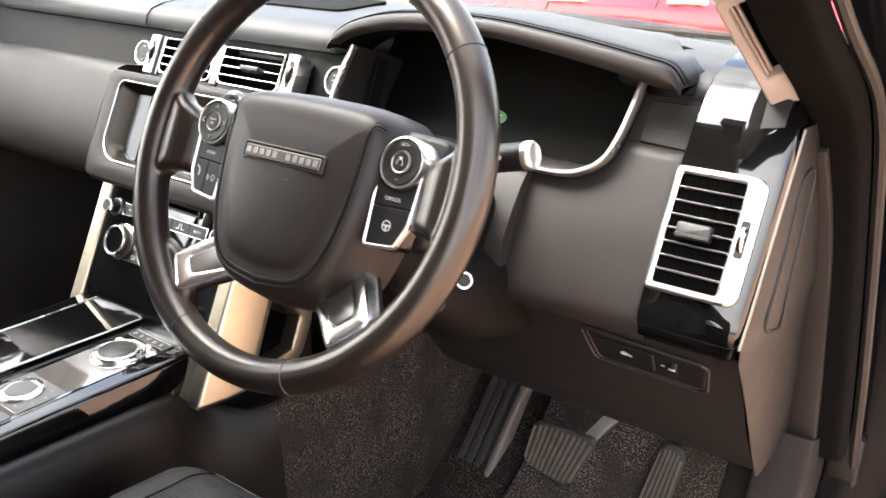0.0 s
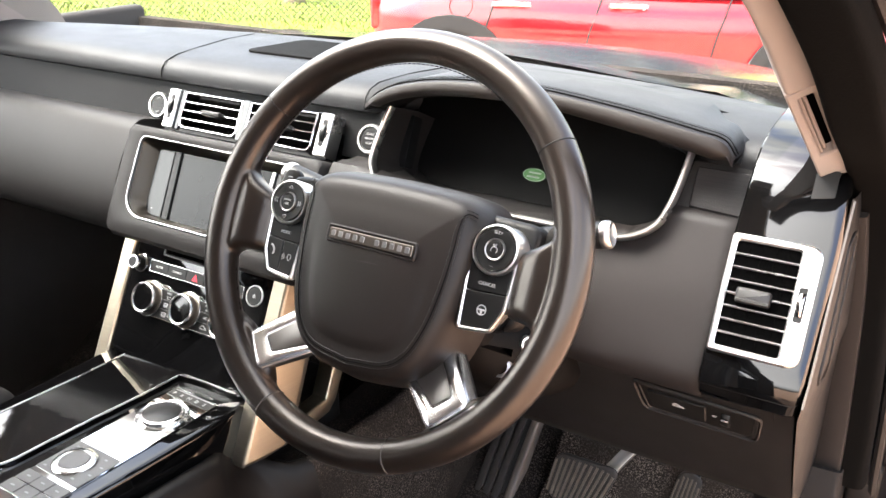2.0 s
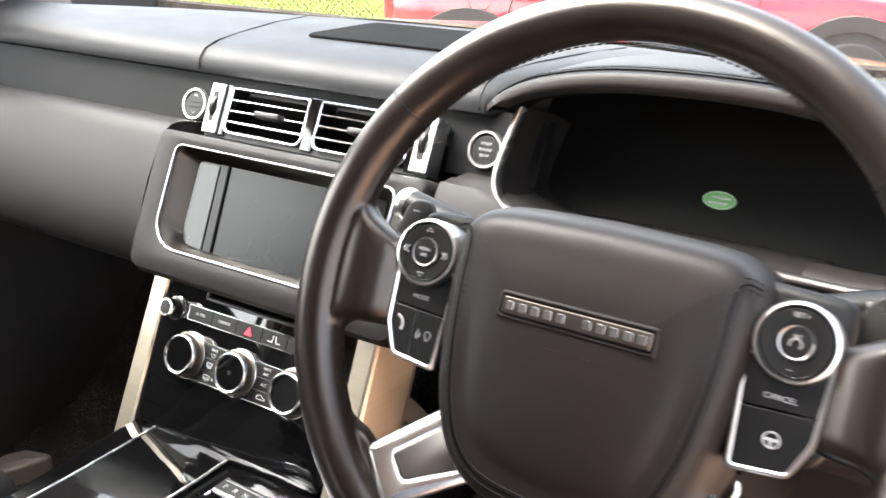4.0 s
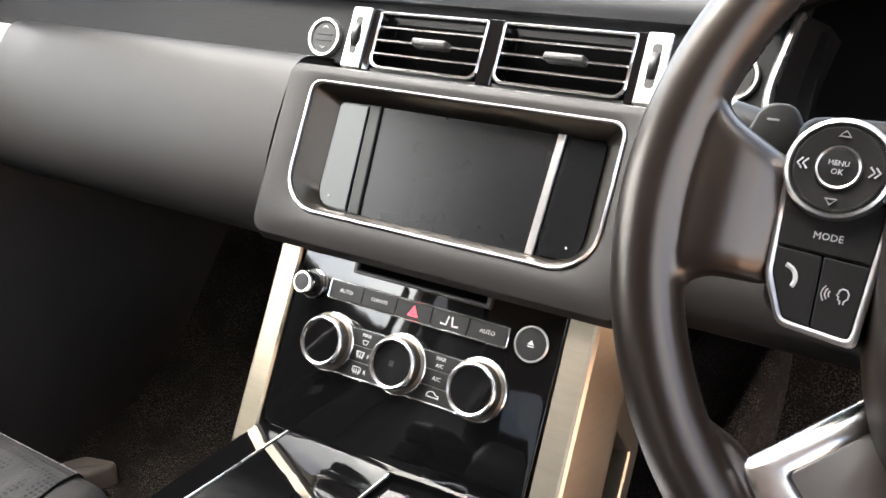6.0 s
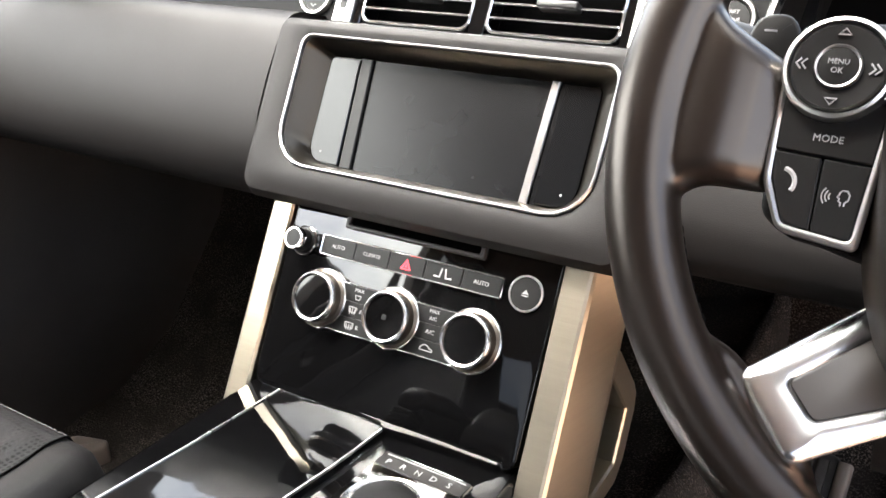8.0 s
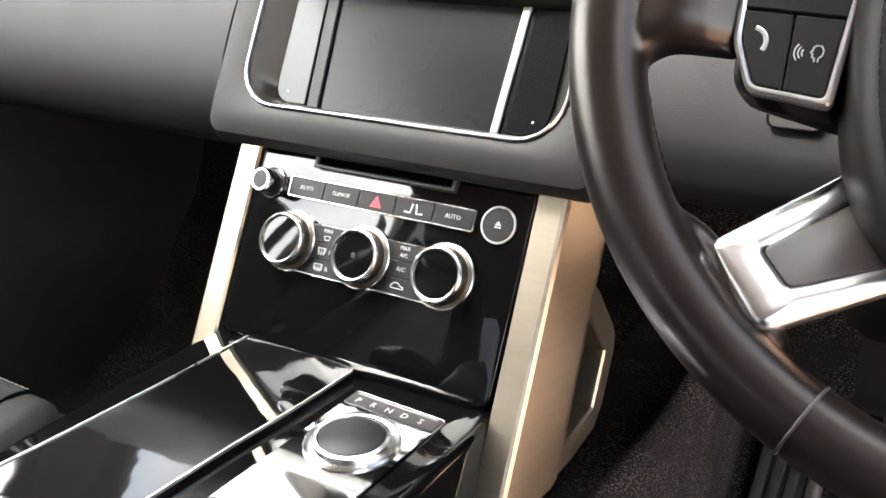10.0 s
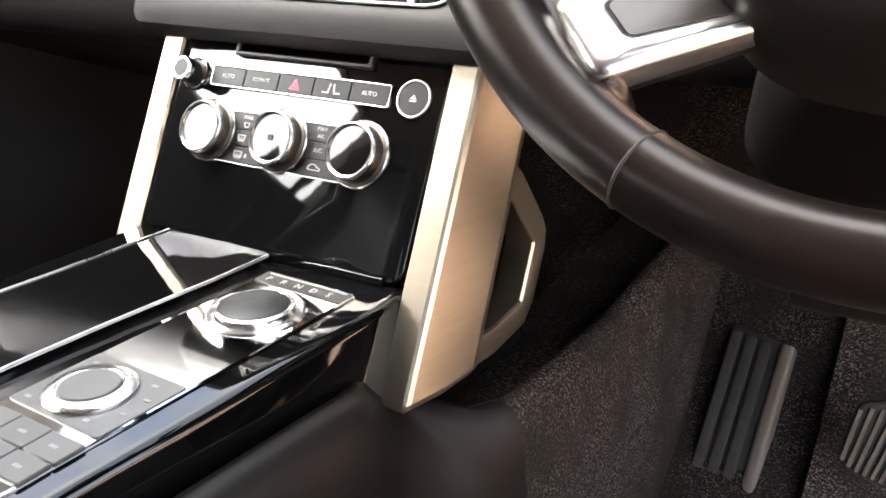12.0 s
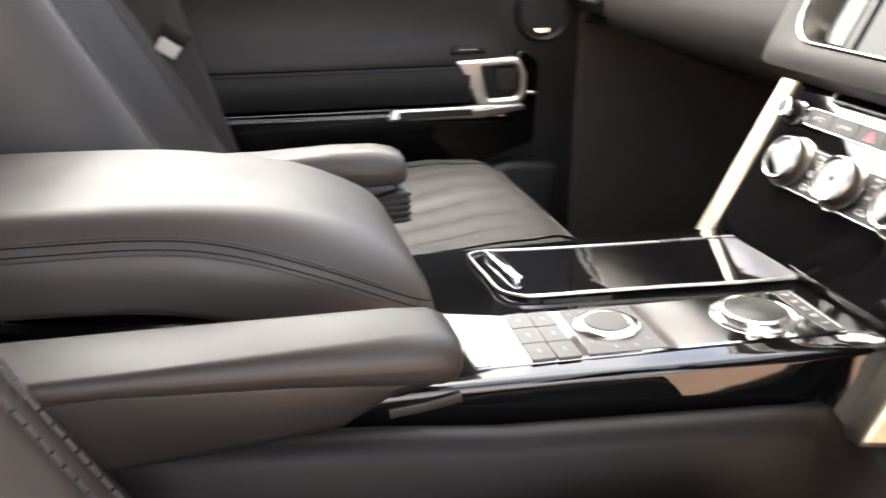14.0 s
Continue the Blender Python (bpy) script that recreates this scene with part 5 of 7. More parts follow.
        for k in range(2):
            part("print", Geo().slab(shift(axes(a, d, up.cross(d), up), L * (0.72 + 0.08 * k), 0.003 - 0.006 * k, 0.0124), rrect(-0.0024, 0.0024, -0.0016, 0.0016, 0.0005), 0.0003, -0.002, 0.0001), PRINT, st, "pale symbol")
    m = axes((0.455, 0.115, 0.575), (1, 0, 0), (0, 0.3, 0.95), (0, -0.95, 0.3))
    part("key_ring", Geo().lathe(shift(WHEEL, 0.070, -0.095, -0.165), [(0.012, 0), (0.012, 0.006), (0.009, 0.007), (0.008, 0.003), (0.0, 0.003)], 24), SATIN, col, "silver ringed knob")
    part("tilt_switch", Geo().slab(shift(WHEEL, -0.062, -0.045, -0.08), rrect(-0.014, 0.014, -0.012, 0.012, 0.004), 0.006, -0.01, 0.002), DARK, col)


def pedals():
    def plate(name, m, corners, ribs, along, mat, label, arm):
        ob = thing(name, m @ Vector((0, 0, 0)), label, "pedal")
        pad = part("pad", Geo().slab(m, rounded(corners, 0.020, 6), 0.0, -0.008, 0.004), FOOT, ob, "grey rubber between the ribs")
        us, vs = [c[0] for c in corners], [c[1] for c in corners]
        for k in range(ribs):
            t = (k + 0.5) / ribs
            if along:
                top = (corners[0][0] + (corners[1][0] - corners[0][0]) * t, corners[0][1] + (corners[1][1] - corners[0][1]) * t)
                low = (corners[3][0] + (corners[2][0] - corners[3][0]) * t, corners[3][1] + (corners[2][1] - corners[3][1]) * t)
            else:
                top = (corners[0][0] + (corners[3][0] - corners[0][0]) * t, corners[0][1] + (corners[3][1] - corners[0][1]) * t)
                low = (corners[1][0] + (corners[2][0] - corners[1][0]) * t, corners[1][1] + (corners[2][1] - corners[1][1]) * t)
            a, b = Vector((*top, 0)), Vector((*low, 0))
            trim = 0.06 + 0.12 * abs(2 * t - 1) ** 4
            a, b = a.lerp(b, trim), a.lerp(b, 1 - trim)
            wdt = 0.5 * (abs(us[1] - us[0]) if along else abs(vs[3] - vs[0])) / ribs * 0.46
            part("rib", Geo().tube([m @ a, m @ b], [(-wdt, -0.001), (wdt, -0.001), (wdt * 0.75, 0.004), (-wdt * 0.75, 0.004)], up=m.to_3x3() @ Vector((0, 0, 1))), mat, pad)
        if arm:
            part("arm", Geo().tube(arm, rounded([(-0.006, -0.010), (0.006, -0.010), (0.006, 0.010), (-0.006, 0.010)], 0.003, 2), up=(1, 0, 0)), SATIN if name == "brake_pedal" else DARK, ob, "bare steel pedal arm")
        return ob
    v = Vector((0, 0.25, 0.97)).normalized()
    m = axes((0.456, 0.478, 0.205), (1, 0, 0), v, (0, -v.z, v.y))
    plate("brake_pedal", m, [(-0.047, 0.040), (0.060, 0.042), (0.026, -0.050), (-0.057, -0.036)], 11, True, WORN, "worn ribbed rubber brake pedal", [m @ Vector((0.02, 0, -0.012)), (0.515, 0.52, 0.262), (0.55, 0.54, 0.31), (0.60, 0.60, 0.46)])
    v = Vector((0.12, 0.42, 0.9)).normalized()
    u = Vector((0.99, 0, -0.13)).normalized()
    m = axes((0.600, 0.535, 0.180), u, v, u.cross(v))
    plate("accelerator_pedal", m, [(-0.019, 0.060), (0.019, 0.060), (0.024, -0.09), (-0.024, -0.09)], 6, True, WORN, "dusty ribbed rubber accelerator pedal", [m @ Vector((0, 0.05, -0.01)), m @ Vector((0.012, 0.10, -0.012)), (0.645, 0.66, 0.42)])
    rest = thing("foot_rest", (0.29, 0.55, 0.06), "black ribbed rubber foot rest", "foot rest")
    v = Vector((0.14, 0.55, 0.62)).normalized()
    u = Vector((0.96, -0.12, -0.12)).normalized()
    n = u.cross(v).normalized()
    u = v.cross(n)
    m = axes((0.292, 0.520, 0.110), u, v, n)
    part("pad", Geo().slab(m, rounded([(-0.066, 0.150), (-0.002, 0.150), (0.030, -0.085), (-0.034, -0.085)], 0.010), 0.0, -0.03, 0.004), RUBBER, rest)
    # three broad raised strips with narrow grooves between them
    for k in range(3):
        t = (k + 0.55) / 3.25
        a, b = Vector((-0.034 + 0.058 * t, -0.082, 0)), Vector((-0.066 + 0.058 * t, 0.140, 0))
        part("rib", Geo().tube([m @ a, m @ b], rounded([(-0.0066, -0.001), (0.0066, -0.001), (0.0058, 0.0042), (-0.0058, 0.0042)], 0.0008, 2), up=n), FOOT, rest, "scuffed rubber strip")
    # smooth rounded edge towards the pedals
    edge = [m @ Vector((u, v, 0.002)) for u, v in ((0.003, 0.146), (0.012, 0.08), (0.024, 0.0), (0.040, -0.088))]
    part("side", Geo().tube(curve(edge, 4), rounded([(-0.011, -0.045), (0.012, -0.045), (0.008, 0.004), (-0.007, 0.006)], 0.006, 4), up=n), TAN, rest, "worn grey edge of the foot rest")


steering()
pedals()

# ---- centre stack and console ----
def centre_stack():
    st = thing("centre_stack", (0, 0.14, 0.45), "glossy black centre stack with climate controls", "control panel")
    panel = part("panel", Geo().slab(STACK, rrect(-0.131, 0.132, -0.167, 0.03, (0.012, 0.012, 0.002, 0.002)), 0.0, -0.03, 0.002), GLOSS, st, "glossy black control panel")
    cd = part("disc_slot", Geo().ring(STACK, rrect(-0.0715, 0.0665, -0.0145, 0.0105, 0.002, 3), rrect(-0.067, 0.062, -0.0105, -0.0035, 0.001, 3), 0.0045, -0.004, 0.0012), HARD, st, "dark grey disc slot surround")
    part("opening", Geo().slab(STACK, rrect(-0.068, 0.063, -0.011, -0.003, 0.001), 0.0006, -0.001, 0.0002), PAINTED_DARK, cd)
    # row of keys
    bar = part("key_bar", Geo().ring(STACK, rrect(-0.0935, 0.0875, -0.0415, -0.0235, 0.0025), rrect(-0.0921, 0.0861, -0.0401, -0.0249, 0.0018), 0.0022, -0.001, 0.0005), CHROME, st, "silver edge of the key row")
    marks = ("AUTO", "CLIMATE", None, None, "AUTO")
    for k, word in enumerate(marks):
        a = -0.0920 + 0.03562 * k
        key = part("key", Geo().slab(STACK, rrect(a + 0.0002, a + 0.0354, -0.0400, -0.0250, 0.0008), 0.0018, -0.001, 0.0006), BUTTON, bar)
        c = shift(STACK, a + 0.0178, -0.0325, 0.0019)
        if word:
            part("print", Geo().words(c, word, 0.0036 if k != 1 else 0.0032), PRINT, bar, "pale lettering")
    c = shift(STACK, -0.0030, -0.0330, 0.0019)
    part("hazard_mark", Geo().ring(c, rounded([(-0.0052, -0.0040), (0.0052, -0.0040), (0, 0.0052)], 0.0005, 2), rounded([(-0.0030, -0.0028), (0.0030, -0.0028), (0, 0.0024)], 0.0003, 2), 0.0004, 0, 0.0001), RED_GLOW, bar, "red warning triangle with an added glow")
    part("hazard_mark", Geo().slab(c, rounded([(-0.0018, -0.0022), (0.0018, -0.0022), (0, 0.0012)], 0.0002, 2), 0.0004, 0, 0.0001), RED_GLOW, bar, "red warning triangle with an added glow")
    c = shift(STACK, 0.0330, -0.0325, 0.0019)
    for s in (-1, 1):
        part("print", Geo().tube([c @ Vector((s * 0.0085, -0.0030, 0.0002)), c @ Vector((s * 0.0030, -0.0034, 0.0002)), c @ Vector((s * 0.0016, 0.0040, 0.0002))], [(-0.0008, 0), (0, 0.0003), (0.0008, 0)], up=OUT), PRINT, bar, "pale seat symbol")
    # small knob and eject button
    m = shift(STACK, -0.1125, -0.0335)
    kn = part("volume_knob", Geo().lathe(m, [(0.0125, 0), (0.0120, 0.002), (0.0098, 0.003), (0.0096, 0.012), (0.0100, 0.0125), (0.0100, 0.0165)], 32), BUTTON, st, "black volume knob")
    part("ring", Geo().lathe(m, [(0.0103, 0.0125), (0.0103, 0.0165), (0.0093, 0.0178), (0.0078, 0.0178), (0.0075, 0.0165)], 32), CHROME, kn)
    part("cap", Geo().lathe(m, [(0.0078, 0.0150), (0.0078, 0.0172), (0.0, 0.0176)], 24), BUTTON, kn)
    part("collar", Geo().lathe(m, [(0.0135, 0), (0.0135, 0.0015), (0.0122, 0.0022), (0.0118, 0.001)], 32), CHROME, kn)
    m = shift(STACK, 0.1070, -0.0320)
    ej = part("eject_button", Geo().lathe(m, [(0.0145, 0), (0.0145, 0.0016), (0.0138, 0.0022), (0.0132, 0.0022), (0.0128, 0.001)], 36), SATIN, st, "silver ring of the eject button")
    part("cap", Geo().lathe(m, [(0.0129, 0), (0.0129, 0.0014), (0.0, 0.0018)], 32), BUTTON, ej)
    Ink().slab(shift(m, 0, 0, 0.0017), [(-0.0028, -0.0006), (0.0028, -0.0006), (0, 0.0030)], 0.0003, 0, 0.0001).slab(shift(m, 0, 0, 0.0017), [(-0.0028, -0.0024), (0.0028, -0.0024), (0.0028, -0.0014), (-0.0028, -0.0014)], 0.0003, 0, 0.0001).stamp(ej, "pale symbol")
    # climate knobs with the keys between them
    ks = (-0.0790, -0.0040, 0.0720)
    v0 = -0.0785
    for k in (0, 1):
        a, b = ks[k], ks[k + 1]
        fr = part("key_block", Geo().ring(STACK, rrect(a + 0.010, b - 0.010, v0 - 0.0240, v0 + 0.0190, 0.002), rrect(a + 0.011, b - 0.011, v0 - 0.0229, v0 + 0.0179, 0.001), 0.0022, -0.001, 0.0005), CHROME, st, "silver edge of the climate keys")
        words = (("MAX", "", ""), ("MAX A/C", "A/C", ""))[k]
        for j in range(3):
            t = v0 + 0.0178 - 0.0136 * j
            part("key", Geo().slab(STACK, rrect(a + 0.0112, b - 0.0112, t - 0.0132, t, 0.0006), 0.0018, -0.001, 0.0005), BUTTON, fr)
            c = shift(STACK, (a + b) / 2 + 0.004, t - 0.0066, 0.0019)
            ink = Ink()
            if (k, j) == (0, 0):
                ink.words(shift(c, -0.004, 0.0032), "MAX", 0.0032)
                ink.ring(shift(c, -0.004, -0.0028), rounded([(-0.0034, 0.002), (0.0034, 0.002), (0.002, -0.002), (-0.002, -0.002)], 0.0006, 2), rounded([(-0.0026, 0.0014), (0.0026, 0.0014), (0.0015, -0.0014), (-0.0015, -0.0014)], 0.0004, 2), 0.0003, 0, 0.0001)
            elif (k, j) == (1, 0):
                ink.words(shift(c, -0.004, 0.0032), "MAX", 0.0032).words(shift(c, -0.004, -0.0026), "A/C", 0.0032)
            elif (k, j) == (1, 1):
                ink.words(shift(c, -0.004, 0), "A/C", 0.0036)
            elif (k, j) == (1, 2):
                ink.ring(shift(c, -0.004, 0), rounded([(-0.0062, -0.002), (0.0062, -0.002), (0.0060, 0.0006), (0.003, 0.001), (0.001, 0.0032), (-0.003, 0.0032), (-0.006, 0.001)], 0.0006, 2), rounded([(-0.0052, -0.0012), (0.0052, -0.0012), (0.0050, 0.0000), (0.0026, 0.0002), (0.0006, 0.0024), (-0.0026, 0.0024), (-0.005, 0.0003)], 0.0004, 2), 0.0003, 0, 0.0001)
            else:
                if j == 1:
                    o, i = [(-0.005, 0.0026), (0.004, 0.0026), (0.0028, -0.0026), (-0.0038, -0.0026)], [(-0.004, 0.0017), (0.003, 0.0017), (0.002, -0.0017), (-0.003, -0.0017)]
                else:
                    o, i = [(-0.005, 0.0028), (0.004, 0.0028), (0.004, -0.0022), (-0.005, -0.0022)], [(-0.0042, 0.002), (0.0032, 0.002), (0.0032, -0.0014), (-0.0042, -0.0014)]
                ink.ring(shift(c, -0.006, 0), rounded(o, 0.0006, 2), rounded(i, 0.0004, 2), 0.0003, 0, 0.0001)
                for q in range(3):
                    ink.slab(shift(c, -0.0088 + 0.0024 * q, 0), [(-0.0004, -0.0038), (0.0004, -0.0038), (0.0004, 0.001), (-0.0004, 0.001)], 0.0003, 0, 0.0001)
                ink.words(shift(c, 0.002, -0.0006), "F" if j == 1 else "R", 0.0036)
            ink.stamp(fr, "pale symbol")
    for u in ks:
        m = shift(STACK, u, v0)
        kn = part("climate_knob", Geo().lathe(m, [(0.0250, 0.001), (0.0248, 0.0030), (0.0226, 0.0045), (0.0218, 0.0125), (0.0212, 0.0138)], 48), KNOB, st, "dark metal climate knob with a silver rim")
        part("base_ring", Geo().lathe(m, [(0.0262, 0), (0.0262, 0.0022), (0.0252, 0.0030), (0.0244, 0.0020)], 48), RINGS, kn)
        part("rim", Geo().lathe(m, [(0.0222, 0.0120), (0.0221, 0.0142), (0.0214, 0.0154), (0.0202, 0.0160), (0.0188, 0.0152), (0.0181, 0.0128)], 48), RINGS, kn, "polished silver rim")
        part("face", Geo().lathe(m, [(0.0183, 0.0120), (0.0183, 0.0138), (0.0, 0.0140)], 40), GLOSS, kn, "glossy black knob face")
    part("mark", Geo().slab(shift(STACK, ks[1], v0, 0.0145), rrect(-0.0022, 0.0022, -0.0022, 0.0022, 0.0003), 0.0002, 0, 0.0001), BUTTON, st)
    # brushed pillars at both sides, with grab handles facing the footwells
    for s in (-1, 1):
        pl = thing("stack_pillar", (s * 0.15, 0.09, 0.37), "brushed champagne aluminium pillar with a grab handle beside the console", "trim pillar", "pillars beside the centre stack")
        a, b = Vector((0.133, 0.178, 0.618)), Vector((0.136, 0.052, 0.367))
        d = (b - a).normalized()
        back = Vector((0, d.z, -d.y))
        rows = []
        for t in [0, 0.012, 0.03] + [k / 10 for k in range(1, 10)] + [0.95, 0.975, 0.99, 1.0]:
            sh = 0.0 if 0.02 < t < 0.98 else (0.003 if t < 0.5 or t > 0.995 else 0.001)
            deep = 0.064 + 0.008 * t
            wide = 0.024
            ring = [(0.0 + sh, -0.003), (0.0015 + sh, 0.0 - sh), (wide - 0.003, 0.0 - sh), (wide - 0.0006 - sh * 0.5, -0.0012 - sh), (wide + 0.0014 - sh, -0.0042 - sh), (wide + 0.0092 - sh, -0.034), (wide + 0.0126 - sh, -deep + 0.008), (wide + 0.0116 - sh, -deep), (0.002, -deep), (0.0 + sh, -deep + 0.004)]
            # the foot is cut level with the leather it stands on
            row = []
            for x, w in ring:
                q = a.lerp(b, t * (0.3765 - a.z - back.z * w) / (b.z - a.z))
                row.append(Vector((s * (q.x + x), q.y, q.z)) + back * w)
            rows.append(row)
        part("pillar", Geo().loft(rows, cap0=True, cap1=True), BRUSHED, pl, "", 13)
        x = s * 0.1525
        path = [(x, 0.172, 0.531), (x, 0.188, 0.521), (x, 0.212, 0.500), (x, 0.249, 0.455), (x, 0.254, 0.446), (x, 0.253, 0.436), (x, 0.234, 0.396), (x, 0.225, 0.387), (x, 0.176, 0.3835), (x, 0.10, 0.3905)]
        sec = rounded([(-0.0130, -0.0140), (0.0130, -0.0140), (0.0130, 0.0140), (-0.0130, 0.0140)], 0.005, 3)
        part("grab_handle", Geo().tube(path, sec, up=(1, 0, 0)), BRUSHED, pl, "", 25)
    return st


def console():
    c = thing("centre_console", (0, -0.2, 0.04), "black gloss and leather centre console", "console")
    out = rounded([(-0.138, 0.112), (-0.132, -0.60), (0.118, -0.60), (0.122, -0.24), (0.138, 0.040), (0.138, 0.085), (0.130, 0.112)], (0.01, 0.01, 0.01, 0.05, 0.03, 0.02, 0.01))
    body = part("body", Geo().slab(TOP, out, 0.0, -0.075, 0.007), GLOSS, c, "piano black console top")
    # sliding lid with its silver edge line
    lid = [(-0.1005, 0.100), (-0.1040, -0.010), (-0.1175, -0.150), (-0.100, -0.1725), (-0.018, -0.166), (-0.002, -0.150), (0.0150, 0.096)]
    lp = rounded(lid, (0.003, 0.03, 0.014, 0.010, 0.014, 0.012, 0.003))
    LID = axes((0, 0, 0.4522), (1, 0, 0.024), (0, 1, 0), (-0.024, 0, 1))
    l = part("sliding_lid", Geo().slab(LID, lp, 0.002, -0.004, 0.001), GLOSS, c, "piano black sliding lid with a silver edge")
    path = [(-0.0995, 0.106), (-0.1010, 0.06), (-0.1035, 0.0), (-0.1065, -0.04), (-0.1115, -0.10), (-0.1180, -0.150), (-0.1155, -0.168), (-0.104, -0.1730), (-0.06, -0.1715), (-0.024, -0.1700), (-0.010, -0.162), (-0.002, -0.146), (0.001, -0.10), (0.0060, -0.03), (0.0125, 0.035), (0.0155, 0.098)]
    part("lid_edge", Geo().tube([LID @ p for p in curve([(u, v, 0.002) for u, v in path], 4)], [(-0.0010, -0.001), (0.0010, -0.001), (0.0007, 0.0012), (-0.0007, 0.0012)]), SATIN, l, "thin polished silver line")
    part("lid_pull", Geo().slab(shift(LID, -0.068, -0.150, 0.002), rounded([(-0.040, -0.010), (0.036, -0.004), (0.036, 0.006), (-0.036, 0.003)], 0.004), 0.006, -0.001, 0.003), CHROME, l, "polished lid pull")
    step = [(-0.118, 0.103), (-0.06, 0.1045), (0.008, 0.100), (0.015, 0.094), (0.022, 0.095), (0.06, 0.098), (0.118, 0.098)]
    part("front_lip", Geo().tube([TOP @ p for p in curve([(u, v, 0.004) for u, v in step], 4)], [(-0.004, -0.003), (0.004, -0.003), (0.003, 0.003), (-0.003, 0.003)]), GLOSS, c)
    # polished plate with gear selector and switches
    x0, x1 = 0.0315, 0.1125
    plate = part("switch_plate", Geo().slab(TOP, rounded([(x0 + 0.002, 0.0735), (x0 - 0.007, -0.225), (x1 - 0.010, -0.225), (x1 + 0.001, 0.0715)], 0.003), 0.0022, -0.003, 0.0008), PLATE, c, "polished silver switch plate")
    pm = shift(TOP, 0, 0, 0.0023)
    part("gear_strip", Geo().slab(pm, rounded([(x0 + 0.003, 0.0715), (x0 + 0.0025, 0.0545), (x1 - 0.001, 0.0525), (x1, 0.0695)], 0.002), 0.0006, -0.001, 0.0002), SLATE, plate, "grey strip of gear letters")
    part("gear_line", Geo().slab(pm, [(x0 + 0.006, 0.0690), (x1 - 0.004, 0.0672), (x1 - 0.004, 0.0660), (x0 + 0.006, 0.0678)], 0.0010, 0, 0.0001), PRINT, plate)
    for k, ch in enumerate("PRNDS"):
        lm = shift(pm, x0 + 0.012 + 0.0138 * k, 0.0602 - 0.0003 * k, 0.0009)
        part("print", Geo().words(lm, ch, 0.0058), PRINT, plate, "pale gear letter")
    m = shift(pm, 0.0715, 0.0145)
    sel = part("gear_selector", Geo().lathe(m, [(0.0340, -0.001), (0.0340, 0.0010), (0.0325, 0.0022), (0.0300, 0.0012), (0.0290, 0.0004), (0.0284, 0.0025), (0.0268, 0.0048), (0.0240, 0.0056), (0.0230, 0.0040)], 56), RINGS, plate, "polished rotary gear selector")
    part("cap", Geo().lathe(m, [(0.0232, 0.002), (0.0232, 0.0055), (0.0220, 0.0064), (0.0, 0.0067)], 48), BUTTON, sel, "dark grey selector cap")
    # terrain dial and its panel
    p2 = part("dial_panel", Geo().slab(pm, rounded([(x0 - 0.001, -0.0765), (x0 - 0.003, -0.1365), (x1 - 0.0075, -0.1385), (x1 - 0.0055, -0.0785)], 0.003), 0.0008, -0.001, 0.0003), PALE_KEY, plate, "grey terrain dial panel")
    m = shift(pm, 0.0625, -0.1085, 0.0008)
    dl = part("terrain_dial", Geo().lathe(m, [(0.0265, 0), (0.0263, 0.0016), (0.0245, 0.0032), (0.0190, 0.0038), (0.0172, 0.0024)], 48), RINGS, p2, "silver ringed terrain dial")
    part("cap", Geo().lathe(m, [(0.0174, 0.001), (0.0174, 0.0034), (0.0166, 0.0042), (0.0, 0.0046)], 40), PALE_KEY, dl)
    part("gap", Geo().slab(shift(pm, 0, 0, 0.0008), [(x0 + 0.000, -0.1010), (x0 + 0.010, -0.1005), (x0 + 0.010, -0.1000), (x0 + 0.000, -0.1005)], 0.0002, -0.0005, 0.0001), DARK, p2)
    for a, b in ((x0 + 0.008, -0.086), (x1 - 0.022, -0.087), (x1 - 0.014, -0.100), (x1 - 0.014, -0.116), (x1 - 0.026, -0.130), (x0 + 0.006, -0.130)):
        part("print", Geo().slab(shift(pm, a, b, 0.0009), rrect(-0.0024, 0.0024, -0.0012, 0.0012, 0.0008), 0.0002, 0, 0.0001), DIM, p2, "pale symbol")
    # six switches
    for r in range(2):
        for q in range(3):
            u0 = x0 - 0.0035 + 0.0262 * q - 0.001 * r
            y1 = -0.1440 - 0.0006 * q - 0.0195 * r
            key = part("switch", Geo().slab(pm, rrect(u0, u0 + 0.0256, y1 - 0.0188, y1, 0.0015), 0.0016, -0.001, 0.0006), PALE_KEY, plate, "grey console switch")
            part("print", Geo().slab(shift(pm, u0 + 0.0128, y1 - 0.0094, 0.0016), rrect(-0.0032, 0.0032, -0.0012, 0.0012, 0.0009), 0.0002, 0, 0.0001), DIM, key, "pale symbol")
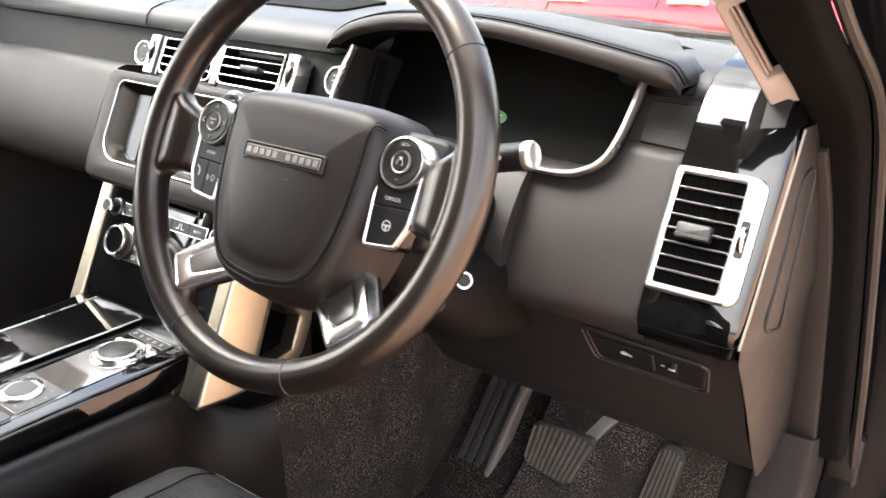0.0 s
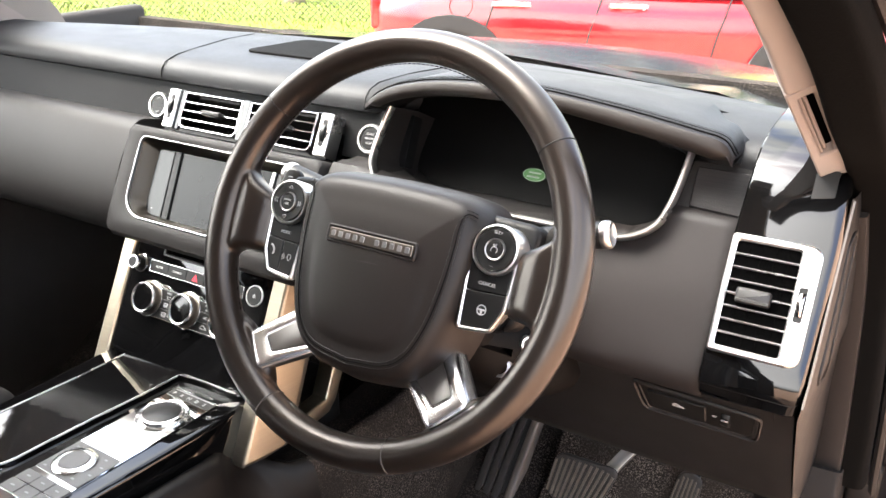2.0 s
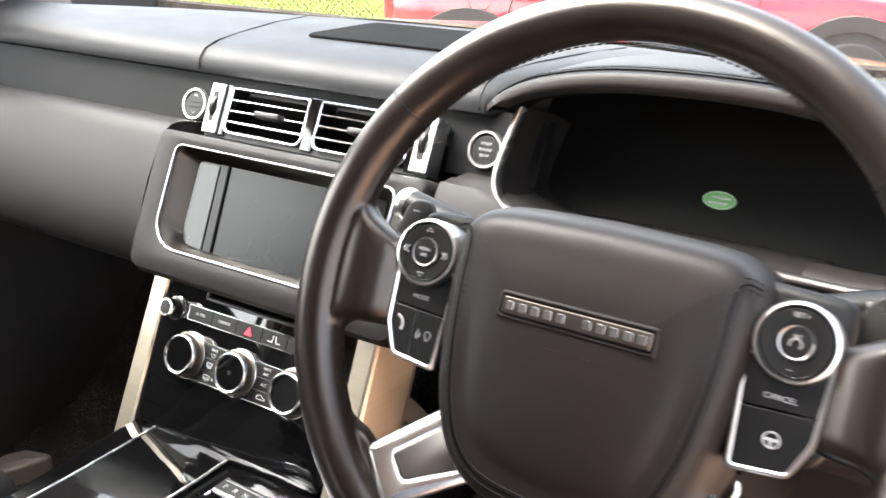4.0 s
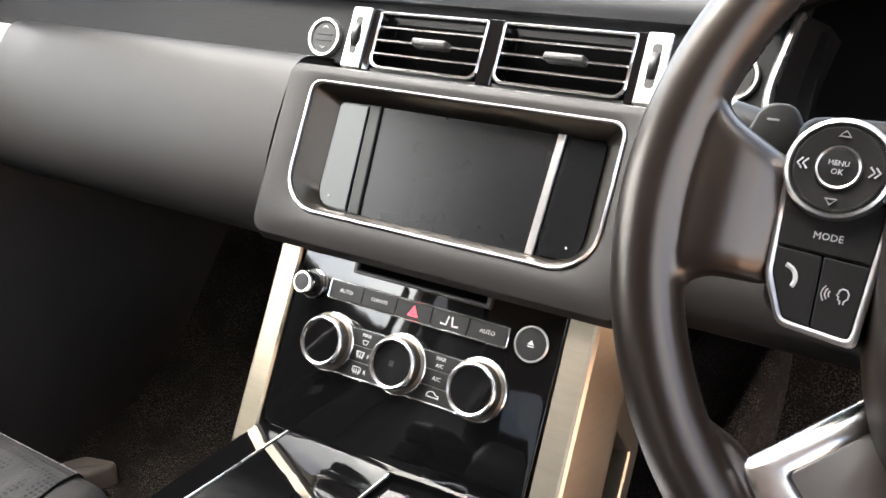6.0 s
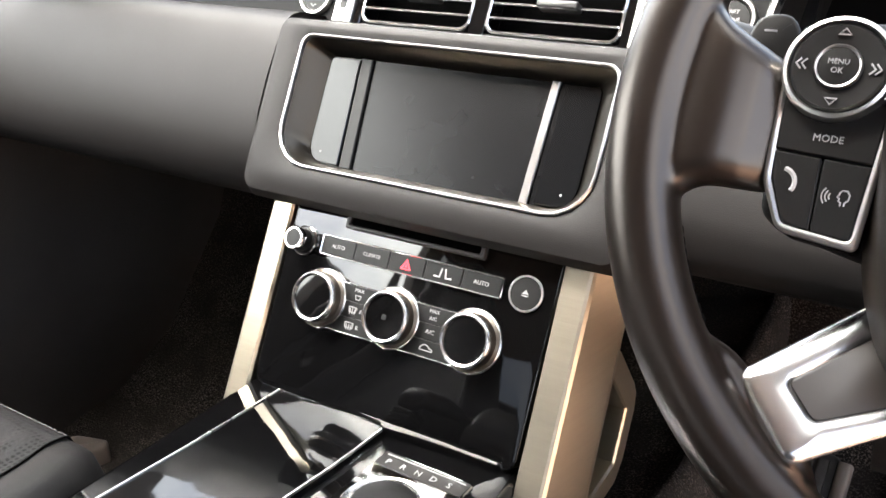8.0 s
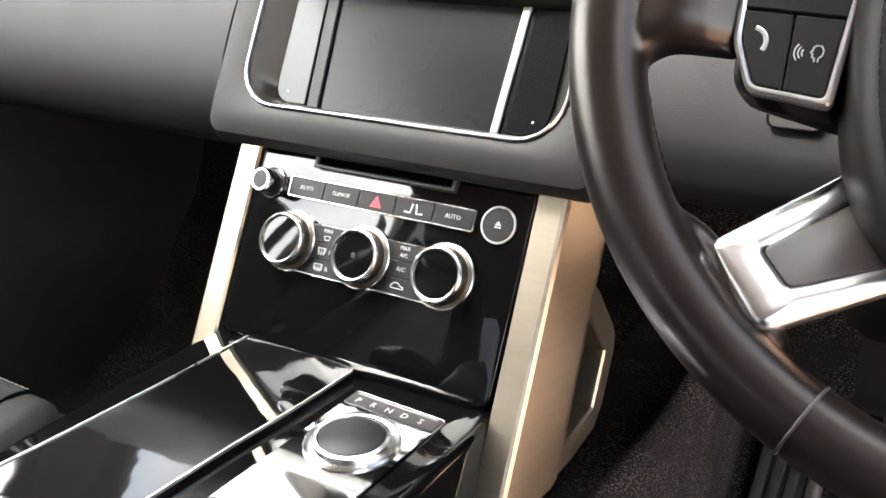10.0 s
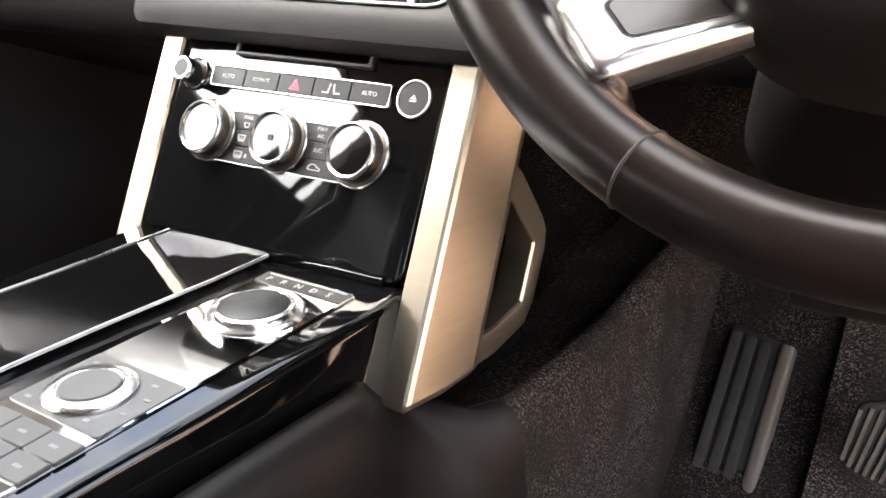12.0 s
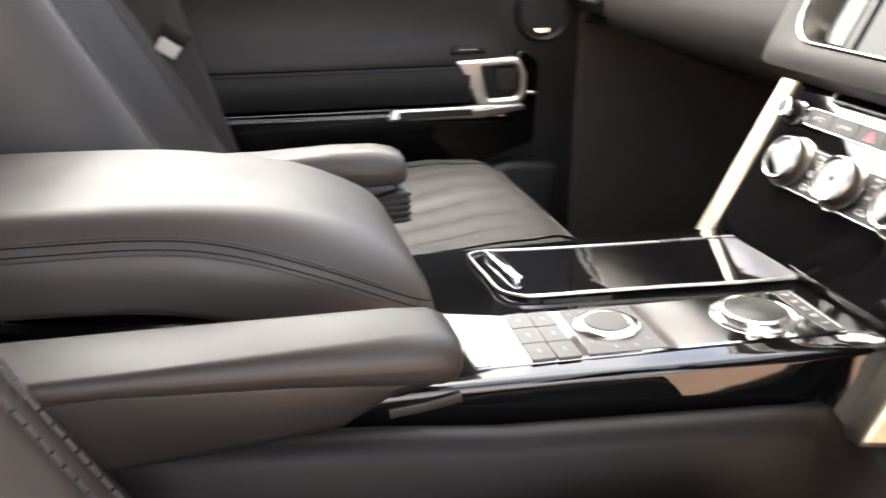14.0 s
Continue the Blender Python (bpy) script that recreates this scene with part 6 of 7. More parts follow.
    # leather sides
    for s in (-1, 1):
        rows = []
        for y, x, z in ((-0.75, 0.135, 0.455), (-0.45, 0.140, 0.448), (-0.30, 0.144, 0.436), (-0.22, 0.147, 0.427), (-0.10, 0.150, 0.421), (-0.02, 0.152, 0.417), (0.012, 0.152, 0.414), (0.028, 0.147, 0.411), (0.042, 0.133, 0.408), (0.060, 0.124, 0.402), (0.098, 0.124, 0.368), (0.125, 0.178, 0.352), (0.15, 0.190, 0.350), (0.16, 0.192, 0.349), (0.20, 0.196, 0.348), (0.34, 0.20, 0.345), (0.60, 0.20, 0.36), (0.76, 0.20, 0.38)):
            dip = 0.028 * max(0.0, 1 - abs(y - 0.066) / 0.05)
            low = 0.166 + 0.030 * min(1.0, max(0.0, (y - 0.06) / 0.06))
            rows.append([(s * 0.10, y, z - 0.03), (s * (x - 0.014), y, z - 0.012), (s * (x - 0.012), y, z - 0.003), (s * (x - 0.004), y, z), (s * (x + 0.006), y, z - 0.004), (s * (x + 0.013), y, z - 0.016), (s * max(x + 0.018, low), y, min(z - 0.05, 0.364 - dip)), (s * max(x + 0.022, low + 0.006), y, 0.25), (s * max(x + 0.030, low + 0.014), y, 0.02), (s * 0.10, y, 0.02)])
        part("side_panel", Geo().loft(rows[:-5], cap0=True, cap1=True), SIDE, c, "dark leather-covered console side", 60)
        # same dusty carpet in its darker colour, for the shade beside the tunnel
        part("tunnel_carpet", Geo().loft(rows[-6:], cap0=True, cap1=True), DUSTY_SHADED, c, "dusty carpet over the tunnel side, coloured dark for shade", 60)
    part("core", Geo().box(-0.13, 0.13, -0.74, 0.30, 0.02, 0.40, 0.01), DARK, c)
    # padded armrest over the bin
    rows = []
    for t, y, z0, z1, w in ((0, -0.252, 0.478, 0.498, 0.094), (1, -0.256, 0.470, 0.513, 0.100), (2, -0.268, 0.470, 0.531, 0.104), (3, -0.29, 0.476, 0.546, 0.106), (4, -0.33, 0.490, 0.563, 0.107), (5, -0.38, 0.502, 0.573, 0.107), (6, -0.45, 0.517, 0.580, 0.107), (7, -0.60, 0.522, 0.582, 0.107), (8, -0.72, 0.518, 0.580, 0.106)):
        rows.append((y, z0, z1, w))
    fine = zip(curve([r[:3] for r in rows], 4), curve([(r[0], r[3], 0) for r in rows], 4))
    rows = []
    for p, q in fine:
        r = min(0.044, (p.z - p.y) * 0.62)
        rows.append([(u, p.x, v) for u, v in rrect(-q.y, q.y, p.y, p.z, (0.008, 0.008, r, r), 9)])
    arm = part("armrest_lid", Geo().loft(rows, cap0=True, cap1=True), SEAT, c, "padded grey leather armrest", 60)
    for dz in (0.0, 0.006):
        part("piping", Geo().tube(curve([(0.104, -0.72, 0.562 + dz), (0.1045, -0.5, 0.562 + dz), (0.1045, -0.43, 0.560 + dz), (0.1048, -0.385, 0.552 + dz), (0.1050, -0.335, 0.534 + dz), (0.1045, -0.29, 0.514 + dz), (0.1035, -0.27, 0.505 + dz), (0.1005, -0.2565, 0.500 + dz)], 5), 0.0004, up=(1, 0, 0)), FELT, arm, "dark seam")
    for dz in (-0.003, 0.009):
        stitches("stitching", curve([(0.1045, -0.70, 0.562 + dz), (0.105, -0.5, 0.562 + dz), (0.105, -0.43, 0.560 + dz), (0.1053, -0.385, 0.552 + dz), (0.1055, -0.335, 0.534 + dz), (0.1050, -0.29, 0.514 + dz)], 4), arm, 0.006, 0.004, 0.0007, lift=(1, 0, 0.3))
    part("latch", Geo().box(-0.100, 0.100, -0.70, -0.275, 0.445, 0.506, 0.006), DARK, c)
    part("latch_strip", Geo().tube([(0.105, -0.54, 0.5215), (0.105, -0.49, 0.5120), (0.1055, -0.42, 0.5070)], [(-0.002, -0.003), (0.002, -0.003), (0.002, 0.003), (-0.002, 0.003)]), CHROME, c, "silver strip under the armrest")


centre_stack()
console()

# ---- seats and passenger door ----
def seat(xc, label, wide=1.0, set_back=0.0, bolster=0.105):
    st = thing("car_seat", (xc, -0.35, 0.04), label, "car seat", "front seats")
    # cushion, all that is sewn on it follows one height line
    line = ((-0.62, 0.350), (-0.50, 0.352), (-0.35, 0.364), (-0.19, 0.386), (-0.09, 0.400), (-0.026, 0.401), (0.004, 0.390), (0.016, 0.373))
    def top(y, u=0.0):
        sink = 0.012 * max(0.0, min(1.0, (-0.02 - y) / 0.12))
        return fade(y, line) - 0.010 * math.exp(-(u / 0.11) ** 2) * sink / 0.012 * 0.6
    rows = []
    N = 36
    for y, zt, zb, w in ((0.000, 0.330, 0.20, 0.175), (0.014, 0.354, 0.19, 0.188), (0.013, 0.373, 0.18, 0.200), (0.003, 0.390, 0.17, 0.212), (-0.010, 0.397, 0.17, 0.220), (-0.026, 0.401, 0.17, 0.226), (-0.055, 0, 0.165, 0.232), (-0.09, 0, 0.165, 0.237), (-0.14, 0, 0.16, 0.238), (-0.19, 0, 0.16, 0.238), (-0.27, 0, 0.16, 0.238), (-0.35, 0, 0.16, 0.238), (-0.50, 0, 0.16, 0.238), (-0.62, 0, 0.16, 0.235)):
        row = []
        for k in range(N + 1):
            u = -1 + 2 * k / N
            z = zt if zt else top(y, u * w)
            side = math.exp(-((abs(u) - 0.80) / 0.16) ** 2)
            edge = max(0.0, (abs(u) - 0.86) / 0.14)
            bul = 0.018 * min(1, max(0, (-0.06 - y) / 0.2))
            flute = 0.0075 * min(1.0, max(0.0, (0.0 - y) / 0.06)) * abs(math.sin(u * w / 0.062 * math.pi)) ** 0.6 * (abs(u) < 0.66)
            row.append((xc + u * w, y, z + bul * side + flute - 0.055 * edge ** 2))
        z = zt if zt else top(y)
        row += [(xc + w * 1.0, y, (z + zb) / 2), (xc + w * 0.97, y, zb), (xc - w * 0.97, y, zb), (xc - w * 1.0, y, (z + zb) / 2)]
        rows.append(row)
    rows = [[(xc + (x - xc) * wide, y - set_back, z) for x, y, z in row] for row in rows]
    cu = part("cushion", Geo().loft(rows, cap0=True, cap1=True), CUSHION, st, "grey leather seat cushion", 70)
    # perforated middle, sewn in between the two side rolls
    mid = [[Vector(p) + Vector((0, 0.0010, 0.0012)) for p in row[5:N - 4]] for row in rows[1:]]
    part("perforated_panel", Geo().loft(mid, closed=False), SEAT_HOLES, cu, "perforated leather middle of the cushion", 70)
    for k in (0, -1):
        part("seam", Geo().tube(curve([row[k] for row in mid[1:]], 3), 0.0011), FELT, cu, "dark seam")
    for row in mid[1:3]:
        stitches("front_stitching", row, cu, 0.0075, 0.0052, 0.0008, lift=(0, 0.6, 0.8))
    # backrest
    def back(s, u, w):
        """Front of the backrest at height s (0 to 1), across u."""
        y, z = -0.470 - 0.300 * s, 0.36 + 0.66 * s
        bol = math.exp(-((abs(u) - 0.80) / 0.17) ** 2) * bolster * (1 - 0.60 * s) - 0.08 * max(0.0, (abs(u) - 0.88) / 0.12) ** 2
        return Vector((xc + u * w, y + bol, z + bol * 0.35))
    rows = []
    for k in range(15):
        s = k / 14
        w = 0.262 * (1 - 0.10 * s) * (1.0 if s < 0.9 else 1 - 1.2 * (s - 0.9))
        row = [back(s, -1 + 2 * j / N, w) for j in range(N + 1)]
        y, z = -0.470 - 0.300 * s, 0.36 + 0.66 * s
        row += [Vector((xc + w, y - 0.07, z - 0.02)), Vector((xc + w * 0.9, y - 0.12, z - 0.03)), Vector((xc - w * 0.9, y - 0.12, z - 0.03)), Vector((xc - w, y - 0.07, z - 0.02))]
        rows.append(row)
    bk = part("backrest", Geo().loft(rows, cap0=True, cap1=True), SEAT, st, "grey leather backrest with raised bolsters", 70)
    for u in (-0.76, 0.76):
        for du in (-0.017, 0.017):
            stitches("stitching", [back(s / 30, u + du, 0.262 * (1 - 0.10 * s / 30)) + Vector((0, 0.0008, 0)) for s in range(3, 27)], bk, 0.0095, 0.0076, 0.0021, lift=(0, 1, 0.3), mat=SEAM)
    for u in (-0.60, 0.60):
        part("bolster_piping", Geo().tube(curve([back(k / 10, u, 0.262 * (1 - 0.10 * k / 10)) for k in range(1, 10)], 3), 0.0035, up=(1, 0, 0)), SEAT, bk, "leather piping beside the bolster")
    hr = part("headrest", Geo().loft([[(xc + u, y, z) for u, z in rrect(-w, w, 1.045 - h, 1.125 + h, 0.03, 4)] for y, w, h in ((-0.74, 0.10, 0.0), (-0.75, 0.125, 0.02), (-0.81, 0.13, 0.025), (-0.85, 0.11, 0.01))], cap0=True, cap1=True), SEAT, st, "grey leather headrest", 60)
    for u in (-0.05, 0.05):
        part("headrest_post", Geo().tube([(xc + u, -0.80, 0.98), (xc + u, -0.80, 1.06)], 0.006, up=(1, 0, 0)), CHROME, hr)
    part("base", Geo().box(xc - 0.22, xc + 0.22, -0.60, -0.10, 0.03, 0.175, 0.02), DARK, st, "black seat base")
    # fold-down armrest on the console side
    s = 1 if xc < 0 else -1
    xa = xc + s * 0.238
    rows = []
    far = ((-0.217, 0.510, 0.525, 0.018), (-0.219, 0.506, 0.531, 0.024), (-0.227, 0.502, 0.536, 0.028), (-0.245, 0.500, 0.540, 0.030), (-0.285, 0.501, 0.541, 0.030), (-0.355, 0.508, 0.537, 0.030), (-0.435, 0.512, 0.537, 0.030), (-0.575, 0.512, 0.537, 0.030))
    near = ((-0.2640, 0.516, 0.524, 0.014), (-0.2650, 0.512, 0.530, 0.020), (-0.2685, 0.508, 0.5345, 0.026), (-0.277, 0.5075, 0.5380, 0.030), (-0.30, 0.509, 0.5395, 0.031), (-0.36, 0.517, 0.5390, 0.030), (-0.45, 0.525, 0.5385, 0.030), (-0.63, 0.525, 0.5385, 0.030))
    for y, z0, z1, w in far if s > 0 else near:
        rows.append([(xa + u, y, z) for u, z in rrect(-w, w, z0, z1, min(0.020, (z1 - z0) * 0.49), 6)])
    # near armrest takes the shaded copy of the seat leather
    ar = part("armrest", Geo().loft(rows, cap0=True, cap1=True), SEAT if s > 0 else SEAT_SHADED, st, "grey leather seat armrest", 60)
    y0 = 0.045 if s > 0 else -0.008
    shell_rows = []
    for y, z0, z1 in ((-0.275, 0.498, 0.509), (-0.30, 0.492, 0.509), (-0.325, 0.478, 0.510), (-0.36, 0.474, 0.512), (-0.45, 0.468, 0.518), (-0.60, 0.45, 0.522)):
        lift = 0.0 if s > 0 else 0.013
        shell_rows.append([(xa + u, y + y0, z) for u, z in rrect(-0.027, 0.027, z0 + lift, z1 + lift, 0.006, 3)])
    part("armrest_shell", Geo().loft(shell_rows, cap0=True, cap1=True), HARD, ar, "dark plastic underside of the armrest")
    kn = s > 0 and part("adjuster", Geo().box(xa - 0.020, xa + 0.020, -0.310 + y0, -0.262 + y0, 0.466, 0.500, 0.004), DARK, ar, "ribbed black adjuster block")
    for k in range(5 if s > 0 else 0):
        z = 0.468 + 0.0066 * k
        part("rib", Geo().box(xa - 0.0225, xa + 0.0225, -0.312 + y0, -0.2585 + y0, z, z + 0.0040, 0.0015), HARD, kn)
    if s < 0:
        part("release_lever", Geo().tube([(xa + 0.0265, -0.308, 0.498), (xa + 0.0272, -0.290, 0.500), (xa + 0.0265, -0.268, 0.503)], rounded([(-0.0022, -0.003), (0.0022, -0.003), (0.0022, 0.003), (-0.0022, 0.003)], 0.001, 2), up=(0, 0, 1)), HARD, ar, "dark release lever under the armrest")
    return st


def passenger_door():
    X = -0.80
    d = thing("passenger_door", (X, -0.2, 0.08), "closed dark leather passenger door with silver pull handle", "car door")
    M = axes((X, 0, 0), (0, 1, 0), (0, 0, 1), (1, 0, 0))
    part("panel", Geo().slab(M, rounded([(-0.70, -0.02), (0.215, -0.02), (0.225, 0.52), (0.235, 0.815), (0.10, 0.812), (-0.02, 0.806), (-0.70, 0.80)], 0.02), -0.012, -0.06, 0.008), HARD, d, "dark door panel")
    rows = []
    for z, w in ((0.5165, 0.008), (0.518, 0.014), (0.53, 0.015), (0.55, 0.004), (0.59, -0.004), (0.63, -0.002), (0.67, 0.006), (0.71, 0.012), (0.76, 0.012), (0.79, 0.008), (0.803, -0.004), (0.805, -0.03)):
        e = 0.075 if z < 0.56 else 0.075 - 0.10 * (z - 0.56)
        rows.append([(X + w - 0.01, -0.69, z), (X + w, -0.67, z), (X + w, -0.3, z), (X + w, e - 0.02, z), (X + w - 0.014, e + 0.01, z)])
    part("upper_pad", Geo().loft(rows, closed=False), DOOR_PAD, d, "soft dark upper door pad", 60)
    rail = [[(X + w, y, z) for z, w in ((0.452, 0.0), (0.455, 0.014), (0.462, 0.020), (0.49, 0.022), (0.508, 0.019), (0.514, 0.016), (0.517, 0.012), (0.518, -0.01))] for y in (-0.69, -0.5, -0.2, -0.02, 0.012)]
    r = part("armrest", Geo().loft(rail, closed=False), CUSHION, d, "stitched dark grey leather door armrest", 60)
    stitches("stitching", [(X + 0.0185, -0.68, 0.511), (X + 0.0185, 0.0, 0.511)], r, lift=(1, 0, 0.4), mat=FELT)
    part("seam", Geo().tube([(X + 0.0135, -0.68, 0.5172), (X + 0.0135, 0.005, 0.5172)], 0.0010), FELT, r)
    gl = part("gloss_band", Geo().slab(M, rounded([(-0.69, 0.365), (0.04, 0.352), (0.13, 0.38), (0.135, 0.52), (0.10, 0.54), (0.06, 0.45), (-0.69, 0.452)], 0.01), 0.010, -0.02, 0.004), GLOSS, d, "glossy black door inlay")
    part("strip", Geo().slab(M, rounded([(-0.40, 0.437), (0.05, 0.434), (0.05, 0.440), (-0.40, 0.443)], 0.002), 0.014, 0.004, 0.001), CHROME, gl, "thin silver strip")
    pl = part("pull_plate", Geo().slab(M, rounded([(-0.128, 0.430), (0.03, 0.428), (0.108, 0.440), (0.108, 0.449), (0.03, 0.450), (-0.118, 0.449)], 0.003), 0.022, 0.006, 0.003), SATIN, d, "polished silver switch plate")
    part("inlay", Geo().slab(M, rrect(-0.11, 0.016, 0.434, 0.445, 0.002), 0.0226, 0.02, 0.0004), SLATE, pl)
    hs = part("handle_surround", Geo().ring(M, rounded([(-0.012, 0.524), (0.098, 0.528), (0.112, 0.50), (0.110, 0.462), (0.100, 0.450), (0.026, 0.447)], 0.008), rounded([(0.032, 0.514), (0.092, 0.516), (0.101, 0.498), (0.100, 0.470), (0.092, 0.461), (0.044, 0.459)], 0.006), 0.020, -0.005, 0.004), SATIN, d, "polished silver handle surround")
    part("recess", Geo().slab(M, rounded([(0.03, 0.516), (0.093, 0.518), (0.103, 0.498), (0.101, 0.468), (0.093, 0.459), (0.042, 0.457)], 0.006), 0.0105, 0.0, 0.001), DARK, hs, "dark handle recess")
    part("latch", Geo().slab(M, rrect(0.060, 0.096, 0.470, 0.508, 0.006), 0.016, 0.009, 0.003), SLATE, hs)
    part("pin", Geo().slab(M, rrect(0.115, 0.135, 0.463, 0.469, 0.002), 0.014, 0.0, 0.001), CHROME, d, "small silver strip")
    sw = part("memory_switch", Geo().slab(M, rounded([(-0.02, 0.535), (0.04, 0.535), (0.034, 0.549), (-0.014, 0.549)], 0.004), 0.016, -0.01, 0.003), BUTTON, d, "black seat memory switches")
    for u in (-0.006, 0.012):
        part("print", Geo().slab(M, rrect(u, u + 0.012, 0.5415, 0.5435, 0.0006), 0.0166, 0.015, 0.0002), PRINT, sw)
    # speaker
    m = shift(M, 0.146, 0.598, -0.010)
    sp = part("speaker", Geo().lathe(m, [(0.052, -0.004), (0.050, 0.006), (0.046, 0.009), (0.042, 0.006), (0.040, 0.002)], 48), HARD, d, "round door speaker")
    part("grille", Geo().lathe(m, [(0.041, 0.0), (0.040, 0.003), (0.0, 0.005)], 40), MESH, sp)
    part("speaker_badge", Geo().slab(shift(m, -0.002, -0.030, 0.004), rounded([(-0.016, 0.003), (0.016, 0.003), (0.010, -0.005), (-0.010, -0.005)], 0.003), 0.002, 0, 0.0006), CHROME, sp, "small silver badge")
    part("front_seam", Geo().slab(M, [(0.17, 0.517), (0.232, 0.5165), (0.232, 0.5185), (0.17, 0.519)], -0.0105, -0.014, 0.0002), DARK, d)
    # door pocket
    part("pocket", Geo().slab(M, rounded([(-0.66, 0.11), (0.12, 0.11), (0.16, 0.20), (0.175, 0.345), (0.07, 0.352), (0.02, 0.325), (-0.66, 0.315)], 0.02), 0.035, -0.012, 0.012), HARD, d, "dark door pocket")
    part("edge_trim", Geo().slab(M, rounded([(-0.362, 0.345), (-0.372, 0.40), (-0.442, 0.63), (-0.462, 0.70), (-0.62, 0.70), (-0.60, 0.345)], 0.006), 0.030, -0.01, 0.006), SHADE, d, "black rear edge of the door")
    win = part("window", Geo().loft([[(X - 0.03, y, 0.79) for y in (0.20, -0.2, -0.68)], [(X + 0.06, y, 1.05) for y in (0.08, -0.2, -0.70)], [(X + 0.15, y, 1.24) for y in (-0.14, -0.3, -0.72)]], closed=False), PANE, d, "clear side window")
    win.visible_shadow = False


seat(0.434, "grey leather driver's seat with stitched bolsters", 0.88, 0.03, 0.068)
seat(-0.434, "grey leather passenger seat with perforated cushion")
passenger_door()


def seat_belt():
    b = thing("seat_belt", (-0.74, -0.46, 0.50), "black seat belt hanging with its silver tongue", "seat belt")
    path = curve([(-0.72, -0.60, 1.02), (-0.735, -0.53, 0.80), (-0.745, -0.48, 0.62), (-0.745, -0.455, 0.50), (-0.74, -0.44, 0.36)], 6)
    part("strap", Geo().tube(path, [(-0.022, -0.0008), (0.022, -0.0008), (0.022, 0.0008), (-0.022, 0.0008)], up=(1, 0, 0)), SHADE, b, "black woven strap")
    m = axes((-0.735, -0.458, 0.568), (0, 0.83, -0.55), (0, 0.55, 0.83), (1, 0, 0))
    part("tongue", Geo().slab(m, rrect(-0.016, 0.016, -0.012, 0.012, 0.003), 0.004, -0.003, 0.001), SATIN, b, "silver belt tongue")
    part("tongue_grip", Geo().slab(m, rrect(-0.020, 0.020, 0.010, 0.034, 0.005), 0.007, -0.005, 0.002), DARK, b)


seat_belt()

# ---- outside ----
GRASS = material("meadow_grass", (0.105, 0.130, 0.022), 0.9, vary=0.35, patch=0.6, bump=0.4, size=0.05, spec=0.1)
BLADE = material("grass_blades", (0.115, 0.145, 0.026), 0.8, vary=0.3, patch=0.4, spec=0.2)
YARD = material("gravel_yard", (0.33, 0.215, 0.15), 0.95, bump=0.6, size=0.02, vary=0.25, patch=0.3, spec=0.2)
LEAVES = material("leaves", (0.035, 0.05, 0.014), 0.8, vary=0.5, patch=0.5, spec=0.2)
BARK = material("bark", (0.16, 0.12, 0.09), 0.95, bump=0.8, size=0.03, vary=0.4)
RED = material("red_car_paint", (0.30, 0.008, 0.012), 0.16, coat=1.0, vary=0.04, patch=0.5)
TYRE = material("tyre_rubber", (0.02, 0.02, 0.02), 0.85, bump=0.3, size=0.01)
LAMP = material("red_lamp", (0.45, 0.02, 0.02), 0.1, coat=1.0)
DARK_GLASS = material("dark_window_glass", (0.012, 0.014, 0.015), 0.04, coat=0.5)
WIRE = material("fence_wire", (0.07, 0.07, 0.06), 0.6, metal=0.6)
GROUND_Z = -0.62


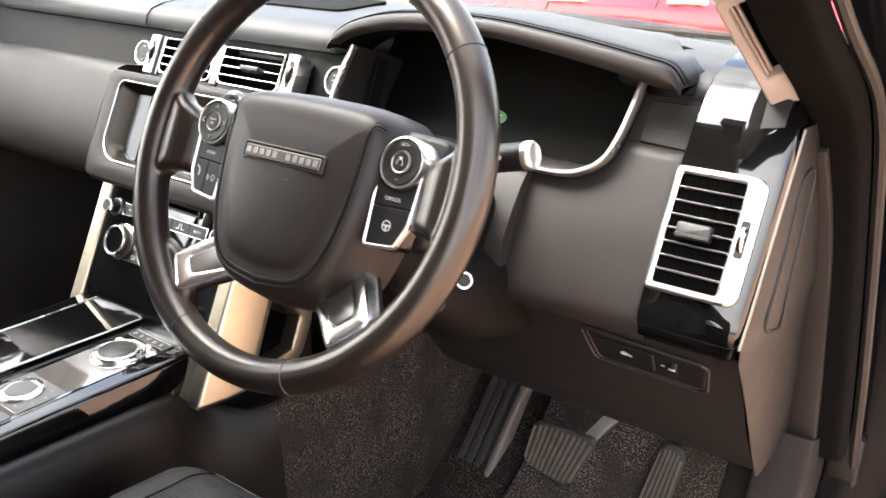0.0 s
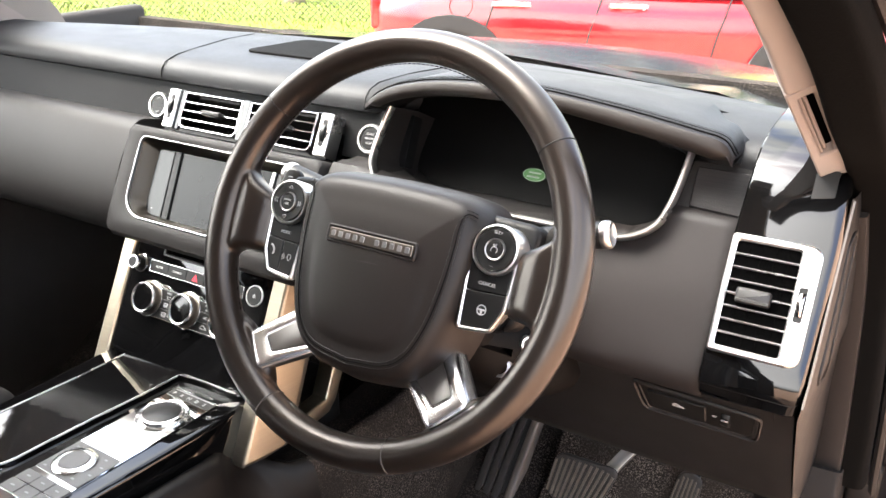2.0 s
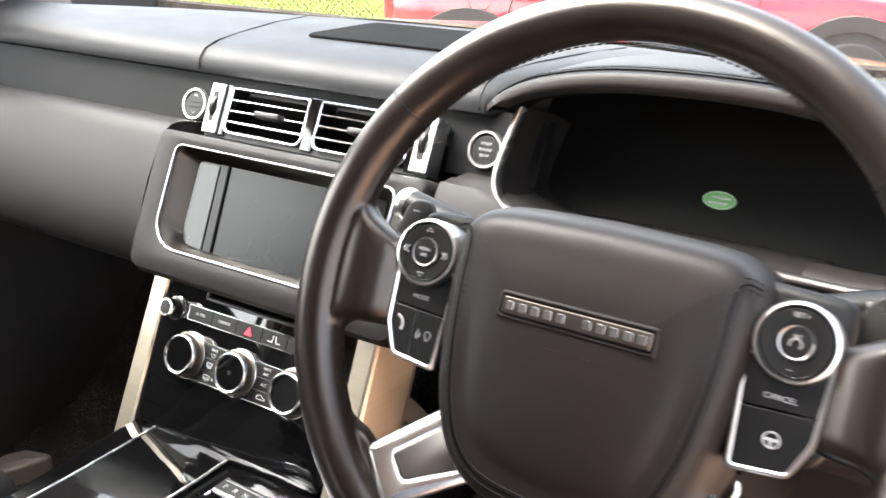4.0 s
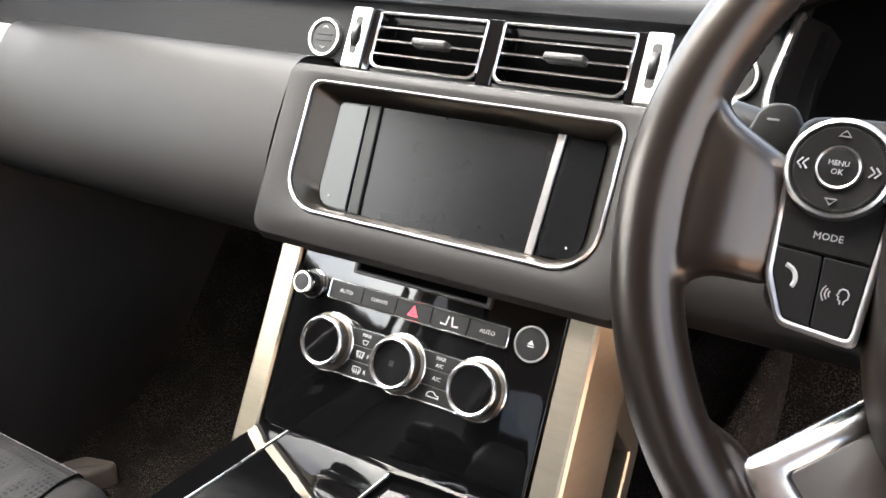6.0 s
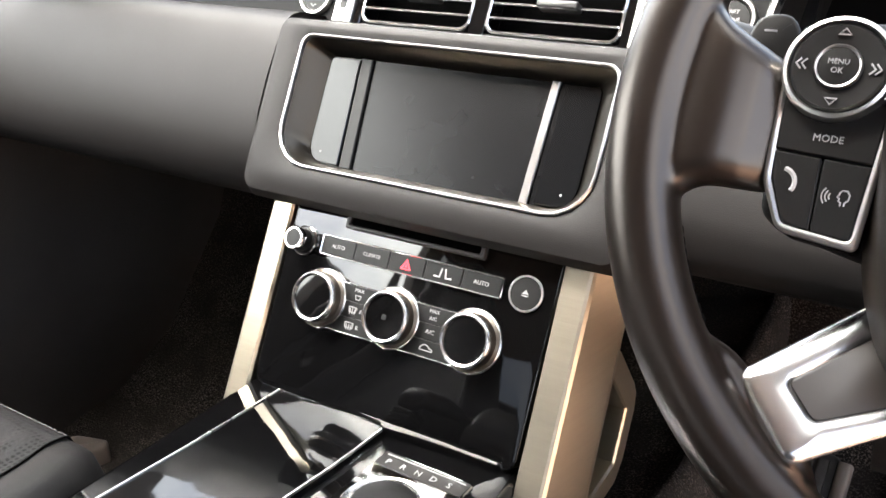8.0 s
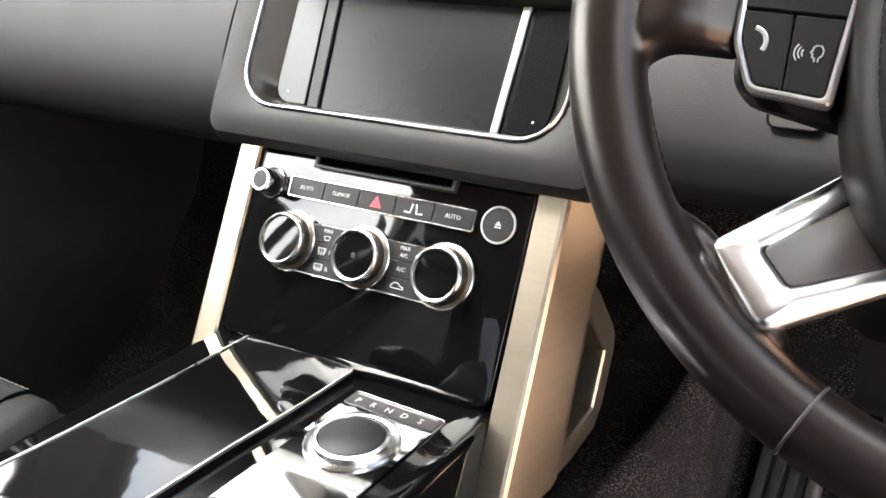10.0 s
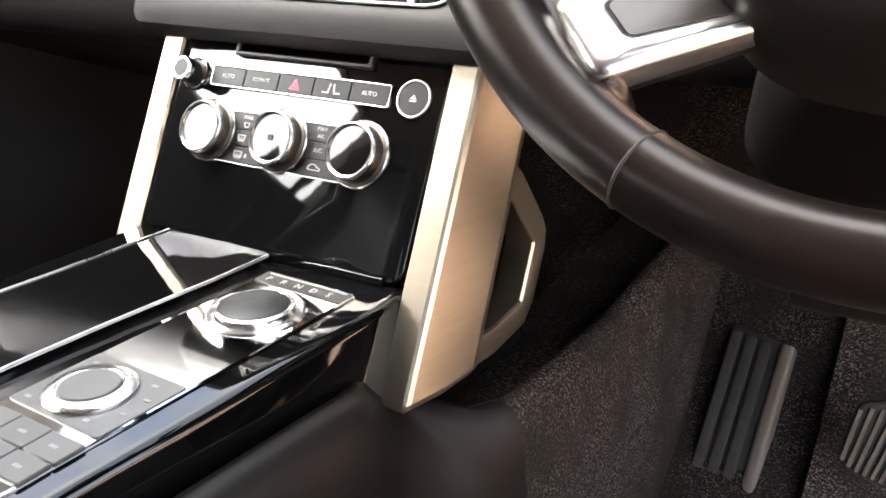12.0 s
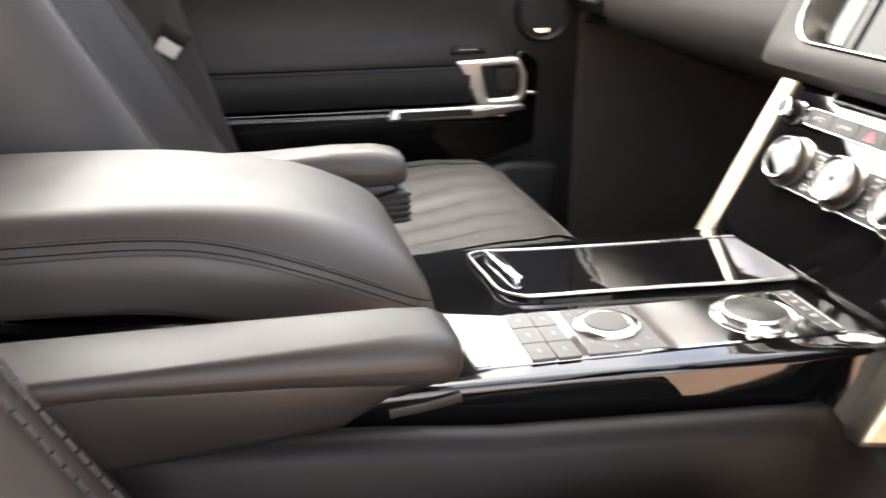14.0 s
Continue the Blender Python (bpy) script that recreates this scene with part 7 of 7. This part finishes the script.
def outside():
    rng = random.Random(4)
    g = Geo()
    n, span = 24, 400.0
    g.loft([[(-span + 2 * span * i / n, -span + 2 * span * j / n, GROUND_Z) for i in range(n + 1)] for j in range(n + 1)], closed=False)
    setting("ground", g, YARD, "warm grey gravelled yard", "ground")
    g = Geo()
    edge = [Vector((-30.0, -8.0)), Vector((-11.6, 5.2)), Vector((-3.2, 9.4)), Vector((30.0, 26.0))]
    far = [Vector((-60.0, 10.0)), Vector((-30.0, 40.0)), Vector((-10.0, 60.0)), Vector((30.0, 70.0))]
    g.loft([[(p.x, p.y, GROUND_Z + 0.012) for p in edge], [(p.x, p.y, GROUND_Z + 0.03) for p in far]], closed=False)
    setting("meadow", g, GRASS, "rough sunlit meadow grass", "ground")
    g = Geo()
    for _ in range(15000):
        x, y = rng.uniform(-12.5, -3.5), rng.uniform(5.5, 12.5)
        h, w, a = rng.uniform(0.03, 0.08), rng.uniform(0.004, 0.010), rng.uniform(0, math.tau)
        dx, dy = w * math.cos(a), w * math.sin(a)
        lx, ly = rng.uniform(-0.08, 0.08), rng.uniform(-0.08, 0.08)
        b = len(g.v)
        g.v += [(x - dx, y - dy, GROUND_Z - 0.01), (x + dx, y + dy, GROUND_Z - 0.01), (x + lx * 0.4 + dx * 0.7, y + ly * 0.4 + dy * 0.7, GROUND_Z + h * 0.6), (x + lx * 0.4 - dx * 0.7, y + ly * 0.4 - dy * 0.7, GROUND_Z + h * 0.6), (x + lx, y + ly, GROUND_Z + h)]
        g.f += [(b, b + 1, b + 2, b + 3), (b + 3, b + 2, b + 4)]
    ob = part("grass", g, BLADE)
    tagged(ob, "tufts of long yellow-green grass", "grass", "", "stuff")
    # wire mesh fence
    fx = [Vector((-11.5, 6.1, GROUND_Z)), Vector((-4.2, 10.6, GROUND_Z))]
    d = (fx[1] - fx[0])
    L = d.length
    d.normalize()
    fence = thing("wire_fence", fx[0], "wire mesh fence before the meadow", "fence", "", "")
    g = Geo()
    step, H = 0.085, 1.1
    k = -int(H / step)
    while k * step < L:
        for s in (1, -1):
            a0, a1 = k * step, k * step + H
            if s < 0:
                a0, a1 = a1, a0
            lo, hi = max(0.0, min(a0, a1)), min(L, max(a0, a1))
            if hi - lo > 0.05:
                t0, t1 = (lo - a0) / (a1 - a0), (hi - a0) / (a1 - a0)
                p, q = fx[0] + d * lo + Vector((0, 0, H * t0)), fx[0] + d * hi + Vector((0, 0, H * t1))
                w = Vector((0, 0, 0.0050))
                b = len(g.v)
                g.v += [tuple(p - w), tuple(q - w), tuple(q + w), tuple(p + w)]
                g.f.append((b, b + 1, b + 2, b + 3))
        k += 1
    mesh = part("mesh", g, WIRE, fence, "galvanised diamond mesh")
    mesh["kind"] = "stuff"
    for k in (0, 1):
        p = fx[0] + d * (L * k)
        part("post", Geo().tube([p, p + Vector((0, 0, 1.2))], 0.03, up=(1, 0, 0)), WIRE, fence)
    # tree trunk in the meadow
    base = Vector((-8.75, 10.35, GROUND_Z))
    tree = thing("tree", base, "bare brown tree standing in the grass", "tree")
    rows = []
    for h, r in ((-0.05, 0.20), (0.1, 0.15), (0.4, 0.125), (1.2, 0.11), (2.4, 0.085), (3.6, 0.05)):
        rows.append([(base.x + r * (1 + 0.15 * math.sin(3 * a + h)) * math.cos(a) + 0.05 * math.sin(h * 1.3), base.y + r * math.sin(a), base.z + h) for a in [j * math.tau / 12 for j in range(12)]])
    part("trunk", Geo().loft(rows, cap0=True, cap1=True), BARK, tree)
    for k in range(9):
        a, h = k * 2.4, 1.6 + 0.22 * k
        p = base + Vector((0, 0, h))
        q = p + Vector((0.9 * math.cos(a), 0.9 * math.sin(a), 0.8))
        e = q + Vector((0.5 * math.cos(a + 0.5), 0.5 * math.sin(a + 0.5), 0.7))
        part("limb", Geo().loft([[c + Vector((r * math.cos(j * math.tau / 6), r * math.sin(j * math.tau / 6), 0)) for j in range(6)] for c, r in ((p, 0.05), (q, 0.03), (e, 0.008))], cap0=True, cap1=True), BARK, tree)

    # trees at the far side of the meadow
    g = Geo()
    for k in range(26):
        az = radians(-95 + 4.2 * k)
        r = rng.uniform(46, 60)
        c = Vector((r * math.sin(az), r * math.cos(az), GROUND_Z))
        high = rng.uniform(4.5, 7.5)
        g.loft([[c + Vector((q * math.cos(j * math.tau / 6), q * math.sin(j * math.tau / 6), h)) for j in range(6)] for h, q in ((0, 0.22), (2.5, 0.15), (high * 0.8, 0.05))])
        for _ in range(420):
            t = rng.random()
            wide = 1.9 * math.sin(math.pi * (0.12 + 0.85 * t)) * rng.uniform(0.3, 1.0) ** 0.5
            a = rng.uniform(0, math.tau)
            p = c + Vector((wide * math.cos(a), wide * math.sin(a), 0.6 + (high - 0.6) * t))
            u = Vector((rng.gauss(0, 1), rng.gauss(0, 1), rng.gauss(0, 1))).normalized() * rng.uniform(0.15, 0.32)
            v = u.cross(Vector((rng.gauss(0, 1), rng.gauss(0, 1), rng.gauss(0, 1)))).normalized() * rng.uniform(0.10, 0.22)
            b = len(g.v)
            g.v += [tuple(p - u), tuple(p + v), tuple(p + u), tuple(p - v)]
            g.f.append((b, b + 1, b + 2, b + 3))
    ob = part("far_trees", g, LEAVES)
    tagged(ob, "dark leafy trees behind the meadow", "trees", "", "stuff")


def red_car():
    # side axis runs along the car, out points to the viewer
    o = Vector((-2.30, 5.20, GROUND_Z + 0.02))
    f = Vector((0.915, 0.404, 0)).normalized()
    out = Vector((f.y, -f.x, 0))
    def P(a, h, w=0.0):
        return o + f * a + out * w + Vector((0, 0, h))
    car = thing("parked_car", o + f * 1.0 - out * 0.8, "parked bright red five-door car", "car")
    # body: cross sections along its length, from tail (a = -0.98) to nose
    rows = []
    stations = ((-0.98, 0.42, 0.86, 0.55), (-0.95, 0.32, 0.95, 0.70), (-0.85, 0.26, 1.0, 0.80), (-0.5, 0.22, 1.02, 0.86), (0.3, 0.20, 1.0, 0.88), (1.2, 0.20, 0.98, 0.88), (2.0, 0.21, 0.95, 0.87), (2.6, 0.24, 0.88, 0.82), (2.95, 0.30, 0.78, 0.70), (3.05, 0.40, 0.66, 0.5))
    for a, z0, z1, w in stations:
        half = [(0.0, z0), (w * 0.85, z0), (w * 0.97, z0 + 0.06), (w * 0.985, z0 + 0.25), (w * 1.0, (z0 + z1) * 0.55), (w * 0.998, 0.83 * z1), (w * 0.978, 0.87 * z1), (w * 0.93, z1 - 0.03), (w * 0.88, z1), (0, z1 + 0.01)]
        loop = [(w_, h) for w_, h in half] + [(-w_, h) for w_, h in half[-2:0:-1]]
        rows.append([P(a, h, w_ - 0.88) for w_, h in loop])
    part("body", Geo().loft(rows, cap0=True, cap1=True), RED, car, "glossy red bodywork", 45)
    rows = []
    for a, z0, z1, w0, w1 in ((-0.90, 0.95, 1.0, 0.78, 0.74), (-0.72, 0.97, 1.40, 0.82, 0.60), (-0.4, 0.99, 1.50, 0.84, 0.62), (0.6, 0.98, 1.53, 0.85, 0.63), (1.2, 0.97, 1.48, 0.85, 0.62), (2.0, 0.94, 0.96, 0.82, 0.74)):
        rows.append([P(a, h, w - 0.88) for w, h in ((-w0, z0), (-w1, z1), (0, z1 + 0.03), (w1, z1), (w0, z0))])
    part("cabin_glass", Geo().loft(rows, closed=False), DARK_GLASS, car, "dark cabin windows")
    rows = []
    for a, z1, w1 in ((-0.80, 1.36, 0.60), (-0.4, 1.515, 0.63), (0.6, 1.545, 0.64), (1.15, 1.50, 0.63)):
        rows.append([P(a, h, w - 0.88) for w, h in ((-w1, z1 - 0.03), (-w1 * 0.9, z1 + 0.01), (0, z1 + 0.04), (w1 * 0.9, z1 + 0.01), (w1, z1 - 0.03))])
    part("roof", Geo().loft(rows, closed=False), RED, car)
    # wheel arches and wheels
    for a in (-0.34, 2.26):
        arch = Geo().tube([P(a + 0.43 * math.cos(t), 0.33 + 0.43 * math.sin(t), -0.012) for t in [radians(k) for k in range(-8, 190, 11)]], [(-0.05, -0.02), (0.05, -0.02), (0.05, 0.03), (-0.05, 0.03)], up=out)
        part("wheel_arch", arch, TYRE, car, "black plastic wheel arch")
        m = axes(P(a, 0.32, -0.20), f, (0, 0, 1), out)
        wh = part("wheel", Geo().lathe(m, [(0.20, 0.0), (0.30, 0.0), (0.32, 0.03), (0.33, 0.19), (0.30, 0.225), (0.21, 0.23)], 32), TYRE, car)
        part("rim", Geo().lathe(m, [(0.21, 0.225), (0.19, 0.215), (0.06, 0.222), (0.0, 0.225)], 24), SATIN, wh)
        part("well", Geo().lathe(m, [(0.42, 0.02), (0.42, 0.205), (0.2, 0.206)], 24), TYRE, car)
    # door gaps, handles, filler cap, tail lamp, mirror
    for a in (-0.10, 0.66, 1.56):
        part("door_gap", Geo().tube([P(a + 0.10, 0.96, -0.045), P(a + 0.07, 0.86, -0.012), P(a + 0.02, 0.7, 0.0015), P(a - 0.03, 0.45, 0.001), P(a - 0.03, 0.3, -0.012)], 0.006, up=out), TYRE, car)
    for a in (0.115, 0.95):
        h = part("door_handle", Geo().tube(curve([P(a - 0.14, 0.891, -0.025), P(a - 0.10, 0.897, 0.012), P(a + 0.08, 0.897, 0.012), P(a + 0.13, 0.891, -0.025)], 5), [(-0.010, -0.016), (0.010, -0.016), (0.010, 0.016), (-0.010, 0.016)], up=(0, 0, 1)), CHROME, car, "chrome door handle")
        part("handle_bowl", Geo().slab(axes(P(a, 0.885, -0.022), f, Vector((0, 0, 1)) - out * 0.3, out), [(0.07 * math.cos(k * math.tau / 20), 0.04 * math.sin(k * math.tau / 20)) for k in range(20)], 0.002, -0.01, 0.001), LAMP, h)
    part("filler_cap", Geo().tube([P(-0.26 + 0.085 * math.cos(k * math.tau / 24), 0.875 + 0.085 * math.sin(k * math.tau / 24), -0.028 - 0.28 * 0.085 * math.sin(k * math.tau / 24)) for k in range(24)], 0.004, closed=True, up=out), TYRE, car)
    part("tail_lamp", Geo().slab(axes(P(-0.93, 0.80, -0.20), Vector((0.5, -0.6, 0)).normalized(), (0, 0, 1), Vector((-0.6, -0.5, 0)).normalized()), rrect(-0.07, 0.07, -0.12, 0.12, 0.03), 0.05, -0.10, 0.02), LAMP, car, "red tail lamp")
    part("bumper", Geo().tube(curve([P(-1.0, 0.42, -1.3), P(-1.04, 0.42, -0.5), P(-0.98, 0.42, -0.12), P(-0.80, 0.40, -0.01)], 5), [(-0.03, -0.10), (0.03, -0.10), (0.03, 0.10), (-0.03, 0.10)]), TYRE, car, "black plastic bumper")


def bonnet():
    b = thing("bonnet", (0, 1.2, 0.70), "black car bonnet with scuttle and wipers", "bonnet")
    rows = []
    for k in range(13):
        s = k / 12
        y = 0.72 + 1.15 * s
        rows.append([(x * (0.80 - 0.06 * s), y - 0.22 * x * x, 0.818 - 0.172 * s + 0.010 * math.sin(s * math.pi) - 0.03 * x * x + 0.012 * math.exp(-((abs(x) - 0.72) / 0.1) ** 2)) for x in [-1 + 0.1 * j for j in range(21)]])
    part("panel", Geo().loft(rows, closed=False), BODY_PAINT, b, "shiny black bonnet panel", 60)
    rows = [[(x * 0.78, y - 0.22 * x * x, z) for x in [-1 + 0.1 * j for j in range(21)]] for y, z in ((0.61, 0.80), (0.63, 0.812), (0.66, 0.806), (0.70, 0.80), (0.73, 0.79))]
    part("scuttle", Geo().loft(rows, closed=False), GLARE_GREY, b, "dusty plastic scuttle, greyed for the windscreen's glare")
    for k in range(40):
        x = -0.70 + 0.036 * k
        part("scuttle_rib", Geo().tube([(x, 0.645 - 0.34 * x * x, 0.811), (x, 0.70 - 0.34 * x * x, 0.804)], 0.003), GLARE_GREY, b)
    for x0, x1 in ((0.60, 0.02), (-0.05, -0.60)):
        path = curve([(x0, 0.66 - 0.34 * x0 * x0, 0.808), ((x0 + x1) / 2, 0.655 - 0.34 * ((x0 + x1) / 2) ** 2, 0.814), (x1, 0.635 - 0.34 * x1 * x1, 0.812)], 6)
        path = [p - Vector((0, 0, 0.022 if x0 < 0 else 0.0)) for p in path]
        part("wiper", Geo().tube(path, [(-0.005, -0.006), (0.005, -0.006), (0.004, 0.006), (-0.004, 0.006)]), RUBBER, b, "black wiper blade")


outside()
red_car()
bonnet()
